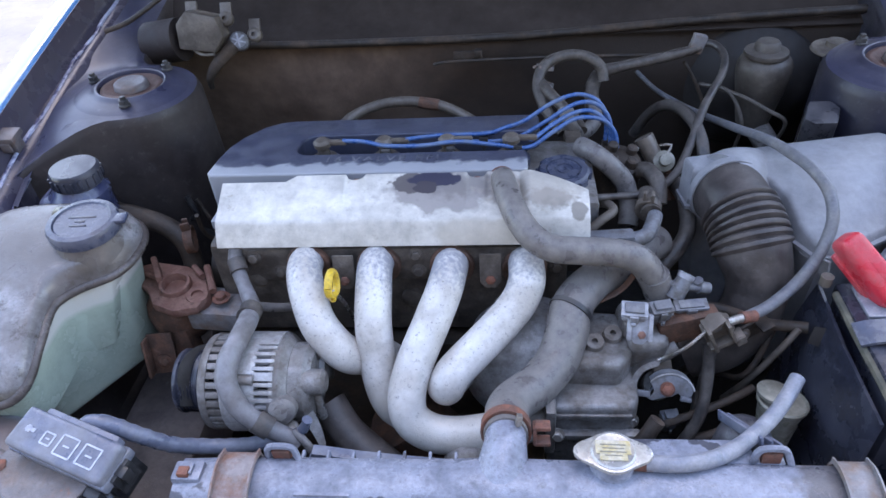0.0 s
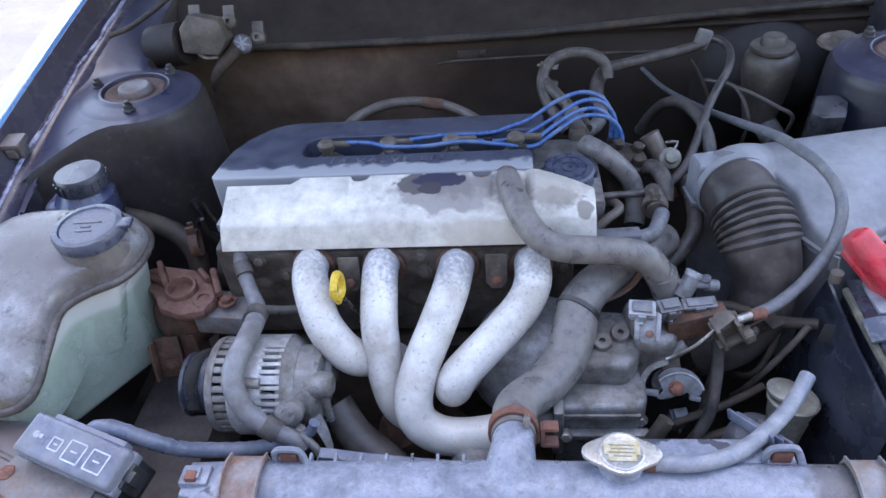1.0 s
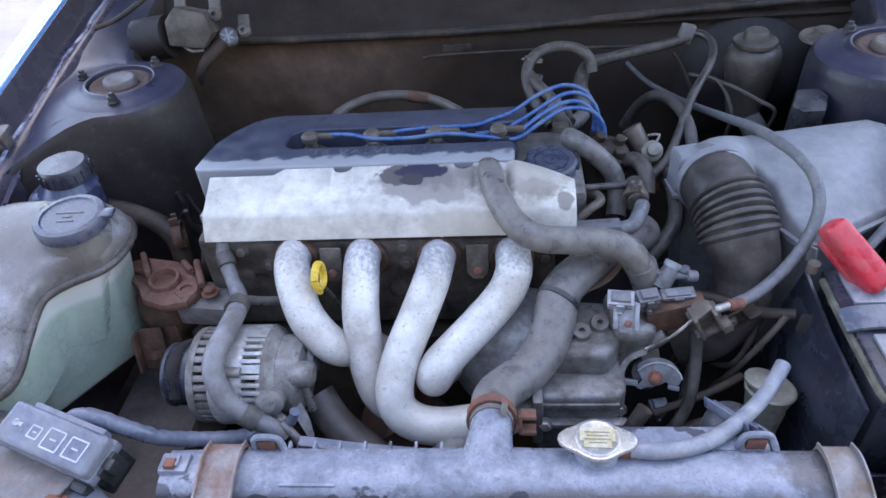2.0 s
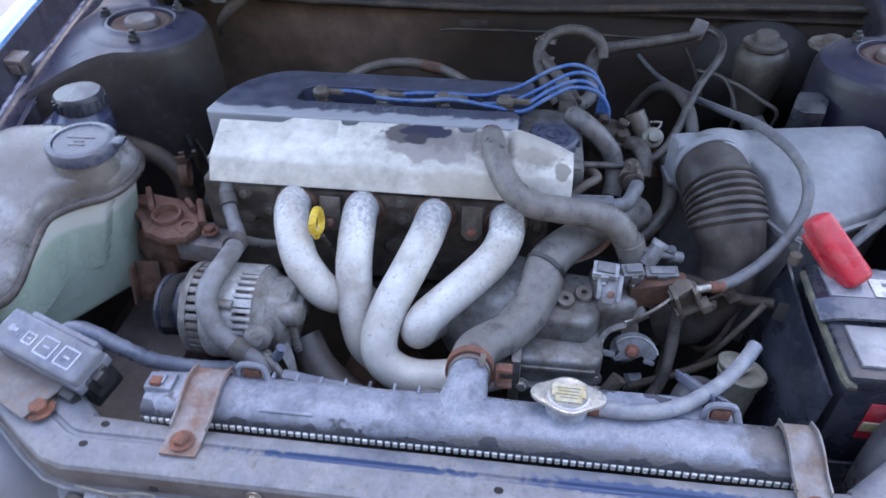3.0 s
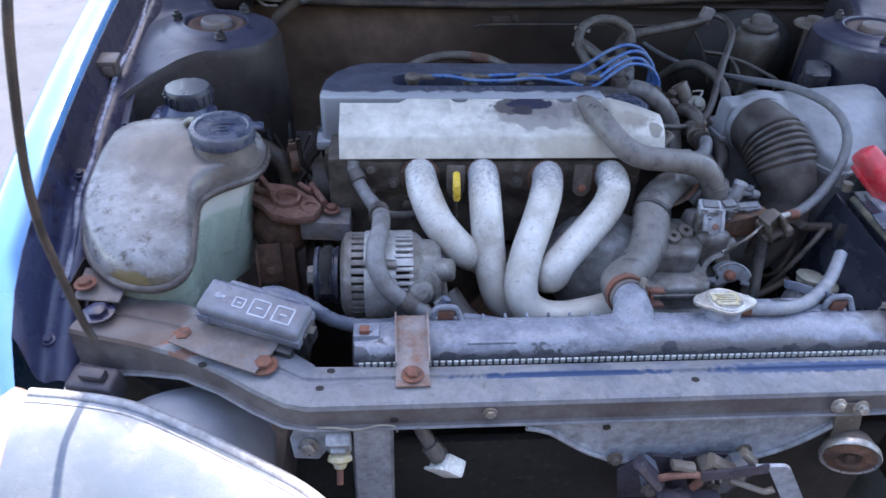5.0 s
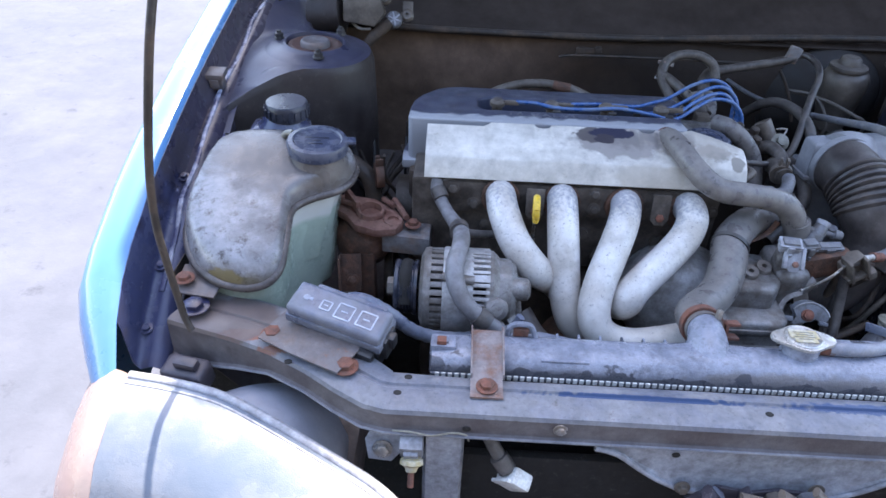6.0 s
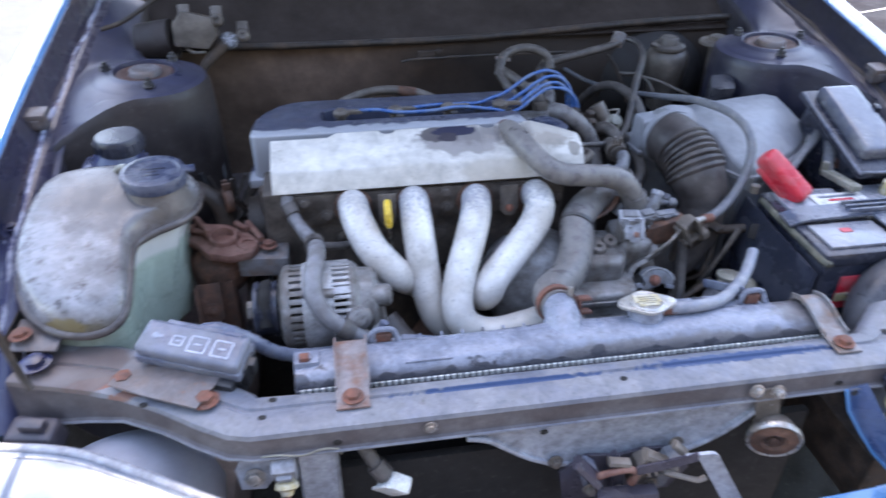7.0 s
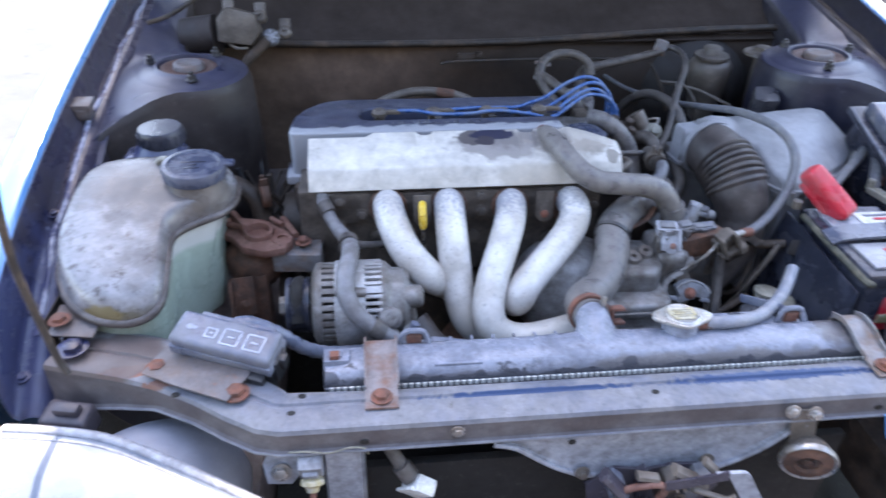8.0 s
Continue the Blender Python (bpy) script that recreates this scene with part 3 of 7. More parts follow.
for side in (-1, 1):
    inner_rows, outer_rows = fender(side)
    s = 1 if side < 0 else -1
    f = part("fender", sheet(outer_rows, 0.0012), "sky", car, "light blue painted fender skin", sharp=70)
    part("fender_flange", sheet(inner_rows[2:], 0.0012), "navy" if side < 0 else "navywall", f, "dark inner fender flange with worn edge", sharp=60)
    rnd = random.Random(5)
    wavy = [r[4] + vec(s * rnd.uniform(-0.003, 0.004), 0, rnd.uniform(0.0, 0.002)) for r in inner_rows[4:]]
    part("seam_bead", tube(wavy, 0.0042, 8, 0.012, flat=0.7), "bead" if side < 0 else "soot", f, "chipped pale seam along the flange" if side < 0 else "dark seam along the flange")
    edge = [r[1] + vec(s * 0.001, 0, 0.002) for r in inner_rows[4:13]]
    part("flange_edge", tube(edge, 0.0028, 8, 0.012), "bead" if side < 0 else "soot", f, "chipped pale edge of the flange" if side < 0 else "dark edge of the flange")
    x = -0.642 if side < 0 else mirror(-0.642)
    part("bonnet_stop", put(join(box(0.030, 0.030, 0.010, 0.003), put(box(0.022, 0.020, 0.022, 0.003), vec(0, 0.0, -0.014)), put(box(0.014, 0.004, 0.014, 0.001), vec(0, -0.015, -0.010))), pose(x, 0.548, seam_z(0.548) + 0.026, 8, 0, 0)), "plate", f, "dusty bonnet stop bracket")
    for y in (0.16, 0.235, 0.36):
        part("flange_bolt", hexhead((x, y, seam_z(y) + 0.002), (0, -0.3, 1), 0.0055, 0.005), "navy", f)

# strut towers and the apron between tower and fender
def raised(p):
    """The apron swells up to meet the rim of the tower's top."""
    d = math.hypot(p.x + 0.506, p.y - 0.672)
    if d < 0.074:
        return p - vec(0, 0, 0.010)
    w = min(1.0, max(0.0, (0.165 - d) / 0.085))
    w = w * w * (3 - 2 * w)
    plane = 0.8865 - 0.20 * (d - 0.078) - 0.035 * (p.x + 0.506)
    return vec(p.x, p.y, p.z + (plane - p.z) * w)


for side in (-1, 1):
    def ax(x):
        return x if side < 0 else mirror(x)
    tilt = pose(ax(-0.506), 0.672, 0.892, 0, 2 if side < 0 else -2, 0)
    tower = part("strut_tower", put(lathe([(0.0865, -0.0078), (0.0815, -0.0054), (0.074, -0.0032), (0.062, -0.0008), (0.0560, 0.0010), (0.0535, 0.0040), (0.0513, 0.0046), (0.0493, 0.0036), (0.0480, -0.0040), (0.0, -0.0045)], 64), tilt), "towertop", car, "dark blue strut tower, dusty on top", sharp=50)
    part("bearing_plate", put(lathe([(0.0465, -0.0042), (0.0460, -0.0010), (0.0425, 0.0006), (0.0380, 0.0002), (0.0320, -0.0024), (0.0, -0.0030)], 48), tilt), "bearing", tower, "red-brown strut bearing ring")
    part("bearing_cap", put(lathe([(0.0260, -0.0030), (0.0250, 0.0046), (0.0230, 0.0066), (0.0195, 0.0072), (0.0178, 0.0064), (0, 0.0068)], 40), tilt), "plate", tower, "grey strut cap")
    for ang in ((168, 59, 285) if side < 0 else (12, 121, 255)):
        a = radians(ang)
        part("stud", put(join(lathe([(0.0095, 0), (0.0095, 0.002), (0.0075, 0.003), (0.0075, 0.009), (0.005, 0.010)], 6), lathe([(0.0042, 0.009), (0.0042, 0.014), (0, 0.015)], 10)), tilt @ Matrix.Translation((0.067 * math.cos(a), 0.067 * math.sin(a), 0))), "black", tower)
    edge = [vec(-0.622, 0.500, 0.842), vec(-0.606, 0.518, 0.852), vec(-0.587, 0.531, 0.860), vec(-0.566, 0.545, 0.867), vec(-0.546, 0.558, 0.873), vec(-0.526, 0.569, 0.878), vec(-0.508, 0.577, 0.881)]
    for k in range(25):
        a = radians(-82 + 182 * k / 24)
        edge.append(vec(-0.504 + 0.093 * math.cos(a), 0.672 + 0.093 * math.sin(a), 0.883 - 0.006 * math.cos(a)))
    edge += [vec(-0.538, 0.785, 0.884), vec(-0.549, 0.830, 0.889), vec(-0.556, 0.880, 0.897), vec(-0.560, 0.950, 0.910), vec(-0.562, 1.02, 0.922)]
    n = len(edge)
    flat_rows, wall_rows = [], []
    for k, p in enumerate(edge):
        ys = 0.495 + (1.02 - 0.495) * k / (n - 1) if not 7 <= k <= 31 else 0.58 + 0.20 * (k - 7) / 24
        q = vec(-0.618, ys, seam_z(ys) - 0.001)
        flat_rows.append([vec(ax(w.x), w.y, w.z) for w in (raised(q.lerp(p, u / 26)) for u in range(27))])
        t = edge[min(k + 1, n - 1)] - edge[max(k - 1, 0)]
        o = vec(t.y, -t.x, 0).normalized()
        wall_rows.append([vec(ax(w.x), w.y, w.z) for w in (raised(p), p + o * 0.003 - vec(0, 0, 0.003), p + o * 0.006 - vec(0, 0, 0.012), vec(p.x, p.y, 0.76) + o * 0.010, vec(p.x, p.y, 0.45) + o * 0.016)])
    part("apron_top", sheet(flat_rows, 0.0015), "towertop", car, "dusty purple-grey apron panel", sharp=60)
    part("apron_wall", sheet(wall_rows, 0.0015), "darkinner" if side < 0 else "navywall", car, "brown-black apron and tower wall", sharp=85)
    lo = [[vec(ax(x), y, z) for x, z in ((-0.612, 0.745), (-0.606, 0.62), (-0.52, 0.52), (-0.40, 0.50), (-0.39, 0.30))] for y in (0.19, 0.26, 0.38, 0.52)]
    # Driver side blackened with the soot material: its shade put into colour.
    part("apron_side", sheet(lo, 0.0015), "darkinner" if side < 0 else "soot", car, "dusty brown inner apron, blackened for shade on the driver side")
    part("frame_rail", put(box(0.125, 1.0, 0.10, 0.012), (ax(-0.425), 0.5, 0.50)), "railpaint" if side < 0 else "soot", car, "dusty frame rail with chipped paint, blackened for shade on the driver side")

# firewall, cowl and bonnet
fw = []
for i in range(31):
    x = -0.62 + i * 0.045
    bulge = 0.025 * math.sin((x - XC) * 5.0) ** 2
    fw.append([vec(x, 0.905 + bulge * 0.4, 0.855), vec(x, 0.90 + bulge * 0.5, 0.835), vec(x, 0.915 - bulge * 0.4, 0.79), vec(x, 0.93 - bulge, 0.72), vec(x, 0.955, 0.60), vec(x, 0.97, 0.22)])
part("firewall", sheet(fw, 0.003), "firewall", car, "brown dusty firewall insulation, shade painted in towards the driver side")
part("cowl_lip", tube([(-0.60, 0.90, 0.872), (-0.40, 0.893, 0.858), (-0.15, 0.89, 0.855), (0.10, 0.892, 0.856), (0.35, 0.899, 0.866), (0.50, 0.90, 0.872), (0.70, 0.905, 0.874)], 0.0070, 10, 0.02), "soot", car, "dusty rubber cowl weather strip")
cw = [[vec(x, y, z) for y, z in ((0.895, 0.853), (0.92, 0.862), (0.97, 0.885), (1.02, 0.93), (1.07, 0.96), (1.16, 0.965))] for x in (-0.70, -0.4, XC, 0.5, mirror(-0.70))]
part("cowl_panel", sheet(cw, 0.003), "cowl", car, "dark grey cowl panel")
HOOD = 66.0
hinge = vec(XC, 1.05, 0.965)
hw = []
for i in range(13):
    d = i / 12
    half = 0.722
    hw.append([hinge + vec(half * u, -math.cos(radians(HOOD)) * 1.02 * d * (1 - 0.22 * u ** 4 * d), math.sin(radians(HOOD)) * 1.02 * d * (1 - 0.22 * u ** 4 * d)) for u in (-1, -0.85, -0.5, -0.2, 0, 0.2, 0.5, 0.85, 1)])
hood = part("bonnet", sheet(hw, 0.02), "cowl", car, "raised bonnet, dark underside")
part("bonnet_skin", sheet([[p + vec(0, 0.036, 0.024) for p in r] for r in hw[1:]], 0.001), "sky", hood)

# radiator support: one bent bar across the nose
def support_bar():
    line = [(-0.600, 0.136), (-0.556, 0.119), (-0.505, 0.100), (-0.458, 0.079), (-0.411, 0.052), (-0.372, 0.025), (-0.338, 0.005), (-0.314, -0.001), (-0.20, -0.001), (0.054, -0.001)]
    line = line + [(mirror(x), y) for x, y in line[-2::-1]]
    rows = []
    for i, (x, y) in enumerate(line):
        a, b = line[max(0, i - 1)], line[min(len(line) - 1, i + 1)]
        t = vec(b[0] - a[0], b[1] - a[1], 0).normalized()
        n = vec(-t.y, t.x, 0)
        wide = 0.059 + 0.022 * min(1, max(0, abs(x - XC) - 0.33) / 0.2)
        droop = -0.012 * max(0, abs(x - XC) - 0.5) / 0.15
        deep = 1.0 + 0.9 * min(1, max(0, abs(x - XC) - 0.50) / 0.11)
        p = vec(x, y, 0)
        rows.append([p + n * u + vec(0, 0, 0.7370 + h + droop) for u, h in ((wide, -0.03), (wide, -0.009), (wide - 0.004, -0.004), (wide - 0.014, 0.0), (0.0395, 0.0), (0.0375, -0.0025), (0.0345, -0.0025), (0.032, 0.0), (0.007, 0.0), (0.002, -0.002), (0.0, -0.007), (0.0, -0.026 * deep), (-0.001, -0.0285 * deep), (-0.006, -0.030 * deep))])
    fine = []
    for a, b in zip(rows, rows[1:]):
        for k in range(4):
            fine.append([p.lerp(q, k / 4) for p, q in zip(a, b)])
    fine.append(rows[-1])
    return fine


bar_rows = support_bar()
bar = part("radiator_support", sheet([r[:11] for r in bar_rows], 0.0016), "support", car, "worn blue-grey radiator support bar with rust")
# Brown road dirt on the face, with its shade also put into the colour.
part("support_face", sheet([r[10:] for r in bar_rows], 0.0016), "barface", bar, "road-dirty front face of the bar, coloured darker for shade")
part("support_lip", tube([r[-1] for r in bar_rows], 0.0017, 6, 0.03), "support", bar, "worn pale lower lip")
for p, m in (((-0.363, 0.054, 0.7415), "rust"), ((-0.456, 0.099, 0.7425), "rust"), ((-0.567, 0.150, 0.735), "navy")):
    part("bolt", hexhead(p, (0, 0, 1), 0.0095 if m == "rust" else 0.012, 0.007, 1.55), m, bar, "rusty bolt" if m == "rust" else "")
for p in ((-0.125, -0.0015, 0.721),):
    part("bolt", hexhead(p, (0, -1, 0), 0.0052, 0.0035), "steel", bar)
for x, y in ((-0.302, 0.024), (-0.292, 0.048), (-0.43, 0.062), (0.45, 0.052), (0.55, 0.098), (0.10, 0.022)):
    part("slot_hole", put(prism([(0.0046 * math.cos(a * 0.5236), 0.0036 * math.sin(a * 0.5236)) for a in range(12)], 0, 0.0012), vec(x, y, 0.7362)), "hole", bar)
for x in (-0.225, 0.36):
    part("slot_hole", put(prism([(0.0046 * math.cos(a * 0.5236), 0.0036 * math.sin(a * 0.5236)) for a in range(12)], 0, 0.0012), pose(x, -0.0012, 0.7145, 90, 0, 0)), "hole", bar)
part("slot_hole", put(prism([(0.0046 * math.cos(a * 0.5236), 0.0036 * math.sin(a * 0.5236)) for a in range(12)], 0, 0.0012), pose(0.003, -0.0045, 0.695, 90, 0, 0)), "hole", bar)
# latch panel: a plate hanging under the middle of the bar
plate = [(-0.085, 0.700), (-0.06, 0.692), (-0.03, 0.668), (0.0, 0.648), (0.04, 0.635), (0.16, 0.632), (0.20, 0.642), (0.235, 0.665), (0.26, 0.69), (0.275, 0.70)]
pl = [[vec(x, -0.001 - 0.004 * (k == 3), z0 + (zz - z0) * q) for k, q in enumerate((0, 0.4, 0.9, 1.0))] for x, zz in plate for z0 in (0.711,)]
part("latch_plate", sheet(pl, 0.0016), "lampblock", car, "pale grey latch mounting plate")
part("latch_plate_rim", tube([(x, -0.006, z) for x, z in plate], 0.0032, 8, 0.01), "lampblock", car)
for x0, mir in ((-0.268, False), (0.376, True)):
    br = [[vec(x, -0.002 + d, z) for x, d in ((x0 - 0.004, 0.012), (x0, 0), (x0 + 0.038, 0), (x0 + 0.042, 0.012))] for z in (0.70, 0.66, 0.60, 0.50, 0.40)]
    if mir:
        left = [vec(0.373, 0.0, 0.707), vec(0.380, -0.008, 0.680), vec(0.398, -0.018, 0.651), vec(0.419, -0.028, 0.622), vec(0.446, -0.040, 0.594)]
        right = [vec(0.402, 0.003, 0.710), vec(0.412, -0.008, 0.691), vec(0.422, -0.018, 0.673), vec(0.434, -0.028, 0.651), vec(0.452, -0.040, 0.624)]
        br = [[p.lerp(q, u) + vec(-0.008, -0.011, 0.004) + vec(-0.1, 0.6, -0.7) * (0.010 * d * math.sin(math.pi * k / 4) + 0.004 * d) for u, d in ((0, 0), (0.12, 0.5), (0.35, 1.0), (0.6, 0.9), (0.8, 0.4), (1.0, 0))] for k, (p, q) in enumerate(zip(left, right))]
        br = [[p.lerp(q, j / 4) for p, q in zip(m, n)] for m, n in zip(br, br[1:]) for j in range(4)] + [br[-1]]
    brace = part("brace", sheet(br, 0.0016), "navypaint" if mir else "lampblock", car, "blue painted lamp brace" if mir else "grey upright brace", sharp=60)
    if mir:
        part("brace_edge", tube([r[0] for r in br], 0.0024, 8), "sky", brace, "bright folded edge")
        part("slot_hole", put(prism([(0.0040 * math.cos(a * 0.5236), 0.0040 * math.sin(a * 0.5236)) for a in range(12)], 0, 0.0012), pose(0.374, -0.0135, 0.708, 90, 0, 0)), "hole", brace)
# nose panel under the right lamp
nose = [[vec(x, y, z) for y, z in ((yb, z0 - 0.006), (yb - 0.005, z0), (min(yb - 0.022, -0.088), z0 - 0.001), (min(yb - 0.038, -0.104), z0 - 0.016), (min(yb - 0.050, -0.116), z0 - 0.080))] for x, yb, z0 in ((-0.45, -0.05, 0.551), (-0.2, -0.08, 0.545), (0.054, -0.085, 0.560), (0.20, -0.080, 0.590), (0.28, -0.077, 0.604), (0.33, -0.071, 0.606), (0.39, -0.068, 0.606), (0.424, -0.066, 0.607), (0.433, -0.060, 0.612), (0.447, -0.040, 0.622), (0.495, -0.036, 0.622), (0.56, -0.040, 0.622), (0.62, -0.045, 0.615))]
nose_panel = part("nose_panel", sheet(nose, 0.002), "sky", car, "light blue painted nose panel")
part("nose_screw", hexhead((0.450, -0.047, 0.6225), (0, -0.2, 1), 0.0050, 0.003, 1.6), "rust", nose_panel)
# Undertray and condenser coloured near-black for the deep shade below the bay.
part("undertray", put(box(1.5, 1.3, 0.02, 0.004), (XC, 0.62, 0.24)), "hole", car, "undertray, near-black to carry the bay's deep shade")
part("condenser", put(box(0.62, 0.012, 0.36, 0.003), (XC, 0.03, 0.46)), "hole", car, "fin condenser, near-black to carry the shade under the bar")
for side in (-1, 1):
    wx = -0.66 if side < 0 else mirror(-0.66)
    tyre = part("wheel", put(lathe([(0.20, -0.09), (0.27, -0.095), (0.292, -0.075), (0.295, 0.0), (0.292, 0.075), (0.27, 0.095), (0.20, 0.09), (0.19, 0.0), (0.20, -0.09)], 48), pose(wx, 0.66, 0.293, 0, 90, 0)), "hole", car, "black tyre")
    part("rim", put(lathe([(0.195, -0.06), (0.19, 0.06), (0.06, 0.05), (0, 0.05)], 32), pose(wx, 0.66, 0.293, 0, 90 * side, 0)), "alu", tyre)
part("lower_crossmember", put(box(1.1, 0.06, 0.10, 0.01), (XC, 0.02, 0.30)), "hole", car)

# ---- engine ----
engine = thing("engine", "dusty four-cylinder engine with faded black valve cover", "engine", (-0.1, 0.45, 0.30))
part("block", put(box(0.42, 0.22, 0.34, 0.01), (-0.09, 0.48, 0.47)), "soot", engine, "oily dark engine block")
part("cylinder_head", put(box(0.455, 0.235, 0.15, 0.008), (-0.088, 0.505, 0.727)), "head", engine, "dark stained cylinder head")
def lean(bm):
    """The engine leans back a little: heights fall towards the firewall."""
    for v in bm.verts:
        v.co.z -= (v.co.y - 0.45) * 0.12
    return bm


U = [(-0.322, 0.462), (0.088, 0.462), (0.092, 0.468), (0.092, 0.512), (0.086, 0.520), (-0.208, 0.520), (-0.218, 0.526), (-0.222, 0.538), (-0.222, 0.566), (-0.216, 0.578), (-0.206, 0.584), (0.105, 0.584), (0.112, 0.592), (0.112, 0.636), (0.105, 0.642), (-0.250, 0.642), (-0.272, 0.637), (-0.292, 0.622), (-0.314, 0.585), (-0.325, 0.55), (-0.328, 0.51), (-0.328, 0.470)]
cover = part("valve_cover", lean(prism(U, 0.792, 0.862, 0.009, 3)), "cover", engine, "faded black valve cover, chalky along the front")
# Recess floor coloured near-black to stand for its shade.
part("cover_floor", lean(put(box(0.32, 0.075, 0.02, 0.002), (-0.058, 0.552, 0.806))), "hole", cover)
part("cover_skirt", lean(prism([(-0.336, 0.452), (0.10, 0.452), (0.118, 0.60), (0.112, 0.646), (-0.27, 0.646), (-0.325, 0.60), (-0.338, 0.50)], 0.780, 0.794, 0.003)), "cover", cover)
part("timing_cover", prism([(-0.325, 0.44), (-0.29, 0.40), (-0.285, 0.62), (-0.318, 0.60)], 0.60, 0.785, 0.008), "soot", engine, "dark timing cover")
for k in range(4):
    x = -0.191 + 0.0875 * k
    part("plug_well", lean(put(lathe([(0.026, -0.016), (0.026, 0.004), (0.02, 0.010), (0.016, 0.011), (0, 0.011)], 24), (x, 0.553, 0.831))), "cover", cover)
txt = bpy.data.curves.new("lettering", "FONT")
txt.body, txt.size, txt.extrude, txt.align_x, txt.space_character = "16 VALVE EFI", 0.022, 0.0006, "CENTER", 1.25
probe = new("tmp_text", txt)
bpy.context.view_layer.update()
tm = bpy.data.meshes.new_from_object(probe.evaluated_get(bpy.context.evaluated_depsgraph_get()))
bpy.data.objects.remove(probe)
tb = bmesh.new()
tb.from_mesh(tm)
part("lettering", lean(put(tb, pose(-0.10, 0.494, 0.8622))), "letter", cover, "raised lettering, worn")
oilcap = part("oil_cap", put(lathe([(0.030, -0.022), (0.030, 0.0), (0.034, 0.001), (0.034, 0.014), (0.031, 0.017), (0.0235, 0.017), (0.0228, 0.0152), (0.0215, 0.0152), (0.0208, 0.017), (0.0125, 0.017), (0.0118, 0.0150), (0.0080, 0.0150), (0.0074, 0.017), (0.004, 0.017), (0.0036, 0.0158), (0, 0.0158)], 40), pose(0.140, 0.510, 0.812, 4, 0, 0)), "navyplastic", engine, "blue-black oil filler cap")
for k in range(8):
    a = math.pi * k / 4
    part("grip", put(box(0.014, 0.006, 0.012, 0.002), pose(0.140, 0.510, 0.812, 4, 0, 0) @ Matrix.Rotation(a, 4, "Z") @ Matrix.Translation((0, 0.034, 0.008))), "navyplastic", oilcap)
part("cam_housing", put(box(0.09, 0.16, 0.05, 0.01), (0.138, 0.53, 0.79)), "alu", engine, "grey cam end housing")
part("distributor", put(join(lathe([(0.035, 0), (0.036, 0.03), (0.03, 0.05), (0.022, 0.055), (0, 0.055)], 24), put(lathe([(0.008, 0.05), (0.0075, 0.064), (0.005, 0.066)], 12), (0.015, 0.012, 0)), put(lathe([(0.008, 0.05), (0.0075, 0.064), (0.005, 0.066)], 12), (-0.012, 0.014, 0)), put(lathe([(0.008, 0.05), (0.0075, 0.064), (0.005, 0.066)], 12), (0.012, -0.014, 0)), put(lathe([(0.008, 0.05), (0.0075, 0.064), (0.005, 0.066)], 12), (-0.014, -0.012, 0))), pose(0.215, 0.58, 0.755, 12, 10, 0)), "soot", engine, "black distributor cap")
part("manifold_flange", put(box(0.40, 0.008, 0.05, 0.003), (-0.07, 0.384, 0.775)), "head", engine, "rusty exhaust flange")
for x, z in ((-0.224, 0.766), (-0.048, 0.792), (-0.046, 0.766), (0.125, 0.77), (-0.255, 0.79)):
    part("bolt", hexhead((x, 0.379, z), (0, -1, 0.2), 0.0065, 0.006), "head", engine)
for x in (-0.136, 0.044):
    lug = [(-0.013, -0.030), (-0.006, -0.038), (0.006, -0.038), (0.013, -0.030), (0.013, 0.008), (-0.013, 0.008)]
    b = part("shield_bracket", put(prism(lug, 0, 0.003, 0.0008), pose(x, 0.362, 0.797, 78, 0, 0)), "head", engine, "grimy lug under the heat shield")
    part("bolt", hexhead((x, 0.357, 0.771), (0, -1, 0.25), 0.0062, 0.005), "rust", b)
    part("slot_hole", put(box(0.018, 0.008, 0.002, 0.0005), pose(x, 0.3605, 0.7985, 78, 0, 0)), "hole", b)
for dx, dz, r in ((-0.20, -0.045, 0.012), (-0.06, -0.055, 0.014), (0.06, -0.06, 0.012), (-0.02, -0.09, 0.018), (-0.26, -0.02, 0.012)):
    part("core_plug", put(lathe([(r, 0), (r, 0.008), (r * 0.7, 0.010), (0, 0.009)], 20), pose(dx, 0.389, 0.77 + dz, 90, 0, 0)), "head", engine)

# heat shield
def shield():
    rows = []
    xs = [-0.297 + 0.002 * i for i in range(231)]
    for x in xs:
        yt = 0.443 + 0.014 * min(1, max(0, (x + 0.214) / 0.012))
        for xn in (-0.126, 0.028):
            if abs(x - xn) < 0.0125:
                yt -= math.sqrt(0.0125 ** 2 - (x - xn) ** 2)
        far = max(0.0, (x - 0.072) / 0.092)
        yt += -0.030 * far * far
        hump = 0.015 * math.sin(math.pi * min(1, max(0, (x - 0.081) / 0.014)) / 2) * (1 - 0.7 * far) if x > 0.081 else 0
        row = []
        for q in range(9):
            u = q / 8
            y, z = yt + (0.393 - yt) * u, 0.8605 + (0.838 - 0.8605) * u + hump * math.sin(math.pi * min(1, u * 0.9 + 0.1)) ** 0.7 - 0.012 * far * (1 - u)
            row.append(vec(x, y, z))
        row += [vec(x, 0.3905, 0.8362), vec(x, 0.3885, 0.8335), vec(x, 0.383, 0.824), vec(x, 0.376, 0.810), vec(x, 0.3755, 0.8085)]
        rows.append(row)
    return rows


for x in (-0.126, 0.028):
    part("shield_bolt", hexhead((x, 0.455, 0.846), (0, -0.2, 1), 0.006, 0.005, 1.6), "rust", engine, "rusty bolt in a shield notch")
shield_thing = thing("heat_shield", "pale stained sheet-metal heat shield over the exhaust", "heat shield", (-0.07, 0.38, 0.81))
srows = shield()
cut = 184
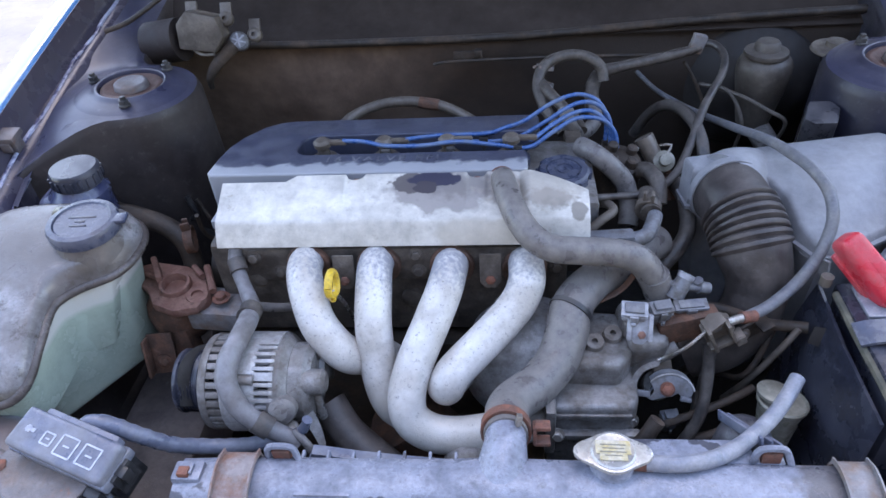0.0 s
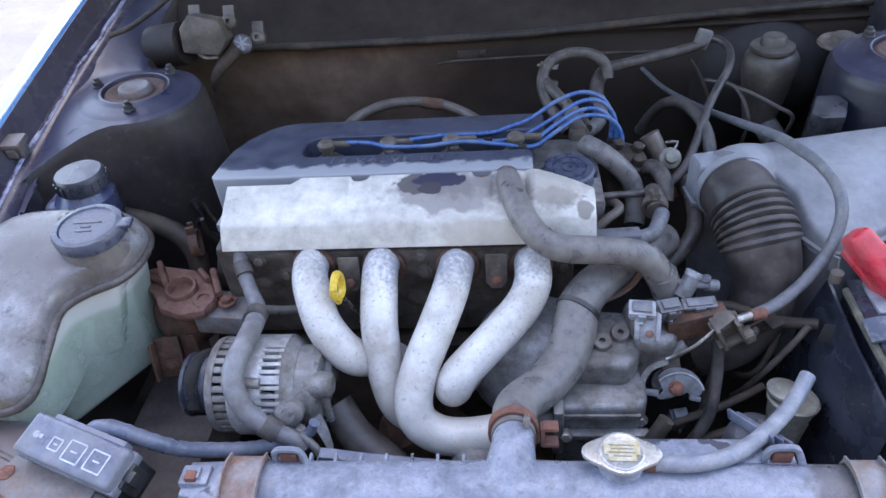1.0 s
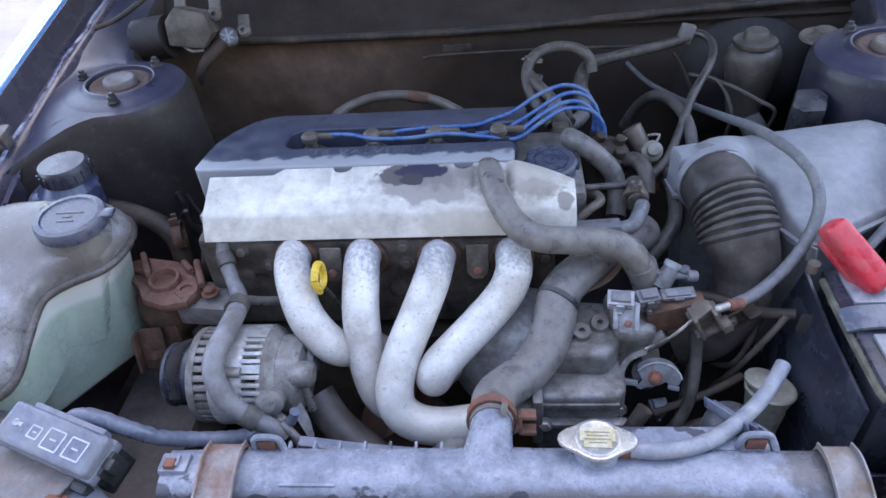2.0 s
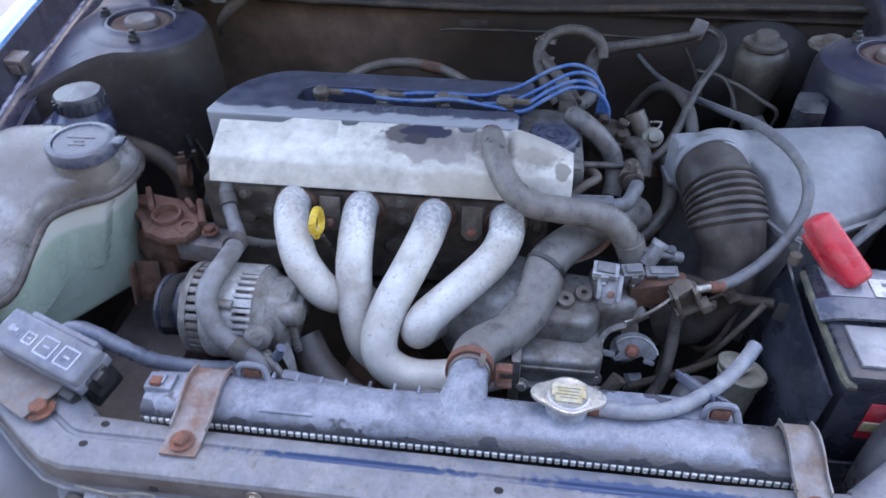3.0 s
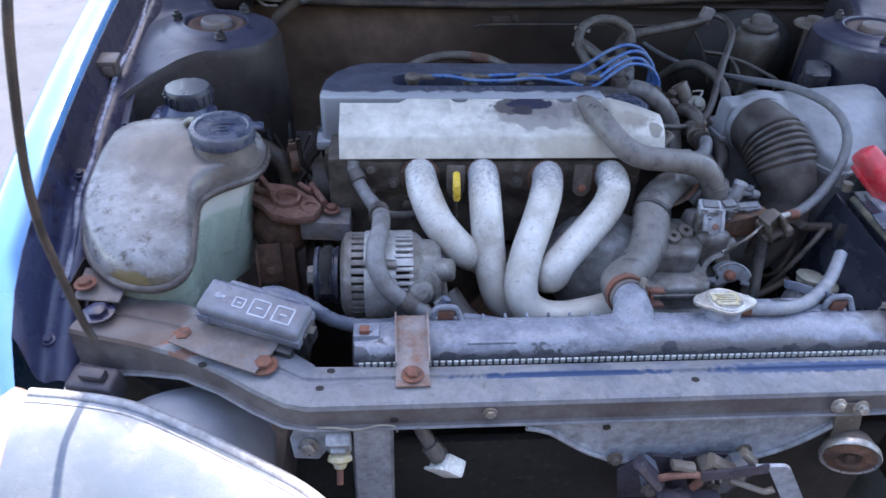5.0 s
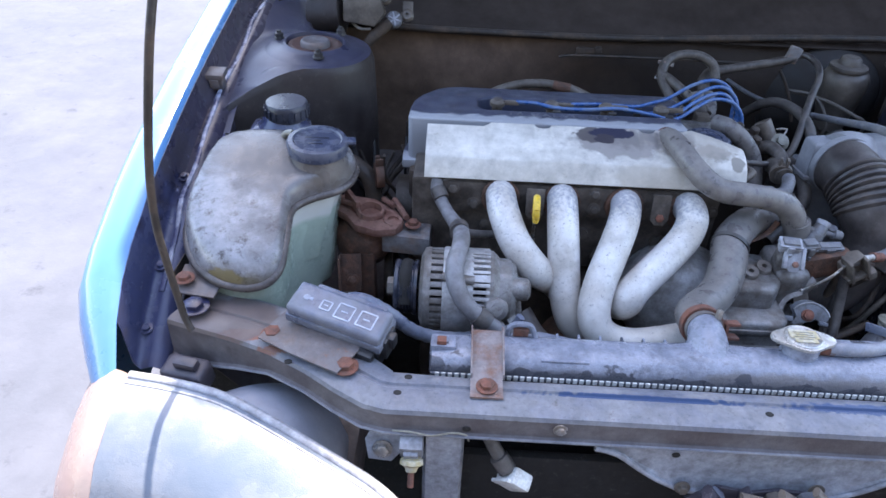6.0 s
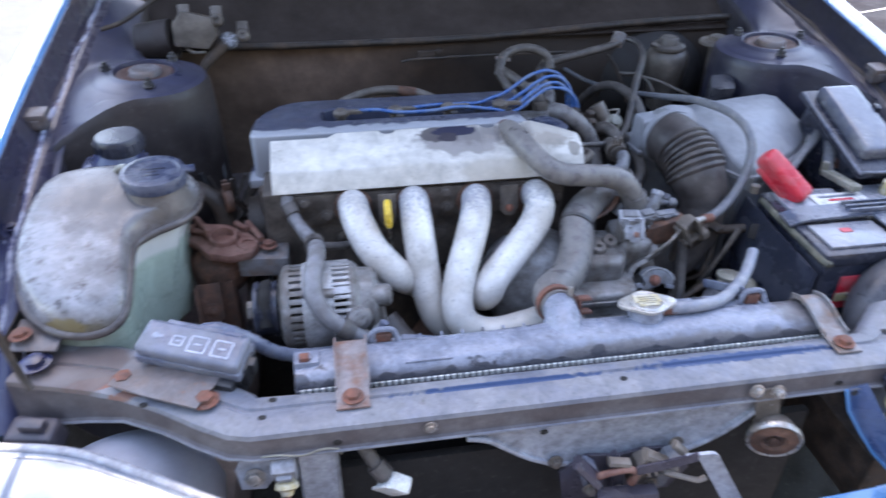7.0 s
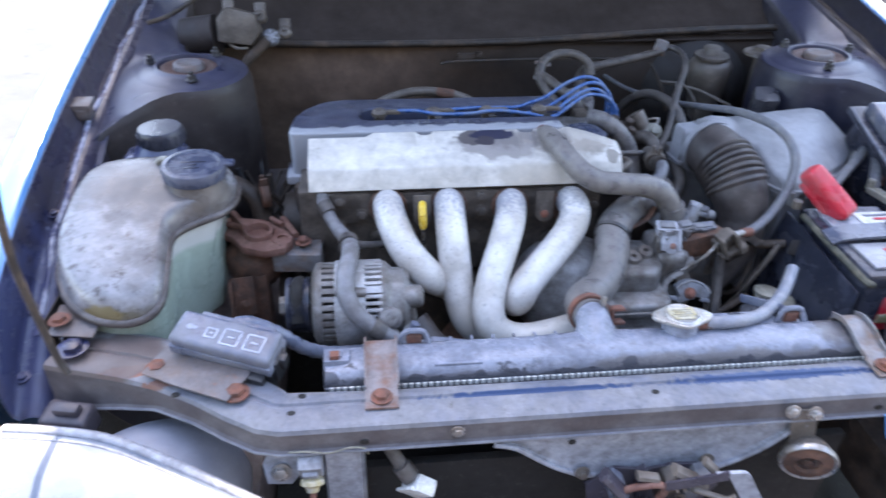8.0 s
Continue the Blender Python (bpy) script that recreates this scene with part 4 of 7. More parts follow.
part("top_sheet", sheet([r[:9] for r in srows[:cut]], 0.0016), "shield", shield_thing, "stained upper sheet", sharp=50)
part("end_dome", sheet([r[:9] for r in srows[cut - 1:]], 0.0016), "shield", shield_thing, "domed end with a brown stain", sharp=50)
part("front_lip", sheet([r[8:] for r in srows], 0.0016), "shield", shield_thing, "bent front lip", sharp=50)

# exhaust manifold
manifold = thing("exhaust_manifold", "white-grey coated tubular exhaust manifold, speckled", "exhaust manifold", (-0.04, 0.30, 0.50))
runs = [
    [(-0.185, 0.392, 0.780), (-0.185, 0.362, 0.789), (-0.181, 0.338, 0.779), (-0.167, 0.306, 0.757), (-0.151, 0.288, 0.741), (-0.131, 0.280, 0.721), (-0.114, 0.294, 0.700), (-0.098, 0.322, 0.672), (-0.07, 0.33, 0.63), (-0.05, 0.33, 0.58)],
    [(-0.096, 0.392, 0.778), (-0.097, 0.361, 0.788), (-0.097, 0.333, 0.774), (-0.096, 0.302, 0.750), (-0.093, 0.282, 0.717), (-0.088, 0.266, 0.686), (-0.078, 0.255, 0.659), (-0.060, 0.258, 0.63), (-0.045, 0.28, 0.57)],
    [(-0.004, 0.392, 0.776), (-0.005, 0.362, 0.784), (-0.012, 0.332, 0.773), (-0.026, 0.300, 0.752), (-0.045, 0.262, 0.723), (-0.054, 0.234, 0.698), (-0.049, 0.219, 0.676), (-0.028, 0.212, 0.661), (0.002, 0.210, 0.657), (0.036, 0.210, 0.663), (0.07, 0.216, 0.667), (0.11, 0.245, 0.65)],
    [(0.085, 0.392, 0.770), (0.087, 0.366, 0.784), (0.087, 0.343, 0.777), (0.076, 0.324, 0.760), (0.051, 0.301, 0.742), (0.021, 0.276, 0.724), (0.0, 0.256, 0.713), (-0.007, 0.249, 0.702), (-0.010, 0.258, 0.688), (-0.008, 0.280, 0.670), (0.0, 0.31, 0.65)],
]
for run in runs:
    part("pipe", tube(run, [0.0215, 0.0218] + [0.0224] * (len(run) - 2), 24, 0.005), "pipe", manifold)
    part("pipe_collar", put(lathe([(0.024, 0), (0.028, 0), (0.028, 0.008), (0.026, 0.010)], 24), pose(run[0][0], 0.381, run[0][2], 90, 0, 0)), "darkrust", manifold)
part("collector", tube([(-0.08, 0.285, 0.60), (-0.03, 0.29, 0.53), (0.0, 0.32, 0.45)], [0.05, 0.045, 0.03], 20), "darkrust", manifold, "rusty collector")

# dipstick
stick = thing("dipstick", "yellow plastic dipstick loop on a thin rod", "dipstick", (-0.138, 0.32, 0.76))
facing = vec(-0.08, -0.76, 0.49).normalized()
rise = vec(0, 0.54, 0.84)
ring_mid = vec(-0.139, 0.311, 0.803)
loop = [ring_mid + facing * 0.0150 * math.cos(a) + rise * (0.0145 * math.sin(a) - 0.002 * math.cos(2 * a)) for a in (2 * math.pi * k / 14 for k in range(15))]
part("handle", tube(loop, 0.0048, 10, 0.002, flat=0.75), "yellow", stick)
part("handle_stem", tube([ring_mid - rise * 0.014, ring_mid - rise * 0.020 + vec(0, 0.003, 0)], [0.0050, 0.0036], 10), "yellow", stick)
part("rod", tube([(-0.140, 0.312, 0.792), (-0.136, 0.335, 0.75), (-0.13, 0.36, 0.68)], 0.0025, 8), "steel", stick)

# ignition leads
ARCH = [((-0.191, 0.553), 0), ((-0.1035, 0.553), 1), ((-0.016, 0.553), 2), ((0.0715, 0.553), 3)]
for (bx, by), k in ARCH:
    lead = thing("ignition_lead", "bright blue ignition lead with grey boot on the valve cover", "ignition lead", (bx, by, 0.830), group="ignition leads")
    part("boot", put(join(lathe([(0.018, 0.0), (0.018, 0.003), (0.009, 0.006), (0.008, 0.018), (0.012, 0.021), (0.0125, 0.027), (0.008, 0.031), (0, 0.031)], 20), put(box(0.036, 0.008, 0.0075, 0.003), (0.017, 0, 0.026))), (bx, by, 0.826)), "reservoir", lead, "grey-brown rubber boot")
    if k == 0:
        run = [(bx + 0.03, by, 0.854), (-0.13, 0.546, 0.856), (-0.10, 0.537, 0.854), (-0.05, 0.535, 0.854), (0.0, 0.538, 0.857), (0.05, 0.539, 0.850), (0.0935, 0.548, 0.8394), (0.124, 0.562, 0.851), (0.148, 0.578, 0.859), (0.167, 0.588, 0.8606), (0.191, 0.594, 0.8556), (0.207, 0.594, 0.846), (0.218, 0.590, 0.829), (0.2225, 0.586, 0.795)]
    elif k == 1:
        run = [(bx + 0.03, by, 0.854), (-0.03, 0.566, 0.851), (0.0365, 0.582, 0.8433), (0.064, 0.588, 0.8485), (0.0915, 0.596, 0.8545), (0.127, 0.608, 0.8726), (0.154, 0.616, 0.880), (0.171, 0.618, 0.880), (0.187, 0.618, 0.874), (0.1995, 0.616, 0.862), (0.2065, 0.612, 0.844), (0.206, 0.604, 0.812), (0.207, 0.600, 0.799)]
    elif k == 2:
        run = [(bx + 0.03, by, 0.848), (0.044, 0.566, 0.839), (0.075, 0.572, 0.8394), (0.091, 0.576, 0.8444), (0.1256, 0.588, 0.860), (0.145, 0.596, 0.8694), (0.1645, 0.604, 0.8745), (0.184, 0.608, 0.8725), (0.200, 0.608, 0.8616), (0.210, 0.604, 0.845), (0.212, 0.598, 0.820), (0.2125, 0.596, 0.799)]
    else:
        run = [(bx + 0.025, by, 0.849), (0.1029, 0.556, 0.8483), (0.125, 0.572, 0.8574), (0.152, 0.588, 0.8656), (0.1756, 0.597, 0.8666), (0.1916, 0.600, 0.8593), (0.204, 0.600, 0.8457), (0.213, 0.596, 0.830), (0.217, 0.590, 0.799)]
    ex, ey, ez = run[-1]
    part("lead", tube(run, 0.0031, 10, 0.005), "wire", lead)
    part("lead_boot", tube([(ex, ey + 0.001, ez + 0.016), (ex, ey, ez - 0.012)], 0.0065, 12), "soot", lead)
for x, y in ((-0.098, 0.528), (-0.01, 0.530), (0.080, 0.530), (0.034, 0.552)):
    single("lead_clip", put(join(box(0.006, 0.008, 0.012, 0.0015), put(box(0.012, 0.006, 0.004, 0.001), (0, 0, 0.006)), put(box(0.012, 0.006, 0.004, 0.001), (0, 0, -0.003)), put(box(0.004, 0.004, 0.034, 0.001), (0, 0, -0.012))), (x, y, 0.845)), "black", "small black lead clip on the valve cover", "cable clip", group="lead clips")

# ---- alternator ----
alt = thing("alternator", "dusty cast-aluminium alternator with slotted housing", "alternator", (-0.225, 0.253, 0.62))
AX = Matrix.Translation((-0.292, 0.253, 0.702)) @ Matrix.Rotation(radians(90), 4, "Y") @ Matrix.Rotation(radians(35), 4, "Z")
part("rotor_core", put(lathe([(0.0, 0.004), (0.043, 0.004), (0.043, 0.10), (0.0, 0.10)], 32), AX), "hole", alt)
part("front_ring", put(lathe([(0.020, 0.0), (0.046, 0.0), (0.056, 0.005), (0.0575, 0.010), (0.0575, 0.0145), (0.0465, 0.0150), (0.0465, 0.006), (0.020, 0.004)], 48), AX), "alu", alt)
part("drum", put(lathe([(0.046, 0.0305), (0.0575, 0.0305), (0.059, 0.0325), (0.059, 0.068), (0.0575, 0.071), (0.046, 0.071)], 48), AX), "alubright", alt)
part("rear_ring", put(lathe([(0.050, 0.088), (0.057, 0.088), (0.056, 0.098), (0.048, 0.106), (0.0, 0.106)], 48), AX), "alu", alt)
for k in range(32):
    a = 2 * math.pi * k / 32
    part("vent_rib", put(box(0.0115, 0.0074, 0.0175, 0.0012), AX @ Matrix.Rotation(a, 4, "Z") @ Matrix.Translation((0.0512, 0, 0.0228))), "alu", alt)
for k in range(40):
    turned = 9 * k
    if 180 <= turned <= 207 or 225 <= turned <= 262:
        rib = box(0.011, 0.0048, 0.026, 0.0012)
    else:
        rib = box(0.0105, 0.0094, 0.026, 0.0)
    part("vent_rib" if turned in (180, 189, 198, 207, 225, 234, 243, 252, 261) else "body_web", put(rib, AX @ Matrix.Rotation(radians(turned - 35), 4, "Z") @ Matrix.Translation((0.0535, 0, 0.080))), "alubright", alt)
pul = part("pulley", put(lathe([(0.012, -0.036), (0.030, -0.036), (0.037, -0.035), (0.0385, -0.033), (0.0385, -0.030), (0.036, -0.028), (0.036, -0.010), (0.0385, -0.008), (0.0385, -0.004), (0.020, -0.002), (0.012, 0.0)], 40), AX), "battery", alt, "dark polished pulley")
for k in range(4):
    part("groove", put(lathe([(0.0355, -0.0255 + 0.004 * k), (0.0375, -0.0240 + 0.004 * k), (0.0355, -0.0225 + 0.004 * k), (0.0355, -0.0255 + 0.004 * k)], 40), AX), "battery", pul)
part("pulley_nut", put(lathe([(0.013, -0.046), (0.014, -0.034)], 6), AX), "steel", pul)
part("mount_ear", tube([(-0.262, 0.215, 0.752), (-0.240, 0.214, 0.7505), (-0.220, 0.214, 0.749)], 0.0062, 14), "alu", alt)
part("rear_cap", put(join(lathe([(0.047, 0.0), (0.046, 0.018), (0.038, 0.026), (0.0, 0.028)], 32), put(box(0.05, 0.03, 0.02, 0.006), (0.02, 0.02, 0.025)), put(lathe([(0.016, 0), (0.015, 0.022), (0.010, 0.026), (0, 0.026)], 20), (-0.03, -0.004, 0.018))), AX @ Matrix.Translation((0, 0, 0.104))), "alu", alt, "grey rear cover")
part("terminal_dome", put(lathe([(0.017, 0), (0.016, 0.010), (0.011, 0.017), (0, 0.019)], 20), along((-0.193, 0.206, 0.712), (-0.190, 0.15, 0.75))), "alu", alt)
part("terminal_nut", put(lathe([(0.0135, 0), (0.013, 0.008), (0.008, 0.014), (0, 0.015)], 18), along((-0.188, 0.196, 0.684), (-0.180, 0.13, 0.71))), "steel", alt, "bright steel terminal")
part("bracket_arm", strap([(-0.172, 0.215, 0.70), (-0.156, 0.20, 0.675), (-0.148, 0.185, 0.655)], (0, 0.6, 0.6), 0.026, 0.004), "alu", alt)
part("through_bolt", tube([(-0.168, 0.238, 0.735), (-0.160, 0.232, 0.70), (-0.156, 0.225, 0.67)], 0.006, 10), "steel", alt)

harness = thing("alternator_harness", "grey sleeved wiring loom draped over the alternator", "wiring loom", (-0.24, 0.28, 0.77))
part("main_sleeve", tube([(-0.278, 0.384, 0.800), (-0.277, 0.371, 0.787), (-0.262, 0.345, 0.772), (-0.247, 0.318, 0.766), (-0.240, 0.290, 0.772), (-0.240, 0.255, 0.776), (-0.246, 0.224, 0.770), (-0.245, 0.203, 0.755), (-0.231, 0.187, 0.733), (-0.208, 0.180, 0.714), (-0.181, 0.178, 0.694), (-0.172, 0.175, 0.685)], [0.0085, 0.0095, 0.0088, 0.0105, 0.0118, 0.0118, 0.0122, 0.0122, 0.0118, 0.011, 0.010, 0.009], 14), "sleeve", harness)
part("branch_sleeve", tube([(-0.250, 0.33, 0.752), (-0.225, 0.345, 0.735), (-0.19, 0.36, 0.725)], 0.006, 10), "rubber", harness)
for p, q, r in (((-0.277, 0.374, 0.790), (-0.27, 0.36, 0.782), 0.0112), ((-0.243, 0.308, 0.768), (-0.242, 0.29, 0.772), 0.0138), ((-0.215, 0.182, 0.719), (-0.20, 0.179, 0.708), 0.0135)):
    part("tape_wrap", tube([p, q], r, 16), "cable", harness, "dark tape wrap")
part("rubber_boot", put(lathe([(0.015, -0.012), (0.0165, 0.0), (0.015, 0.010), (0.009, 0.015), (0, 0.016)], 24), along((-0.190, 0.204, 0.713), (-0.180, 0.14, 0.75))), "rubber", harness, "grey rubber terminal boot")
part("thin_lead", tube([(-0.176, 0.182, 0.700), (-0.160, 0.172, 0.690), (-0.154, 0.168, 0.672), (-0.162, 0.165, 0.655), (-0.19, 0.158, 0.655)], 0.005, 10), "rubber", harness)
single("wiring_loom", tube([(-0.384, 0.126, 0.756), (-0.368, 0.138, 0.770), (-0.346, 0.140, 0.764), (-0.322, 0.140, 0.748), (-0.300, 0.150, 0.718), (-0.278, 0.165, 0.694), (-0.250, 0.172, 0.685), (-0.222, 0.178, 0.682), (-0.190, 0.183, 0.688), (-0.168, 0.184, 0.698), (-0.158, 0.186, 0.716)], [0.0085, 0.0088, 0.0088, 0.0086, 0.0086, 0.0088, 0.0088, 0.0084, 0.0070, 0.0060, 0.0055], 14, 0.004, ribs=(0.006, 0.0005)), "fuse", "blue-grey taped wiring loom behind the radiator", "wiring loom")

# ---- radiator ----
rad = thing("radiator", "chalky grey-blue radiator with plastic top tank", "radiator", (0.06, 0.095, 0.35))
def tank_rings():
    rings = []
    for x in (-0.2705, -0.268, -0.262, -0.20, -0.10, -0.02, 0.01, 0.03, 0.055, 0.08, 0.11, 0.20, 0.30, 0.375, 0.388, 0.391, 0.393):
        e = 0.75 if x in (-0.2705, 0.393) else 1.0
        h = 0.029 + 0.006 * math.exp(-((x - 0.055) / 0.05) ** 2) + 0.004 * math.exp(-((x - 0.17) / 0.06) ** 2)
        if x < -0.25:
            h -= 0.006
        sec = [(-0.026, 0), (-0.027, 0.5), (-0.024, 0.78), (-0.015, 0.95), (0.0, 1.0), (0.015, 0.95), (0.024, 0.78), (0.027, 0.5), (0.026, 0)]
        rings.append([vec(x, 0.097 + a * e, 0.7185 + h * b * (e if b > 0.5 else 1)) for a, b in sec])
    return rings


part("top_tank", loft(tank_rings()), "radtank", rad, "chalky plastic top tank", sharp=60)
part("rib", put(box(0.055, 0.004, 0.004, 0.0015), (-0.115, 0.078, 0.744)), "radtank", rad)
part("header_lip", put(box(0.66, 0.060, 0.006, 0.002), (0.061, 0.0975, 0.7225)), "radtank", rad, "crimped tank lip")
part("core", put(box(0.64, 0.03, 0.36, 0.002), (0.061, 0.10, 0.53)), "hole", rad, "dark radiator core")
for k in range(86):
    part("crimp", put(box(0.0046, 0.0022, 0.0060, 0.0002, 1), (-0.261 + 0.00755 * k, 0.0672, 0.7245)), "whiteplug", rad)
for k in range(8):
    part("tank_fin", put(box(0.003, 0.016, 0.008, 0.001), (-0.145 + 0.026 * k, 0.124, 0.735)), "radtank", rad)
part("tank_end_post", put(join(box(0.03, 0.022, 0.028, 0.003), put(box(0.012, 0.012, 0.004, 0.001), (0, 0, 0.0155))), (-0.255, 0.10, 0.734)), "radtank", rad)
part("peg", put(box(0.011, 0.010, 0.006, 0.001), (-0.257, 0.096, 0.7505)), "rust", rad)
for x, y in ((-0.164, 0.121), (0.312, 0.126)):
    lp = part("hose_loop", join(tube([(x - 0.015, y, 0.735), (x - 0.014, y, 0.752), (x - 0.008, y, 0.759), (x + 0.008, y, 0.759), (x + 0.014, y, 0.752), (x + 0.020, y - 0.008, 0.735)], 0.0035, 8, 0.003), put(box(0.028, 0.012, 0.004, 0.001), (x, y, 0.738))), "radtank", rad)
    part("loop_clip", put(box(0.018, 0.006, 0.016, 0.001), (x, y, 0.746)), "rust", lp)
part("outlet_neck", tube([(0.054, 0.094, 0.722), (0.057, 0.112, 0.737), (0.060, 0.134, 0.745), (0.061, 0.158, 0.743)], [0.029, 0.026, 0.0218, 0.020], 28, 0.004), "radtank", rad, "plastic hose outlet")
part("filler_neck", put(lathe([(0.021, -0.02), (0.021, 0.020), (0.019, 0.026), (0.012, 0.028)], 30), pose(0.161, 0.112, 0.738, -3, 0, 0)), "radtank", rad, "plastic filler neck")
part("overflow_nipple", tube([(0.170, 0.112, 0.755), (0.198, 0.109, 0.757)], 0.0075, 12), "rust", rad)

capM = pose(0.161, 0.114, 0.762, -3, 0, -2) @ Matrix.Scale(0.90, 4)
outline = []
for k in range(48):
    a = 2 * math.pi * k / 48
    r = 0.0262 + 0.0150 * abs(math.cos(a)) ** 9
    outline.append((r * math.cos(a), r * math.sin(a)))
radcap = part("cap", put(prism(outline, 0.002, 0.0075, 0.002, 2), capM), "capmetal", rad, "worn bright radiator cap")
part("cap_dome", put(lathe([(0.0235, 0.007), (0.0235, 0.0085), (0.0215, 0.0098), (0.020, 0.0092), (0.0, 0.0092)], 40), capM), "capmetal", radcap)
part("cap_label", put(join(box(0.036, 0.017, 0.001, 0.0003), put(box(0.028, 0.008, 0.001, 0.0003), (0, -0.0125, 0))), capM @ Matrix.Translation((0, 0.003, 0.0100))), "caplabel", radcap, "yellowed warning label")
for k, w in enumerate((0.026, 0.022, 0.027, 0.018)):
    part("print_bar", put(box(w, 0.0012, 0.0006, 0), capM @ Matrix.Translation((0, 0.006 - 0.0045 * k, 0.0107))), "cup", radcap)

single("overflow_hose", tube([(0.192, 0.110, 0.757), (0.220, 0.108, 0.759), (0.254, 0.118, 0.753), (0.287, 0.138, 0.748), (0.323, 0.170, 0.744), (0.348, 0.198, 0.745), (0.364, 0.219, 0.752)], 0.0079, 16, 0.004, hole=0.005), "bluehose", "grey overflow hose with an open end", "hose")

def bracket_strap(name, x, material, label, w):
    b = thing(name, label, "bracket", (x, 0.03, 0.745))
    part("strap", strap([(x, 0.127, 0.734), (x, 0.122, 0.747), (x, 0.105, 0.7535), (x, 0.084, 0.7515), (x, 0.068, 0.7455), (x, 0.056, 0.7445), (x, 0.046, 0.7415), (x, 0.020, 0.7412)], (1, 0, 0), w, 0.0025), material, b)
    for s in (-1, 1):
        part("flange", strap([(x + s * w / 2, 0.122, 0.750), (x + s * w / 2, 0.105, 0.7565), (x + s * w / 2, 0.084, 0.7545), (x + s * w / 2, 0.066, 0.748), (x + s * w / 2, 0.048, 0.745)], (0, 0.2, 1), 0.006, 0.0018), material, b)
    part("bolt", hexhead((x, 0.034, 0.743), (0, 0, 1), 0.0080, 0.006), "rust", b)


bracket_strap("radiator_bracket", -0.205, "rustplate", "rusty strap bracket holding the radiator to the bar", 0.036)
bracket_strap("radiator_bracket", 0.381, "bracket", "grey strap bracket with worn edges on the radiator", 0.030)

uh = thing("upper_radiator_hose", "thick dusty grey rubber radiator hose", "hose", (0.10, 0.25, 0.72))
part("hose", tube([(0.061, 0.146, 0.745), (0.061, 0.170, 0.737), (0.066, 0.200, 0.727), (0.098, 0.235, 0.722), (0.120, 0.264, 0.728), (0.132, 0.292, 0.743), (0.140, 0.322, 0.757), (0.162, 0.352, 0.763), (0.195, 0.385, 0.762), (0.23, 0.42, 0.76), (0.26, 0.45, 0.75)], [0.0225, 0.0232, 0.0235, 0.0238, 0.0245, 0.0253, 0.0248, 0.0235, 0.023, 0.023, 0.023], 26, 0.005), "rubber", uh)
part("hose_ring", put(lathe([(0.0250, -0.003), (0.0266, -0.003), (0.0266, 0.003), (0.0250, 0.003), (0.0250, -0.003)], 32), along((0.138, 0.316, 0.755), (0.153, 0.341, 0.764))), "black", uh)
cl = part("clamp", ring_clip((0.061, 0.158, 0.741), (0, 1, -0.35), 0.0245, 0.012, 0.0016, False), "rust", uh, "rusty spring clamp")
part("clamp_ear", put(join(box(0.004, 0.016, 0.02, 0.001), put(box(0.016, 0.016, 0.004, 0.001), (0.008, 0, 0.009)), put(box(0.016, 0.016, 0.004, 0.001), (0.008, 0, -0.009))), pose(0.090, 0.156, 0.738, -20, 0, 0)), "rust", cl)
part("clamp_tip", put(box(0.006, 0.008, 0.012, 0.0015), pose(0.074, 0.150, 0.767, -20, 10, 0)), "steel", cl)

# fan shroud and lower hose
shroud = thing("fan_shroud", "blue-grey plastic fan shroud behind the radiator", "fan shroud", (0.06, 0.15, 0.5))
part("shroud_rim", put(box(0.60, 0.012, 0.05, 0.003), (0.06, 0.133, 0.682)), "fuse", shroud)
for a, b in ((-0.150, 0.006), (0.262, 0.0)):
    part("shroud_wing", put(prism([(0, 0), (0.010, 0.024), (0.022, 0.022), (0.06, 0.014), (0.10, 0.008), (0.15, 0.002), (0.15, 0)] if a < 0 else [(0, 0), (0.01, 0.012), (0.03, 0.018), (0.055, 0.012), (0.075, 0)], 0, 0.012, 0.002), pose(a, 0.146, 0.698 + b, 90, 0, 0)), "fuse", shroud)
part("shroud_dome", put(lathe([(0.028, -0.03), (0.028, 0.004), (0.026, 0.014), (0.019, 0.023), (0.008, 0.027), (0, 0.0275)], 30), pose(0.306, 0.172, 0.704, 12, 0, 0)), "coilblack", shroud)
for dx in (0.0, 0.010, 0.020):
    part("shroud_rib", put(box(0.003, 0.06, 0.012, 0.001), pose(0.295 + dx, 0.165, 0.738 - dx * 0.5, -20, 0, 28)), "fuse", shroud)
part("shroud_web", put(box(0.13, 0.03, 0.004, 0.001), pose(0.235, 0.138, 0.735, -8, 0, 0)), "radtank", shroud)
single("lower_radiator_hose", tube([(-0.155, 0.25, 0.665), (-0.130, 0.225, 0.640), (-0.085, 0.195, 0.615), (-0.04, 0.165, 0.60), (0.02, 0.15, 0.56)], [0.021, 0.021, 0.024, 0.024, 0.022], 18), "bellows", "dark dusty lower hose under the manifold", "hose")
single("fan_motor", put(lathe([(0.0, 0), (0.03, 0.0), (0.032, 0.004), (0.032, 0.05), (0, 0.05)], 28), pose(0.02, 0.20, 0.635, 90, 0, 0)), "alu", "grey fan motor housing behind the radiator", "fan motor")

# ---- thermostat housing, gearbox casting and throttle drum ----
cast = thing("transaxle", "dusty grey aluminium transaxle casting", "gearbox", (0.18, 0.28, 0.40))
part("case", prism([(0.112, 0.222), (0.200, 0.222), (0.212, 0.235), (0.216, 0.33), (0.205, 0.37), (0.150, 0.36), (0.114, 0.30)], 0.52, 0.694, 0.010, 3), "alu", cast)
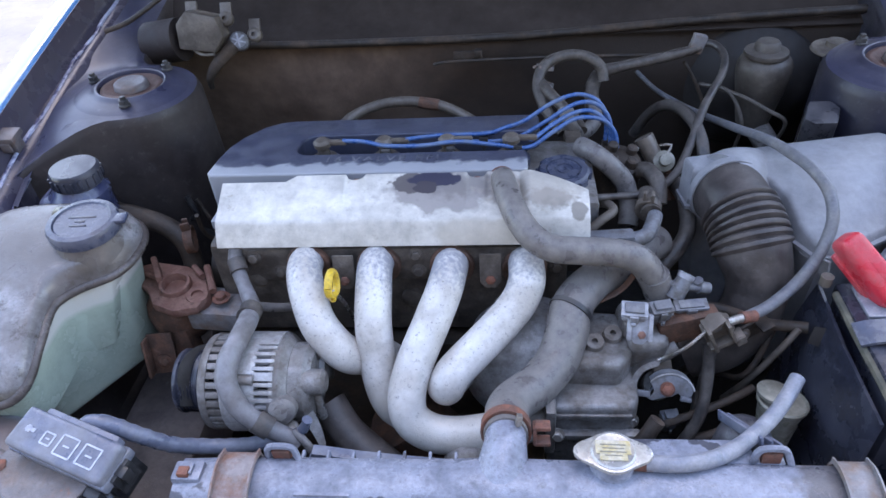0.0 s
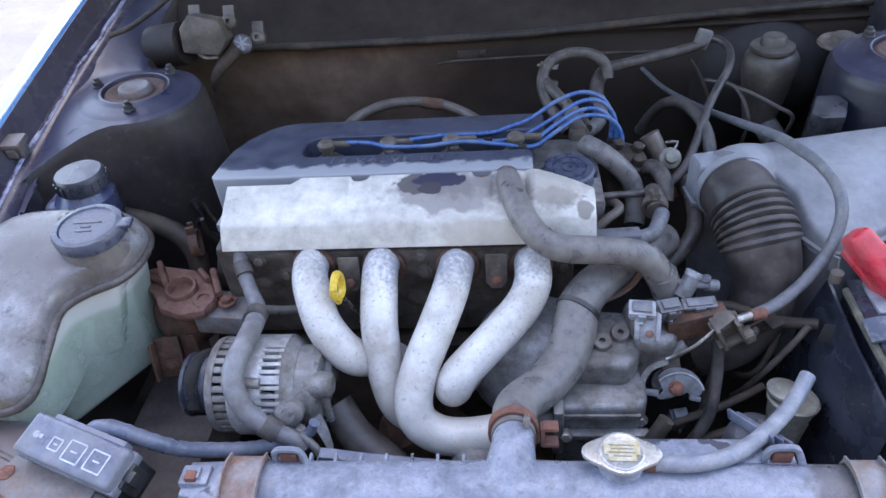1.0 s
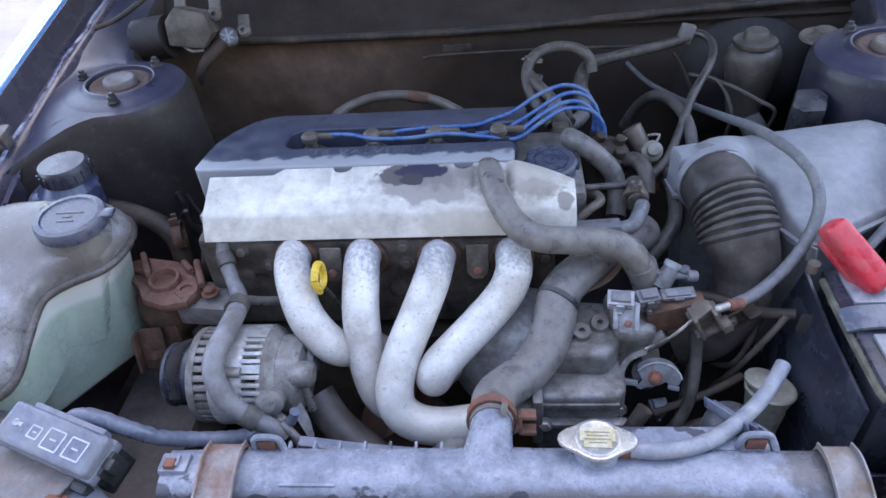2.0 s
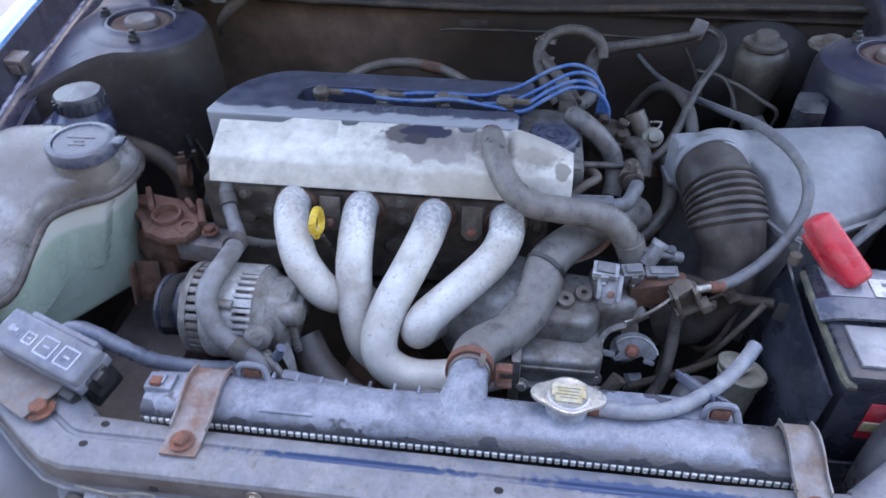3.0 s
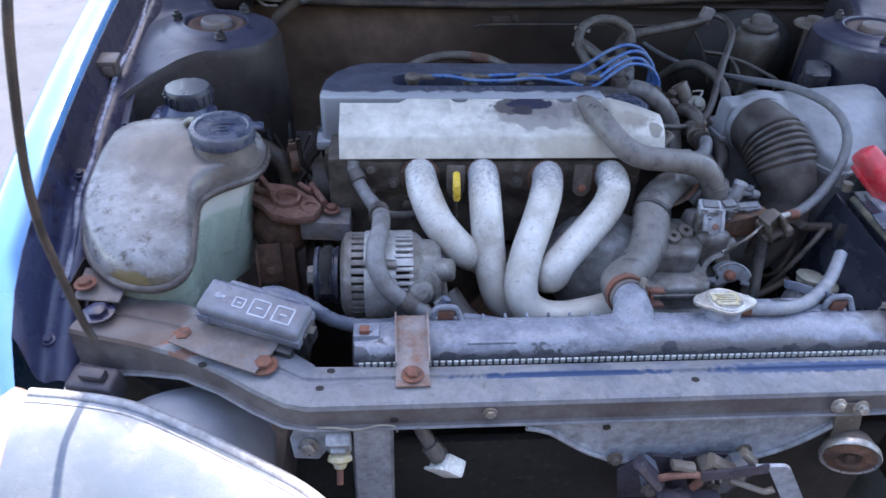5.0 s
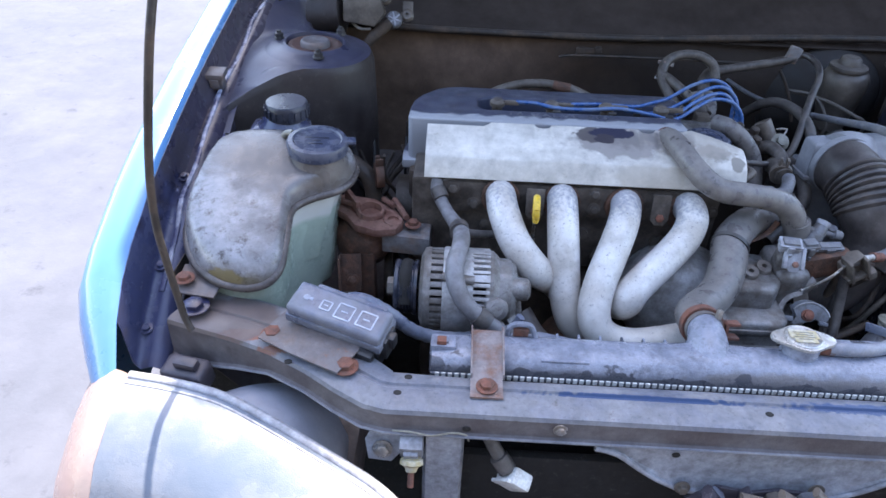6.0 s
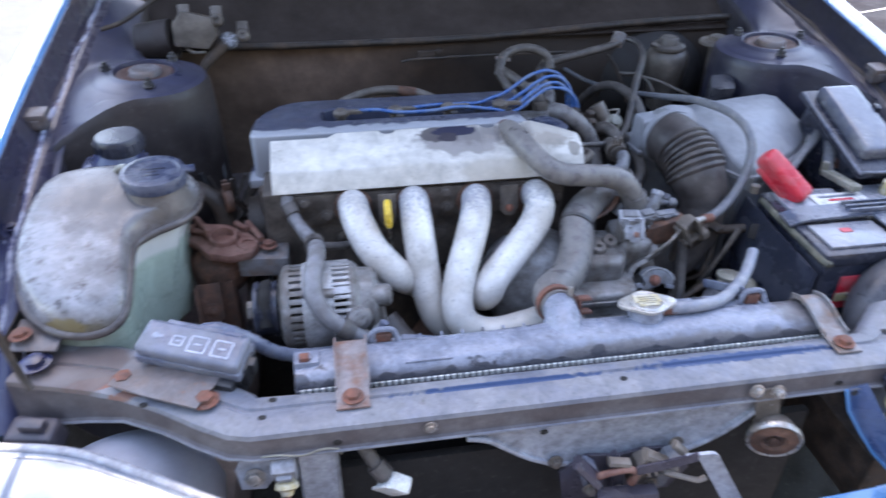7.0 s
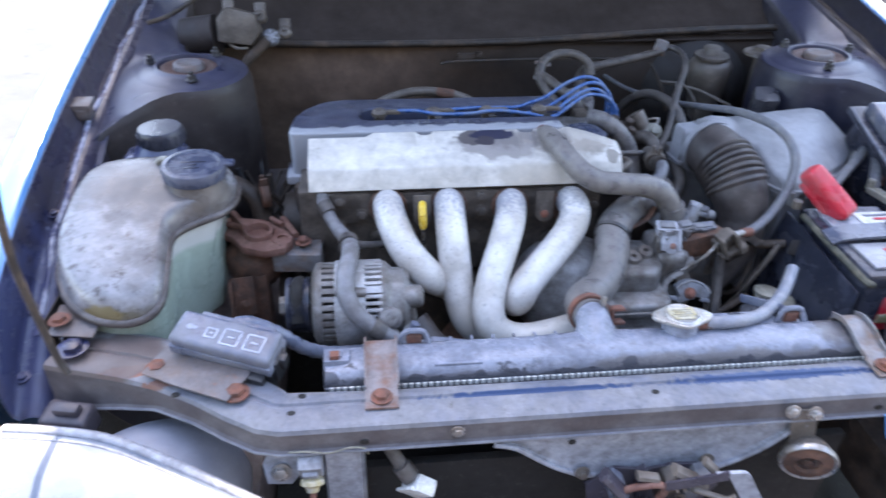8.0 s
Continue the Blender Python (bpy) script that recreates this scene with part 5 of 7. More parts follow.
part("case_top", prism([(0.128, 0.258), (0.190, 0.255), (0.205, 0.272), (0.222, 0.34), (0.135, 0.35)], 0.68, 0.728, 0.010, 3), "alu", cast)
part("case_bell", put(lathe([(0.0, -0.01), (0.10, -0.01), (0.10, 0.02), (0.085, 0.05), (0.06, 0.065), (0, 0.065)], 36), pose(0.14, 0.36, 0.56, 0, 90, 0)), "alu", cast)
part("case_dome", put(lathe([(0.082, -0.06), (0.082, 0.0), (0.078, 0.018), (0.066, 0.034), (0.045, 0.045), (0, 0.048)], 40), pose(0.085, 0.328, 0.645, 74, 0, -10)), "alubright", cast, "smooth grey bell end behind the pipes")
part("case_rib", put(box(0.09, 0.005, 0.008, 0.002), (0.158, 0.2215, 0.680)), "alu", cast)
part("case_flange", put(box(0.012, 0.05, 0.075, 0.004), (0.110, 0.225, 0.675)), "alu", cast)
part("side_pipe", tube([(0.112, 0.218, 0.683), (0.085, 0.214, 0.684), (0.070, 0.212, 0.684)], 0.017, 18), "reservoir", cast)
for x, y, z in ((0.164, 0.290, 0.722), (0.186, 0.303, 0.722)):
    part("boss", put(lathe([(0.012, -0.04), (0.0115, 0.013), (0.010, 0.016), (0.0035, 0.016), (0.003, 0.010), (0, 0.010)], 18), pose(x, y, z, 18, 0, 0)), "alu", cast)
part("gasket_flange", tube([(0.155, 0.335, 0.738), (0.172, 0.338, 0.750), (0.190, 0.342, 0.757), (0.205, 0.352, 0.762), (0.215, 0.36, 0.772)], 0.0045, 8, flat=0.5), "darkrust", cast, "rusty gasket edge")

part("case_ledge", put(box(0.104, 0.012, 0.010, 0.003), (0.162, 0.218, 0.652)), "alu", cast)
part("side_housing", put(box(0.05, 0.07, 0.06, 0.014, 3), pose(0.222, 0.318, 0.712, 10, 0, 8)), "alu", cast)
part("pipe_stub", tube([(0.214, 0.300, 0.69), (0.238, 0.296, 0.70), (0.262, 0.300, 0.715)], 0.011, 14), "alu", cast)
for p in ((0.118, 0.205, 0.668), (0.205, 0.232, 0.66)):
    part("bolt", hexhead(p, (0, -0.9, 0.4), 0.006, 0.006), "steel", cast)

drum = thing("throttle_drum", "grey throttle cable drum with rusty centre bolt", "cable drum", (0.246, 0.27, 0.67))
DW = vec(-0.06, -0.80, 0.60).normalized()
DU = (vec(1, 0, 0) - DW * DW.x).normalized()
DV = DW.cross(DU)
DM = Matrix.Translation((0.2475, 0.258, 0.685)) @ Matrix((DU, DV, DW)).transposed().to_4x4()
front = [(-19, 8), (-12, 13.5), (-4, 16.5), (5, 17.5), (14, 15.5), (22, 11), (28, 4), (30, -2), (27, -8), (19, -11.5), (12, -5), (5, -9), (-8, -11), (-17, -14), (-22, -11.5), (-14.5, -3)]
front = [(x / 1000, y / 1000) for x, y in front]
part("drum_plate", put(prism(front, -0.003, 0.0, 0.0008), DM), "connector", drum, "grey drum flange")
part("cable_groove", put(prism([(x * 0.84, y * 0.84 + 0.002) for x, y in front], -0.011, -0.002, 0.0005), DM), "soot", drum, "dark cable groove")
part("back_flange", put(prism([(x, y + 0.004) for x, y in front], -0.014, -0.011, 0.0008), DM), "cablegrey", drum)
part("groove_lip", put(tube([(x, y, 0.0004) for x, y in front[:8]], 0.0013, 8, 0.003), DM), "alubright", drum, "bright worn groove lip")
part("bolt", put(join(lathe([(0.0085, 0.0), (0.0085, 0.0025), (0.0, 0.003)], 20), lathe([(0.0068, 0.002), (0.0068, 0.007), (0.004, 0.0085), (0, 0.0085)], 6)), DM), "rust", drum, "rusty bolt")
guide = smooth_path([vec(-0.008, 0.035, 0.002), vec(-0.027, 0.028, 0.002), vec(-0.037, 0.018, 0.002), vec(-0.0415, 0.006, 0.002), vec(-0.040, -0.002, 0.002), vec(-0.032, -0.006, 0.002)], 0.004)[0]
mid = vec(-0.012, 0.002, 0.002)
part("outer_guide", put(sheet([[p + (mid - p).normalized() * 0.007, p, p + vec(0, 0, -0.003), p + (p - mid).normalized() * 0.004 + vec(0, 0, -0.012)] for p in guide], 0.0012), DM), "alu", drum, "curved cable guide")
part("guide_tab", put(box(0.021, 0.0075, 0.006, 0.0015), DM @ pose(-0.030, -0.005, 0.0, 0, 0, -6)), "connector", drum, "pale cable end tab")
part("guide_arm", put(box(0.022, 0.034, 0.010, 0.003), DM @ pose(-0.004, 0.030, -0.020, 0, 0, 8)), "reservoir", drum)
part("stop_tab", put(box(0.013, 0.006, 0.006, 0.002), DM @ pose(0.020, -0.011, 0.003, 0, 0, -12)), "cablegrey", drum)
part("inner_wire", tube([DM @ vec(-0.012, 0.034, 0.003), DM @ vec(-0.004, 0.037, 0.003), (0.262, 0.270, 0.7415), (0.288, 0.284, 0.757)], 0.002, 8), "steel", drum, "bright inner wire")
part("pivot", tube([(0.245, 0.285, 0.662), (0.246, 0.30, 0.640)], 0.018, 18), "alu", drum)

bl = thing("cable_bracket", "rust-brown cable bracket with ferrule", "bracket", (0.29, 0.30, 0.72))
part("arm", put(box(0.07, 0.02, 0.035, 0.004), pose(0.272, 0.310, 0.738, 0, -8, 10)), "darkrust", bl)
FK = pose(0.298, 0.286, 0.753, 0, -25, 12)
fork = part("fork", put(join(put(box(0.034, 0.016, 0.022, 0.003), (0.002, 0.006, -0.004)), put(box(0.040, 0.014, 0.006, 0.001), (0.004, -0.006, -0.014))), FK), "reservoir", bl)
for k in range(2):
    part("fin", put(box(0.004, 0.024, 0.036 - 0.006 * k, 0.001), FK @ Matrix.Translation((-0.010 + 0.022 * k, -0.004, 0.001))), "reservoir", fork)
part("fork_cap", put(prism([(-0.016, -0.010), (0.012, -0.012), (0.017, 0.004), (0.004, 0.014), (-0.014, 0.010)], 0, 0.006, 0.0015), FK @ pose(0.0, 0.0, 0.014, 8, 0, 20) @ Matrix.Scale(0.8, 4)), "reservoir", fork)
part("end_lug", put(box(0.012, 0.014, 0.012, 0.002), FK @ Matrix.Translation((0.018, -0.008, -0.018))), "reservoir", fork)
part("ferrule", tube([(0.286, 0.283, 0.757), (0.300, 0.287, 0.760)], 0.006, 12), "connector", bl)
part("adjuster", tube([(0.308, 0.290, 0.762), (0.330, 0.300, 0.760)], 0.0052, 12), "steel", bl)
part("hanger", tube([(0.298, 0.295, 0.745), (0.304, 0.30, 0.70), (0.298, 0.29, 0.66), (0.285, 0.26, 0.60)], 0.006, 10), "cable", bl)
part("ferrule_nut", tube([(0.326, 0.299, 0.760), (0.344, 0.306, 0.756)], 0.0068, 12), "rust", bl)

for p, s, rz, m, l in (((0.205, 0.290, 0.778), (0.027, 0.020, 0.020), -8, "lampblock", "pale grey sensor plug on the casting"),
                       ((0.2374, 0.304, 0.7655), (0.024, 0.018, 0.028), 12, "connector", "small blue-grey wiring plug on the casting"),
                       ((0.2746, 0.318, 0.7594), (0.036, 0.015, 0.013), 6, "connector", "slim grey wiring plug"),
                       ((0.258, 0.262, 0.622), (0.020, 0.017, 0.034), 10, "connector", "grey plug below the cable drum")):
    at = pose(*p, 12, 0, rz)
    c = thing("wiring_plug", l, "plug", Vector(p) - vec(0, 0, s[2] / 2), group="wiring plugs")
    part("shell", put(join(box(s[0], s[1] * 0.86, s[2] * 0.8, 0.004, 3), put(box(s[0] * 0.55, s[1] * 0.6, s[2] * 0.5, 0.003), (0, 0, -s[2] * 0.45))), at), m, c)
    part("collar", put(join(put(box(s[0] * 1.08, s[1], s[2] * 0.14, 0.0015), (0, 0, s[2] * 0.30)), put(box(s[0] * 1.05, s[1] * 0.96, s[2] * 0.10, 0.001), (0, 0, s[2] * 0.06))), at), m, c)
    part("latch", put(join(box(s[0] * 0.34, s[1] * 0.30, s[2] * 0.62, 0.0015), put(box(s[0] * 0.18, s[1] * 0.5, s[2] * 0.2, 0.001), (0, -0.001, -s[2] * 0.25))), at @ Matrix.Translation((0, -s[1] * 0.46, 0))), m, c)
    part("seal", put(box(s[0] * 0.80, s[1] * 0.70, s[2] * 0.20, 0.003), at @ Matrix.Translation((0, 0, s[2] * 0.44))), "cablegrey", c)
sens = thing("sensor_bracket", "grey metal sensor bracket bolted to the casting", "bracket", (0.211, 0.282, 0.752))
part("lug", put(join(prism([(-0.012, 0.016), (-0.010, -0.012), (-0.005, -0.019), (0.005, -0.019), (0.010, -0.012), (0.012, 0.016)], 0, 0.004, 0.001), put(box(0.005, 0.030, 0.007, 0.001), (-0.0115, 0.0, 0.003)), put(box(0.005, 0.030, 0.007, 0.001), (0.0115, 0.0, 0.003))), pose(0.211, 0.281, 0.764, 55, 0, -6)), "lampblock", sens)
part("bolt", hexhead((0.2125, 0.276, 0.757), (0, -0.8, 0.6), 0.0048, 0.004), "mountrust", sens)
part("base", put(box(0.030, 0.024, 0.030, 0.006, 3), pose(0.212, 0.300, 0.748, 12, 0, -6)), "alu", sens)
valve = thing("vacuum_valve", "grey plastic valve with side nipples", "valve", (0.265, 0.34, 0.755))
part("valve_body", tube([(0.258, 0.333, 0.758), (0.266, 0.341, 0.770), (0.272, 0.347, 0.780)], [0.0105, 0.0105, 0.0085], 16), "connector", valve)
part("valve_cap", tube([(0.271, 0.346, 0.778), (0.274, 0.349, 0.783)], 0.010, 16), "lampblock", valve)
part("nipple", tube([(0.266, 0.341, 0.770), (0.292, 0.343, 0.766)], 0.005, 12), "cablegrey", valve)
part("nipple", tube([(0.288, 0.343, 0.767), (0.300, 0.345, 0.763)], 0.0075, 12), "cablegrey", valve)
part("nipple", tube([(0.286, 0.345, 0.776), (0.292, 0.347, 0.758)], 0.006, 12), "cablegrey", valve)
part("nipple", tube([(0.262, 0.34, 0.772), (0.246, 0.345, 0.775)], 0.0045, 12), "connector", valve)

# breather hose over the heat shield
bh = thing("breather_hose", "dusty grey breather hose laid over the heat shield", "hose", (0.12, 0.37, 0.83))
part("hose", tube([(0.058, 0.464, 0.842), (0.0598, 0.452, 0.8525), (0.0633, 0.424, 0.858), (0.070, 0.395, 0.855), (0.0807, 0.368, 0.847), (0.097, 0.350, 0.836), (0.1191, 0.344, 0.827), (0.150, 0.345, 0.8225), (0.195, 0.352, 0.812), (0.222, 0.352, 0.797), (0.245, 0.350, 0.757)], [0.0145, 0.0151, 0.0154, 0.0157, 0.0158, 0.0163, 0.0163, 0.0163, 0.0167, 0.0172, 0.0172], 22, 0.005), "rubber", bh)
part("hose_end", tube([(0.236, 0.350, 0.780), (0.246, 0.350, 0.752)], 0.0182, 22), "rubber", bh)
single("hose_clip", ring_clip((0.0590, 0.457, 0.8485), (0, -0.85, 0.5), 0.0152, 0.006, 0.0015, False), "rust", "rusty clip on the breather hose", "hose clip")

# ---- passenger side: tanks, fuse box, mount ----
wash = thing("washer_reservoir", "translucent whitish washer bottle, dirty, half full of green fluid", "washer bottle", (-0.50, 0.30, 0.62))
SHELL = [(-0.401, 0.400, 0.812), (-0.398, 0.358, 0.809), (-0.413, 0.329, 0.806), (-0.444, 0.311, 0.803), (-0.464, 0.294, 0.800), (-0.470, 0.275, 0.797), (-0.468, 0.235, 0.784), (-0.468, 0.198, 0.767), (-0.481, 0.180, 0.755), (-0.508, 0.173, 0.750), (-0.545, 0.181, 0.752), (-0.584, 0.211, 0.758), (-0.608, 0.262, 0.772), (-0.608, 0.330, 0.796), (-0.596, 0.400, 0.814), (-0.560, 0.425, 0.820), (-0.500, 0.432, 0.820), (-0.430, 0.426, 0.816)]


def closed_curve(points, fine=5):
    p = [Vector(q) for q in points]
    n = len(p)
    out = []
    for i in range(n):
        a, b, c, d = p[i - 1], p[i], p[(i + 1) % n], p[(i + 2) % n]
        for k in range(fine):
            t = k / fine
            out.append(0.5 * (2 * b + (c - a) * t + (2 * a - 5 * b + 4 * c - d) * t * t + (3 * b - a - 3 * c + d) * t ** 3))
    return out


def deck_z(x, y):
    z = along_y(y, ((0.16, 0.768), (0.19, 0.788), (0.235, 0.808), (0.29, 0.829), (0.34, 0.845), (0.38, 0.852), (0.45, 0.852)))
    return z - 0.16 * max(0.0, -0.572 - x) - 0.10 * max(0.0, x + 0.47)


rim = closed_curve(SHELL)
hub = vec(-0.528, 0.315, 0)


def tank_ring(k, rise, sink=0.0):
    ring = []
    for p in rim:
        x, y = hub.x + (p.x - hub.x) * k, hub.y + (p.y - hub.y) * k
        ring.append(vec(x, y, p.z + (deck_z(x, y) - p.z) * rise - sink))
    return ring


part("tank_shell", loft([tank_ring(k, h) for k, h in ((1.0, 0.0), (1.0, 0.26), (0.982, 0.55), (0.945, 0.80), (0.90, 0.94), (0.85, 0.99), (0.72, 1.0), (0.35, 1.0))]), "tank", wash, "cloudy white upper shell, brown dirt over the top", sharp=60)
part("tank_lower", loft([tank_ring(0.97, 0.0, 0.002), [vec(min(p.x, -0.424), p.y, p.z) for p in tank_ring(0.955, 0.0, 0.03)], [vec(min(p.x, -0.446), p.y, 0.70) for p in tank_ring(0.90, 0.0)]]), "tankdark", wash, "green-tinted lower shell", sharp=60)
part("tank_well", soften(loft([[vec(x, y, z) for x, y in ((-0.565, f + 0.006), (-0.505, f), (e, 0.352), (e + 0.002, 0.405), (-0.565, 0.410))] for z, f, e in ((0.626, 0.262, -0.450), (0.634, 0.246, -0.438), (0.690, 0.240, -0.432), (0.730, 0.240, -0.430), (0.780, 0.256, -0.420), (0.806, 0.268, -0.414))]), 0.007, 3, 22), "tankdark", wash, "green fluid behind cloudy plastic", sharp=50)
part("mould_seam", tube(rim + rim[:1], 0.0058, 10, 0.006), "tankseam", wash, "grimy mould seam")
part("vent_nipple", tube([(-0.500, 0.392, 0.853), (-0.494, 0.392, 0.859), (-0.485, 0.388, 0.861)], 0.005, 10), "cup", wash, "yellowed vent nipple")
part("tank_neck", put(lathe([(0.045, -0.034), (0.0455, -0.020), (0.043, -0.006), (0.039, 0.006), (0.037, 0.02)], 36), pose(-0.445, 0.361, 0.838, 0, 2, 0)), "tank", wash, "stained filler neck")
wcap = part("cap", put(lathe([(0.0395, -0.002), (0.042, 0.0), (0.0425, 0.012), (0.0405, 0.0155), (0.034, 0.0165), (0.032, 0.0145), (0.0, 0.0145)], 48), pose(-0.445, 0.361, 0.852, 3, 2, 0)), "navyplastic", wash, "blue-black filler cap")
part("cap_lip", put(box(0.020, 0.018, 0.005, 0.002), pose(-0.402, 0.367, 0.864, 0, 2, 10)), "navyplastic", wcap)
part("cap_mark", put(join(box(0.034, 0.003, 0.0012, 0.0003), put(box(0.012, 0.003, 0.0012, 0.0003), (0, -0.008, 0)), put(box(0.020, 0.003, 0.0012, 0.0003), (0, -0.016, 0))), pose(-0.446, 0.366, 0.8668, 3, 2, 4)), "battery", wcap)
part("tank_foot", put(prism([(-0.024, 0.002), (0.03, -0.006), (0.035, 0.05), (-0.026, 0.055)], 0, 0.003, 0.001), pose(-0.575, 0.165, 0.741, 4, 0, 0)), "plate", wash, "rust-stained mounting foot")
part("bolt", hexhead((-0.588, 0.183, 0.752), (0, 0, 1), 0.0085, 0.006), "rust", wash)

psr = thing("steering_fluid_bottle", "dark power steering fluid bottle with ribbed black cap", "fluid bottle", (-0.515, 0.487, 0.76))
part("bottle", put(lathe([(0.036, -0.10), (0.040, -0.08), (0.040, -0.028), (0.032, -0.018), (0.028, -0.01)], 32), (-0.520, 0.478, 0.86)), "psblue", psr)
part("bottle_shoulder", put(box(0.078, 0.055, 0.045, 0.014, 3), pose(-0.535, 0.482, 0.812, 0, -10, 0)), "psblue", psr, "blue-grey bracketed body")
pc = part("cap", put(lathe([(0.031, -0.016), (0.033, -0.014), (0.033, 0.0), (0.0325, 0.006), (0.030, 0.009), (0, 0.0095)], 40), (-0.515, 0.479, 0.860)), "battery", psr, "black ribbed cap, worn pale on top")
for k in range(20):
    part("rib", put(box(0.003, 0.004, 0.014, 0.0008), Matrix.Translation((-0.515, 0.479, 0.855)) @ Matrix.Rotation(2 * math.pi * k / 20, 4, "Z") @ Matrix.Translation((0.0335, 0, 0))), "battery", pc)
single("steering_hose", tube([(-0.50, 0.50, 0.78), (-0.455, 0.49, 0.775), (-0.41, 0.475, 0.765), (-0.385, 0.46, 0.74), (-0.38, 0.44, 0.68)], 0.014, 14), "soot", "black hose from the steering fluid bottle", "hose")

fb = thing("fuse_box", "blue-grey fuse box with white symbols on its lid", "fuse box", (-0.375, 0.11, 0.745))
FB = pose(-0.377, 0.109, 0.772, 13, 5, -19)
part("lid", put(join(box(0.120, 0.043, 0.018, 0.006, 3), put(box(0.092, 0.016, 0.016, 0.004), (0.005, 0.019, -0.002))), FB), "fuse", fb)
part("lid_skirt", put(box(0.123, 0.046, 0.014, 0.003), FB @ Matrix.Translation((0, 0, -0.012))), "fuse", fb)
part("body", put(box(0.108, 0.040, 0.050, 0.004), FB @ Matrix.Translation((0.002, 0.002, -0.038))), "black", fb, "black lower body with plugs")
part("clip", put(join(box(0.010, 0.026, 0.034, 0.002), put(box(0.014, 0.012, 0.020, 0.002), (0.004, 0, 0.008))), FB @ Matrix.Translation((0.060, 0.0, -0.024))), "black", fb)
part("clip", put(box(0.02, 0.010, 0.030, 0.002), FB @ Matrix.Translation((0.045, -0.028, -0.03))), "black", fb)
def square_ring(x, s):
    t = 0.0016
    return [put(box(s, t, 0.001, 0), (x, s * 0.5, 0)), put(box(s, t, 0.001, 0), (x, -s * 0.5, 0)), put(box(t, s, 0.001, 0), (x + s / 2, 0, 0)), put(box(t, s, 0.001, 0), (x - s / 2, 0, 0)), put(box(s * 0.4, t, 0.001, 0), (x, 0, 0))]


for x, s in ((0.036, 0.020), (0.008, 0.020), (-0.016, 0.012)):
    part("symbol", put(join(*square_ring(x, s)), FB @ Matrix.Translation((0, -0.002, 0.0093))), "mark", fb, "white printed symbol")
part("symbol", put(join(box(0.012, 0.004, 0.001, 0), put(box(0.005, 0.007, 0.001, 0), (-0.002, 0, 0))), FB @ Matrix.Translation((-0.040, 0.0, 0.0093))), "mark", fb)
part("bracket", sheet([[vec(-0.470, 0.088, 0.7475), vec(-0.458, 0.120, 0.7475), vec(-0.442, 0.148, 0.7475)], [vec(-0.43, 0.066, 0.7475), vec(-0.41, 0.102, 0.752), vec(-0.40, 0.13, 0.752)], [vec(-0.37, 0.038, 0.7475), vec(-0.352, 0.072, 0.749), vec(-0.345, 0.10, 0.749)]], 0.002), "plate", fb, "rust-spotted steel mounting plate with rust")

mount = thing("engine_mount", "rusty cast engine mount bracket", "engine mount", (-0.35, 0.39, 0.66))
part("casting", prism([(-0.448, 0.404), (-0.415, 0.378), (-0.398, 0.352), (-0.365, 0.338), (-0.335, 0.345), (-0.325, 0.372), (-0.342, 0.402), (-0.375, 0.428), (-0.425, 0.438), (-0.450, 0.428)], 0.722, 0.736, 0.005, 2), "mountrust", mount)
part("ring_boss", put(lathe([(0.0125, -0.008), (0.0215, -0.012), (0.0215, 0.004), (0.0200, 0.007), (0.0165, 0.007), (0.0155, 0.004), (0.0130, -0.008), (0.0, -0.008)], 32), pose(-0.377, 0.384, 0.738, 6, 4, 0)), "mountrust", mount)
part("side_boss", put(lathe([(0.016, -0.012), (0.0155, 0.002), (0.014, 0.005), (0.008, 0.005), (0.007, 0.001), (0, 0.001)], 26), pose(-0.342, 0.368, 0.733, 6, 6, 0)), "mountrust", mount)
part("arm", prism([(-0.358, 0.352), (-0.285, 0.345), (-0.285, 0.395), (-0.345, 0.405)], 0.688, 0.720, 0.004), "bracket", mount, "grey-brown steel arm")
part("web", put(box(0.008, 0.05, 0.026, 0.003), pose(-0.408, 0.405, 0.742, 0, 0, 30)), "mountrust", mount)
part("cushion", put(lathe([(0.018, -0.052), (0.032, -0.046), (0.043, -0.028), (0.046, -0.006), (0.043, 0.010), (0.032, 0.022), (0, 0.024)], 32), (-0.390, 0.400, 0.694)), "darkrust", mount, "dusty brown cushion bowl")
for p, q, w in (((-0.452, 0.418, 0.742), (-0.398, 0.392, 0.744), 0.0042), ((-0.362, 0.418, 0.742), (-0.343, 0.398, 0.742), 0.0042), ((-0.345, 0.420, 0.740), (-0.322, 0.374, 0.737), 0.005)):
    part("web_edge", tube([p, q], w, 8), "mountrust", mount)
part("hose_clip", ring_clip((-0.372, 0.45, 0.765), (1, 0.3, 0), 0.018, 0.012, 0.0015), "darkrust", mount)
part("bolt", hexhead((-0.312, 0.37, 0.728), (0, 0, 1), 0.008, 0.007), "rust", mount)
part("post", put(box(0.03, 0.03, 0.16, 0.004), (-0.385, 0.37, 0.60)), "darkrust", mount)
single("belt_guard", put(lathe([(0.0, 0), (0.055, 0.0), (0.058, 0.006), (0.058, 0.014), (0.02, 0.016), (0, 0.016)], 36), pose(-0.36, 0.44, 0.60, 0, 90, 0)), "soot", "dark crank pulley deep beside the engine", "pulley")
single("steering_pump", put(lathe([(0.0, 0), (0.05, 0.0), (0.052, 0.03), (0.045, 0.06), (0, 0.06)], 28), pose(-0.345, 0.47, 0.70, 0, 90, 0)), "soot", "dark oily steering pump", "pump")
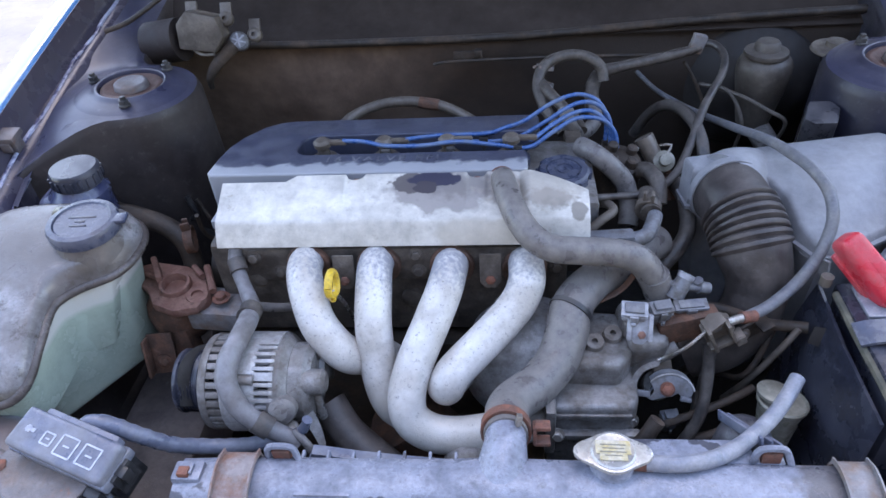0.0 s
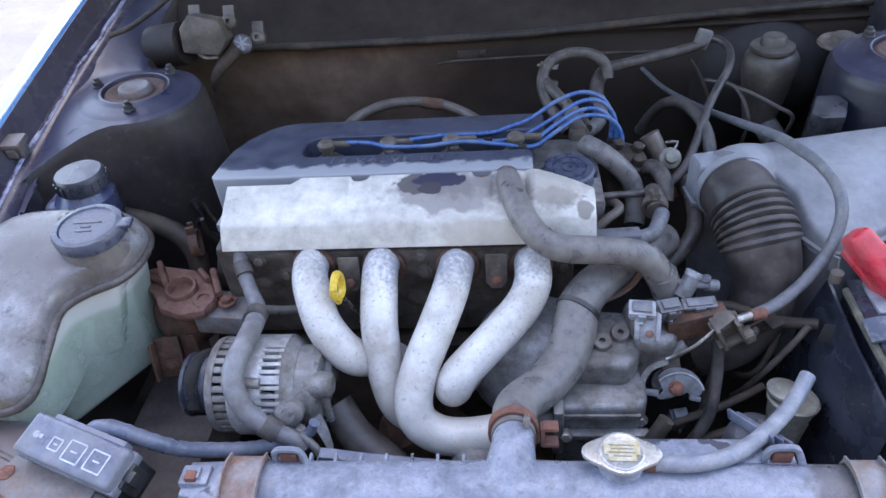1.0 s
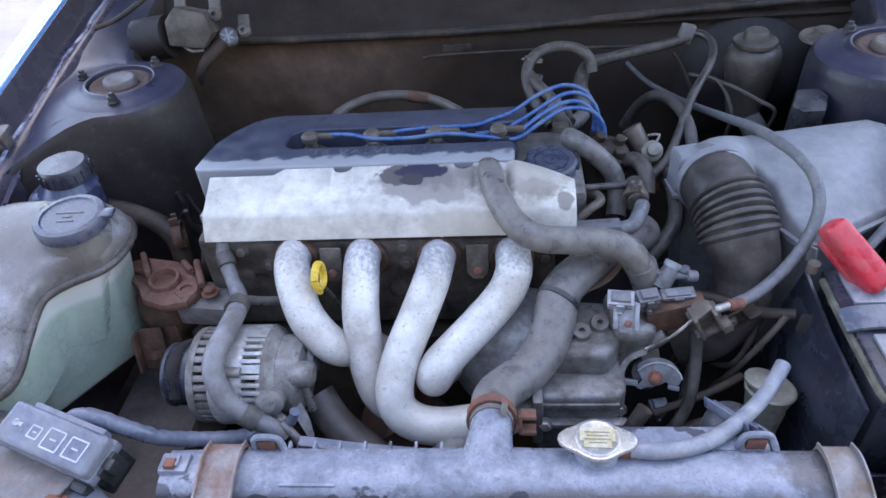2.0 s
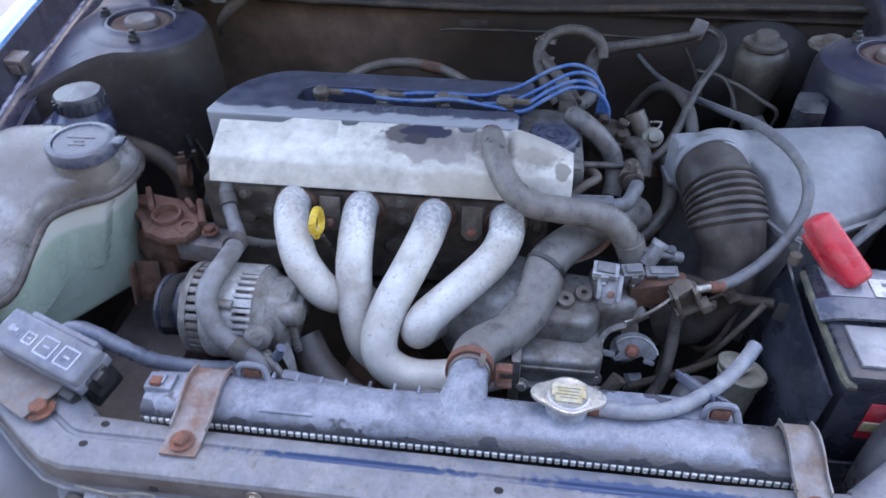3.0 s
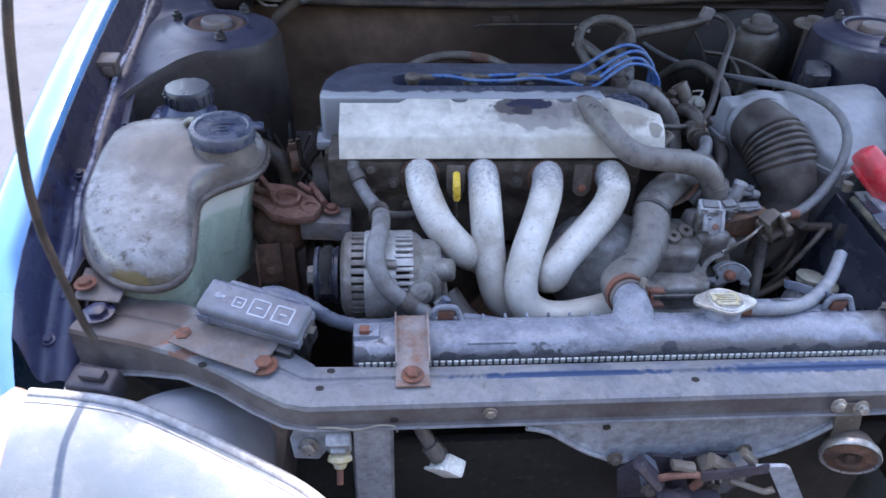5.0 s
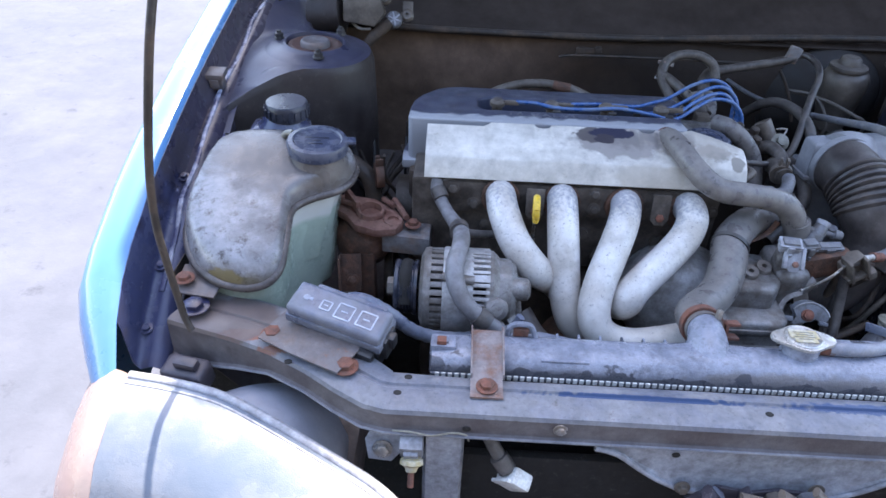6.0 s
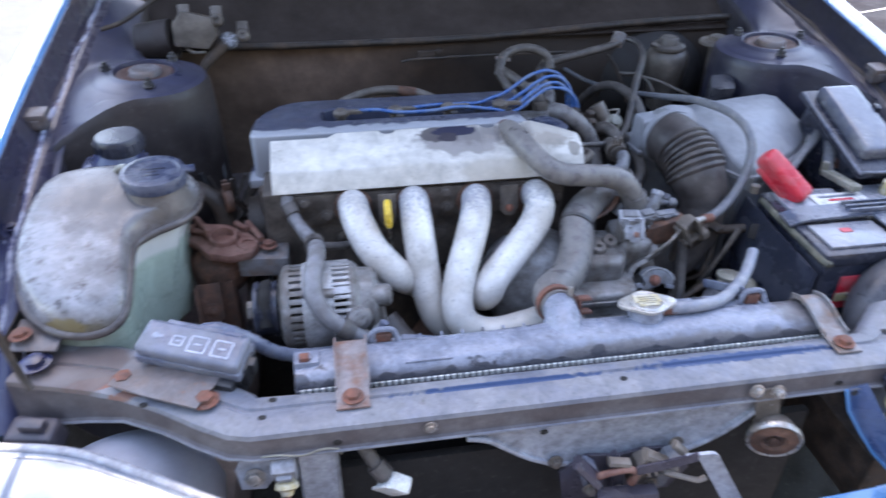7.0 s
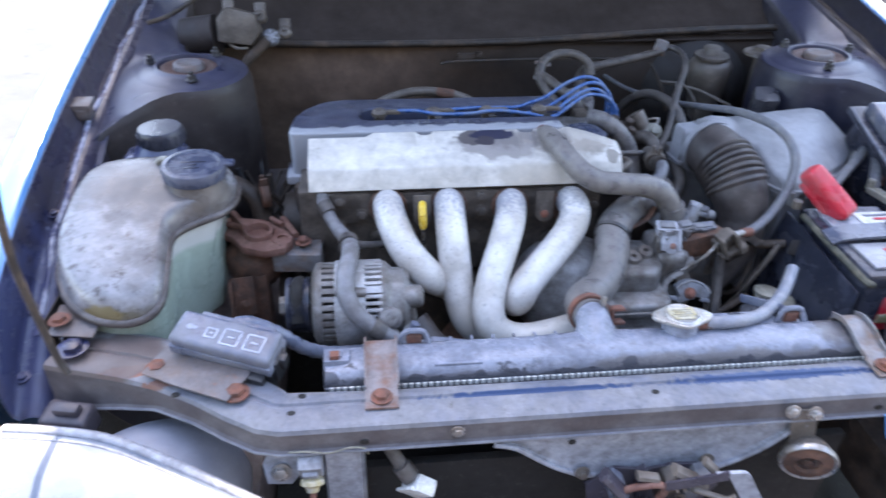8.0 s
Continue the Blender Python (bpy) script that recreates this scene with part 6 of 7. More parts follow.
single("rail_bracket", put(join(box(0.034, 0.004, 0.060, 0.0015), put(box(0.004, 0.022, 0.055, 0.0015), (-0.016, -0.009, 0.0)), hexhead((0.002, -0.004, -0.010), (0, -1, 0), 0.0065, 0.005)), pose(-0.405, 0.340, 0.655, -18, 0, 8)), "darkrust", "rusty bracket on the frame rail", "bracket")
single("belt", tube([(-0.312, 0.215, 0.702), (-0.312, 0.24, 0.738), (-0.312, 0.29, 0.72), (-0.32, 0.36, 0.64), (-0.33, 0.42, 0.56)], 0.008, 8, flat=0.4), "hole", "black drive belt on the alternator pulley", "belt")

# prop rod
single("bonnet_prop", tube([(-0.546, 0.088, 0.752), (-0.5535, 0.0935, 0.765), (-0.556, 0.094, 0.788), (-0.560, 0.094, 0.850), (-0.560, 0.092, 0.900), (-0.552, 0.090, 0.965), (-0.535, 0.097, 1.060), (-0.525, 0.115, 1.123), (-0.515, 0.170, 1.22), (-0.500, 0.300, 1.43), (-0.485, 0.460, 1.67), (-0.475, 0.610, 1.90)], 0.0042, 10, 0.012), "soot", "thin dark steel prop rod holding the bonnet", "prop rod")

# wiper motor and its plug
wm = thing("wiper_motor", "dusty wiper motor with cast gear housing", "wiper motor", (-0.46, 0.85, 0.86))
part("motor_can", tube([(-0.535, 0.845, 0.905), (-0.475, 0.838, 0.914)], 0.036, 26), "darkinner", wm, "dark cylindrical motor can")
part("gear_case", put(prism([(-0.03, -0.03), (0.03, -0.028), (0.045, 0.0), (0.03, 0.03), (-0.02, 0.034), (-0.036, 0.01)], 0, 0.045, 0.005, 2), pose(-0.438, 0.858, 0.92, 75, 10, 0)), "reservoir", wm, "grey-brown cast gear case")
part("wiper_plug", put(lathe([(0.012, -0.012), (0.016, -0.008), (0.016, 0.008), (0.012, 0.012), (0, 0.012)], 18), pose(-0.378, 0.845, 0.903, 60, 20, 0)), "connector", wm)
for p in ((-0.452, 0.845, 0.948), (-0.352, 0.85, 0.912), (-0.395, 0.85, 0.942)):
    part("lug", put(join(lathe([(0.012, -0.010), (0.0125, 0.0), (0.008, 0.004), (0.004, 0.004), (0.004, -0.002), (0, -0.002)], 16), put(box(0.020, 0.026, 0.006, 0.002), (0, 0.014, -0.006))), pose(*p, 60, 0, 0)), "reservoir", wm, "brown rubber mounting lug")
part("case_edge", tube([(-0.470, 0.836, 0.938), (-0.462, 0.828, 0.912), (-0.444, 0.824, 0.892), (-0.420, 0.826, 0.890)], 0.0028, 8), "alubright", wm, "bright cast edge")
for a in (0, 60, 120):
    part("plug_rib", put(box(0.026, 0.003, 0.004, 0.001), pose(-0.378, 0.845, 0.903, 60, 20, 0) @ Matrix.Rotation(radians(a), 4, "Z") @ Matrix.Translation((0, 0, 0.0125))), "lampblock", wm)
wm.location += vec(-0.010, 0, -0.018)
single("wiper_lead", tube([(-0.396, 0.838, 0.882), (-0.415, 0.825, 0.868), (-0.434, 0.815, 0.850), (-0.445, 0.812, 0.832), (-0.447, 0.815, 0.815)], [0.0125, 0.011, 0.009, 0.006, 0.0045], 12), "soot", "short dark wiper motor lead", "wiring")
single("cowl_cable", tube([(-0.60, 0.81, 0.925), (-0.56, 0.83, 0.935), (-0.50, 0.88, 0.965), (-0.46, 0.93, 0.985)], 0.0042, 10), "soot", "black cable under the cowl", "cable")

# ---- lamps and nose ----
for side in (-1, 1):
    def fx(x):
        return x if side < 0 else mirror(x)
    lamp = thing("headlamp", "sunlit hazy headlamp in the car's nose", "headlamp", (fx(-0.47), 0.0, 0.50), group="headlamps")
    top = [(-0.618, 0.062), (-0.578, 0.058), (-0.530, 0.050), (-0.490, 0.037), (-0.425, 0.004), (-0.366, -0.029), (-0.315, -0.060), (-0.27, -0.100)]
    rows = []
    for x, y in top:
        u = (x + 0.618) / 0.348
        z = 0.704 - 0.016 * u
        rows.append([vec(fx(x), y - d, z + h) for d, h in ((0.0, -0.02), (0.0, -0.003), (0.004, 0.0), (0.020, 0.002), (0.060, -0.004), (0.110, -0.025), (0.150, -0.065), (0.175, -0.14))])
    fine = []
    for a, b in zip(rows, rows[1:]):
        fine += [[p.lerp(q, k / 4) for p, q in zip(a, b)] for k in range(4)]
    fine.append(rows[-1])
    part("lens", sheet(fine, 0.003), "lens", lamp, "hazy clear lens")
    part("lens_rim", tube([vec(fx(x), y - 0.017, 0.7058 - 0.016 * (x + 0.618) / 0.348) for x, y in top], 0.0016, 8, 0.01), "lampblock", lamp)
    part("lens_seal", tube([vec(fx(x), y - 0.003, 0.7025 - 0.016 * (x + 0.618) / 0.348) for x, y in top], 0.0062, 10, 0.01), "lampblock", lamp, "pale rolled lens edge")
    part("bowl", put(lathe([(0.088, 0.0), (0.104, 0.03), (0.112, 0.06), (0.103, 0.095), (0.080, 0.122), (0.04, 0.140), (0, 0.144)], 48), along((fx(-0.460), 0.000, 0.554), (fx(-0.506), 0.132, 0.594))), "lampbowl", lamp, "grey plastic lamp bowl")
    if side < 0:
        adj = along((-0.283, -0.012, 0.672), (-0.283, -0.032, 0.648)) @ Matrix.Scale(0.85, 4)
        nut = part("adjuster", put(lathe([(0.009, -0.004), (0.0145, 0), (0.0155, 0.006), (0.009, 0.010), (0.007, 0.016), (0, 0.016)], 20), adj), "caplabel", lamp, "yellowed adjuster nut")
        part("screw", put(lathe([(0.0042, 0.014), (0.0042, 0.036), (0, 0.037)], 10), adj), "rust", nut)
        part("adjuster_block", put(join(box(0.026, 0.022, 0.036, 0.004), put(box(0.016, 0.008, 0.014, 0.002), (0.0, -0.012, 0.004))), pose(-0.284, -0.002, 0.684, 24, 0, 0)), "lampblock", lamp, "pale grey adjuster block")
        part("adjuster_tab", put(prism([(-0.020, -0.024), (0.006, -0.026), (0.022, -0.008), (0.024, 0.016), (-0.016, 0.016), (-0.024, 0.0)], 0, 0.003, 0.001), pose(-0.312, 0.004, 0.684, 70, 0, 0)), "lampblock", lamp)
        part("bolt", hexhead((-0.316, -0.004, 0.677), (0, -1, 0.3), 0.0075, 0.006), "steel", lamp)
        part("adjuster_foot", put(join(box(0.036, 0.024, 0.022, 0.006), put(box(0.02, 0.03, 0.01, 0.002), (0, -0.005, -0.004))), (-0.290, -0.043, 0.608)), "whiteplug", lamp, "white plastic adjuster foot")
    else:
        knob = along((0.378, -0.043, 0.716), (0.387, -0.052, 0.690))
        part("adjuster_block", put(join(lathe([(0.013, -0.016), (0.019, -0.012), (0.020, 0.004), (0.017, 0.016), (0.009, 0.020)], 24), put(box(0.034, 0.016, 0.010, 0.004), (0.010, 0.004, -0.012))), knob @ Matrix.Scale(0.78, 4)), "battery", lamp, "blue-black adjuster housing")
        part("adjuster_tab", put(box(0.016, 0.012, 0.010, 0.004), pose(0.405, -0.040, 0.720, 20, 0, 10)), "coilblack", lamp)
        nut = part("adjuster", put(lathe([(0.006, 0.0), (0.0135, 0.002), (0.0150, 0.006), (0.0135, 0.009), (0.006, 0.011), (0, 0.012)], 24), along((0.381, -0.050, 0.694), (0.392, -0.052, 0.672))), "caplabel", lamp, "yellowed adjuster nut")
        part("screw", tube([(0.384, -0.050, 0.688), (0.394, -0.051, 0.672), (0.401, -0.053, 0.660)], 0.0042, 10), "rust", nut, "rusty screw")
        part("adjuster_foot", put(join(box(0.046, 0.030, 0.016, 0.007, 3), put(box(0.042, 0.012, 0.018, 0.005, 3), (0.0, -0.012, -0.010)), put(box(0.012, 0.014, 0.018, 0.004), (-0.016, 0.0, -0.008)), put(box(0.010, 0.014, 0.018, 0.004), (0.018, 0.0, -0.008))), pose(0.404, -0.054, 0.652, 28, 0, -6)), "whiteplug", lamp, "white plastic adjuster foot")
    slopes = ((0.0, -0.003), (0.004, 0.0), (0.020, 0.002), (0.060, -0.004), (0.110, -0.025), (0.150, -0.065), (0.175, -0.14))
    corner = [[vec(fx(-0.6185 - 0.078 * v + 0.11 * v * d), 0.062 - d + 0.050 * v * (1 - d / 0.175), 0.7035 + h - 0.010 * v - 0.045 * v * v) for d, h in slopes] for v in (0, 0.2, 0.4, 0.6, 0.8, 1.0)]
    part("corner_lens", sheet(corner, 0.003), "amber", lamp, "amber corner lens")
    part("inner_corner", put(join(box(0.056, 0.034, 0.036, 0.008, 3), put(box(0.030, 0.014, 0.014, 0.004), (0.004, 0.0, 0.022))), pose(fx(-0.568), 0.096, 0.672, 10, 0, -12 if side < 0 else 12)), "inner", lamp, "dark lamp corner bracket")

bpy.data.objects["headlamp.001"].location += vec(0.05, 0.03, 0.0)
single("loose_wire", tube([(-0.305, -0.004, 0.708), (-0.285, -0.008, 0.712), (-0.262, -0.009, 0.709), (-0.240, -0.008, 0.714), (-0.225, -0.006, 0.709), (-0.222, -0.004, 0.698)], 0.0011, 6, 0.004), "cup", "thin yellowed wire tied along the bar", "wire")
single("hanging_plug", join(tube([(-0.205, 0.02, 0.70), (-0.195, 0.008, 0.682), (-0.185, 0.0, 0.668)], 0.008, 10), tube([(-0.187, 0.0, 0.670), (-0.176, -0.006, 0.655)], 0.011, 10)), "cable", "dark lead hanging behind the nose", "wiring")
hp = thing("loose_plug", "white plastic wiring plug hanging loose", "plug", (-0.168, -0.010, 0.632))
part("shell", put(box(0.026, 0.020, 0.034, 0.004), pose(-0.168, -0.010, 0.644, 30, 38, 0)), "whiteplug", hp)
part("latch", put(box(0.008, 0.004, 0.030, 0.001), pose(-0.182, -0.016, 0.648, 30, 38, 0)), "whiteplug", hp)

horn = thing("horn", "rusty disc horn with bright rim", "horn", (0.268, -0.02, 0.62))
HM = along((0.280, -0.026, 0.657), (0.262, -0.076, 0.650)) @ Matrix.Scale(0.80, 4)
part("disc", put(lathe([(0.0345, 0.000), (0.033, 0.003), (0.019, 0.006), (0.015, 0.002), (0.007, 0.002), (0.006, 0.005), (0, 0.005)], 36), HM), "darkrust", horn, "rusty horn face")
part("rim", put(lathe([(0.0, -0.034), (0.020, -0.034), (0.028, -0.028), (0.034, -0.016), (0.0365, -0.008), (0.037, -0.005)], 40), HM), "reservoir", horn, "brown horn shell")
part("ring", put(lathe([(0.0365, -0.007), (0.0390, -0.006), (0.0395, 0.001), (0.0375, 0.004), (0.0345, 0.002)], 40), HM), "steel", horn, "bright rolled rim")
part("hanger", strap([(0.266, -0.006, 0.722), (0.272, -0.010, 0.69), (0.278, -0.012, 0.655)], (1, 0, 0), 0.030, 0.003), "reservoir", horn)
part("bolt", hexhead((0.250, -0.008, 0.724), (0, -1, 0.2), 0.0058, 0.005), "steel", horn)
part("nut", hexhead((0.279, -0.006, 0.717), (0, -1, 0.2), 0.0060, 0.007), "steel", horn)

latch = thing("bonnet_latch", "greasy blue-grey bonnet latch with rust and release lever", "latch", (0.11, -0.03, 0.60))
part("base", put(prism([(-0.07, -0.045), (0.065, -0.045), (0.085, -0.01), (0.07, 0.03), (0.02, 0.035), (-0.01, 0.028), (-0.05, 0.036), (-0.08, 0.01)], 0, 0.004, 0.001), pose(0.105, -0.008, 0.618, 90, 0, 0)), "inner", latch, "dark latch base plate")
for dx, w, hgt in ((-0.048, 0.020, 0.052), (-0.016, 0.014, 0.060), (0.012, 0.016, 0.046), (0.045, 0.018, 0.056)):
    part("jaw", put(prism([(-w / 2, -hgt / 2), (w / 2, -hgt / 2), (w / 2 + 0.002, hgt * 0.2), (w * 0.2, hgt / 2), (-w / 2, hgt * 0.35)], 0, 0.020, 0.003, 2), pose(0.105 + dx, -0.012, 0.632, 90, 8 * dx * 50, 0)), ("fuse", "inner", "reservoir", "cablegrey")[int(dx * 40 + 2)], latch)
part("hook", tube([(0.055, -0.036, 0.642), (0.070, -0.044, 0.660), (0.094, -0.046, 0.664), (0.104, -0.044, 0.652), (0.100, -0.042, 0.634)], 0.0042, 10), "mountrust", latch, "rusty hook")
part("spring", tube([(0.118 + 0.0022 * k, -0.034 + 0.006 * math.cos(k * 1.57), 0.640 + 0.006 * math.sin(k * 1.57)) for k in range(17)], 0.0016, 6, 0.002), "steel", latch, "bare steel spring")
part("link", tube([(0.135, -0.046, 0.652), (0.158, -0.052, 0.646), (0.175, -0.054, 0.640), (0.184, -0.054, 0.644)], 0.0040, 10, flat=0.6), "reservoir", latch)
part("lever_arm", strap([(0.100, -0.050, 0.664), (0.130, -0.053, 0.672), (0.166, -0.055, 0.682)], (0, 0.3, 1), 0.010, 0.004), "inner", latch)
part("lever", strap([(0.164, -0.054, 0.684), (0.176, -0.055, 0.682), (0.190, -0.057, 0.660), (0.221, -0.062, 0.606)], (1, -0.1, 0.12), 0.023, 0.004), "lampblock", latch, "pale release lever")
for p, q, r in (((0.036, -0.030, 0.668), (0.062, -0.040, 0.640), 0.011), ((0.070, -0.038, 0.672), (0.094, -0.040, 0.668), 0.007), ((0.112, -0.036, 0.676), (0.140, -0.040, 0.660), 0.009), ((0.146, -0.034, 0.684), (0.160, -0.040, 0.672), 0.007), ((0.060, -0.046, 0.626), (0.130, -0.048, 0.622), 0.010)):
    part("link_bar", tube([p, q], r, 8, flat=0.6), "reservoir" if r < 0.010 else "inner", latch)
for p in ((0.020, -0.008, 0.645), (0.165, -0.010, 0.655), (0.09, -0.036, 0.615), (0.055, -0.036, 0.625), (0.130, -0.034, 0.618)):
    part("bolt", hexhead(p, (0, -1, 0.1), 0.006, 0.006), "reservoir", latch)
part("pivot", put(lathe([(0.010, 0), (0.010, 0.008), (0.006, 0.012), (0, 0.012)], 18), pose(0.150, -0.030, 0.640, 90, 0, 0)), "reservoir", latch)
part("blue_stay", put(box(0.020, 0.006, 0.07, 0.002), pose(0.082, -0.055, 0.580, 15, -25, 0)), "sky", latch)

# ---- driver side: air box, intake hose, battery ----
ab = thing("air_filter_box", "dusty grey plastic air filter box", "air filter box", (0.46, 0.48, 0.55))
lid = [(0.318, 0.582), (0.300, 0.52), (0.312, 0.492), (0.350, 0.488), (0.398, 0.480), (0.414, 0.455), (0.420, 0.400), (0.436, 0.379), (0.460, 0.388), (0.52, 0.433), (0.560, 0.461), (0.604, 0.490), (0.602, 0.520), (0.590, 0.548), (0.552, 0.570), (0.45, 0.585)]
def shrink(outline, k):
    cx, cy = 0.462, 0.530
    return [(cx + (x - cx) * k, cy + (y - cy) * k) for x, y in outline]


TOP = [(0.301, 0.523, 0.834), (0.36, 0.534, 0.835), (0.43, 0.547, 0.836), (0.50, 0.560, 0.836), (0.558, 0.570, 0.836), (0.578, 0.562, 0.833), (0.596, 0.540, 0.816), (0.612, 0.512, 0.798), (0.600, 0.490, 0.791), (0.572, 0.462, 0.791), (0.545, 0.440, 0.791), (0.497, 0.412, 0.790), (0.452, 0.389, 0.790), (0.434, 0.391, 0.791), (0.421, 0.418, 0.803), (0.415, 0.455, 0.820), (0.397, 0.482, 0.829), (0.346, 0.491, 0.832), (0.306, 0.500, 0.832)]


def lid_ring(grow, drop=0.0, floor=None):
    """The lid's outline widened by so many metres, lowered, or set down at one height."""
    ring = []
    n = len(TOP)
    for k, (x, y, z) in enumerate(TOP):
        a, b = TOP[k - 1], TOP[(k + 1) % n]
        o = vec(a[1] - b[1], b[0] - a[0], 0).normalized()
        ring.append(vec(x + o.x * grow, y + o.y * grow, (z - drop) if floor is None else floor))
    return ring


inside = [vec(0.46 + (p.x - 0.46) * 0.55, 0.50 + (p.y - 0.50) * 0.55, 0.8365 - 0.36 * max(0.0, 0.50 - (0.50 + (p.y - 0.50) * 0.55))) for p in lid_ring(-0.004)]
part("lid", loft([lid_ring(0.010, floor=0.772), lid_ring(0.010, floor=0.777), lid_ring(0.005, floor=0.778), lid_ring(0.004, 0.008), lid_ring(0.0025, 0.0035), lid_ring(0.0, 0.0008), lid_ring(-0.004), inside]), "greyplastic", ab, "smooth grey lid", sharp=40)
part("lower_box", loft([[vec(x, y, z) for x, y in shrink(lid, k)] for z, k in ((0.56, 0.85), (0.72, 0.95), (0.760, 0.985), (0.768, 1.02), (0.771, 1.02))]), "greyplastic", ab, "grey lower box")
for i in range(6):
    u = i / 5
    p = vec(0.435 + 0.165 * u, 0.376 + 0.107 * u, 0.775)
    part("lid_rib", put(box(0.004, 0.012, 0.022, 0.001), pose(p.x + 0.004, p.y - 0.003, p.z - 0.006, -10, 0, 33)), "greyplastic", ab)
for x, y in ((0.606, 0.49), (0.345, 0.42)):
    part("clip", join(tube([(x - 0.01, y - 0.012, 0.755), (x - 0.012, y - 0.018, 0.785), (x + 0.004, y - 0.006, 0.800), (x + 0.014, y + 0.002, 0.785), (x + 0.01, y - 0.004, 0.755)], 0.003, 8, 0.004), put(box(0.024, 0.012, 0.020, 0.003), pose(x, y - 0.010, 0.775, 0, 0, 33))), "steel", ab)
part("outlet", tube([(0.40, 0.53, 0.785), (0.366, 0.510, 0.800), (0.346, 0.494, 0.802)], [0.046, 0.0468, 0.0472], 36), "greyplastic", ab, "round outlet")

el = thing("intake_hose", "brown-black corrugated rubber intake hose", "intake hose", (0.36, 0.40, 0.66))
axis_pts = [(0.346, 0.496, 0.802), (0.349, 0.478, 0.803), (0.353, 0.456, 0.801), (0.359, 0.426, 0.791), (0.364, 0.402, 0.774), (0.371, 0.386, 0.748), (0.370, 0.376, 0.715), (0.360, 0.37, 0.68), (0.336, 0.365, 0.65), (0.30, 0.37, 0.63)]
path, where = smooth_path(axis_pts, 0.0014)
rr = []
rl = 0.0
for i, w in enumerate(where):
    base_r = 0.0445 - 0.0075 * min(1, max(0, (w - 3.9) / 1.6))
    if 2.2 < w < 4.0:
        base_r += 0.0038 - 0.0085 * (1 - abs(math.sin((w - 2.2) / 1.8 * 7 * math.pi))) ** 2.0
    rr.append(base_r)
rings, up = [], None
for i, c in enumerate(path):
    t = (path[min(i + 1, len(path) - 1)] - path[max(i - 1, 0)]).normalized()
    up = (vec(0, 0, 1) - t * t.z).normalized() if up is None else (up - t * up.dot(t)).normalized()
    sd = t.cross(up)
    rings.append([c + (sd * math.cos(2 * math.pi * j / 36) + up * math.sin(2 * math.pi * j / 36)) * rr[i] for j in range(36)])
part("bellows", loft(rings), "bellows", el, sharp=35)
part("hose_band", put(lathe([(0.0455, -0.006), (0.0475, -0.006), (0.0475, 0.006), (0.0455, 0.006), (0.0455, -0.006)], 40), along((0.3475, 0.488, 0.8025), (0.349, 0.478, 0.803))), "greyplastic", el)

bat = thing("battery", "dusty black car battery with red and white label", "battery", (0.57, 0.255, 0.56))
BX0, BX1, BY0, BY1, BZ = 0.443, 0.690, 0.172, 0.345, 0.768
part("case", put(box(BX1 - BX0, BY1 - BY0, 0.20, 0.006), ((BX0 + BX1) / 2, (BY0 + BY1) / 2, BZ - 0.104)), "battery", bat)
part("lid", put(box(BX1 - BX0 + 0.004, BY1 - BY0 + 0.004, 0.022, 0.005), ((BX0 + BX1) / 2, (BY0 + BY1) / 2, BZ - 0.010)), "battery", bat)
for cx, w in ((0.505, 0.10), (0.63, 0.105)):
    part("lid_panel", put(box(w, 0.058, 0.005, 0.002), (cx, 0.212, BZ + 0.003)), "battop", bat, "dusty grey vent cover")
    part("lid_panel", put(box(w, 0.05, 0.005, 0.002), (cx, 0.312, BZ + 0.003)), "battop", bat)
part("front_label", put(box(0.20, 0.002, 0.055, 0.0005), (0.575, BY0 - 0.002, BZ - 0.065)), "red", bat, "red front label")
part("label_stripe", put(box(0.20, 0.002, 0.014, 0.0005), (0.575, BY0 - 0.0035, BZ - 0.072)), "caplabel", bat, "pale label stripe")
for k in range(3):
    part("print_bar", put(box(0.16 - 0.03 * k, 0.001, 0.002, 0), (0.57, BY0 - 0.005, BZ - 0.068 - 0.004 * k)), "greyplastic", bat)
part("side_edge", tube([(BX0 - 0.002, BY1 - 0.01, BZ - 0.006), (BX0 - 0.003, 0.26, BZ - 0.008), (BX0 - 0.002, BY0 + 0.004, BZ - 0.010), (BX0 + 0.004, BY0 - 0.003, BZ - 0.012)], 0.005, 8), "mossy", bat, "dirt-crusted lid edge")
part("top_label", put(box(0.085, 0.030, 0.001, 0), (0.545, 0.303, BZ + 0.0065)), "whiteplug", bat, "worn white label")
for k in range(2):
    part("print_bar", put(box(0.06 - 0.02 * k, 0.005, 0.001, 0), (0.545, 0.308 - 0.010 * k, BZ + 0.0075)), "red" if k else "fuse", bat)
part("red_dot", put(box(0.016, 0.010, 0.001, 0), (0.500, 0.220, BZ + 0.0062)), "red", bat)
tray = thing("battery_tray", "dark blue-black plastic battery tray", "battery tray", (0.56, 0.26, 0.50))
part("tray_side", sheet([[vec(0.434, 0.36, 0.755), vec(0.428, 0.26, 0.752), vec(0.430, 0.165, 0.745)], [vec(0.424, 0.365, 0.70), vec(0.415, 0.26, 0.69), vec(0.420, 0.155, 0.69)], [vec(0.415, 0.37, 0.55), vec(0.405, 0.26, 0.53), vec(0.415, 0.15, 0.53)]], 0.004), "battery", tray, "dark tray side")
part("tray_front", put(box(0.26, 0.004, 0.10, 0.001), (0.56, 0.155, 0.60)), "battery", tray)
part("tray_floor", put(box(0.27, 0.22, 0.012, 0.003), (0.56, 0.26, 0.545)), "battery", tray)
hold = thing("battery_hold_down", "dark grey battery hold-down strap", "battery strap", (0.57, 0.256, 0.775))
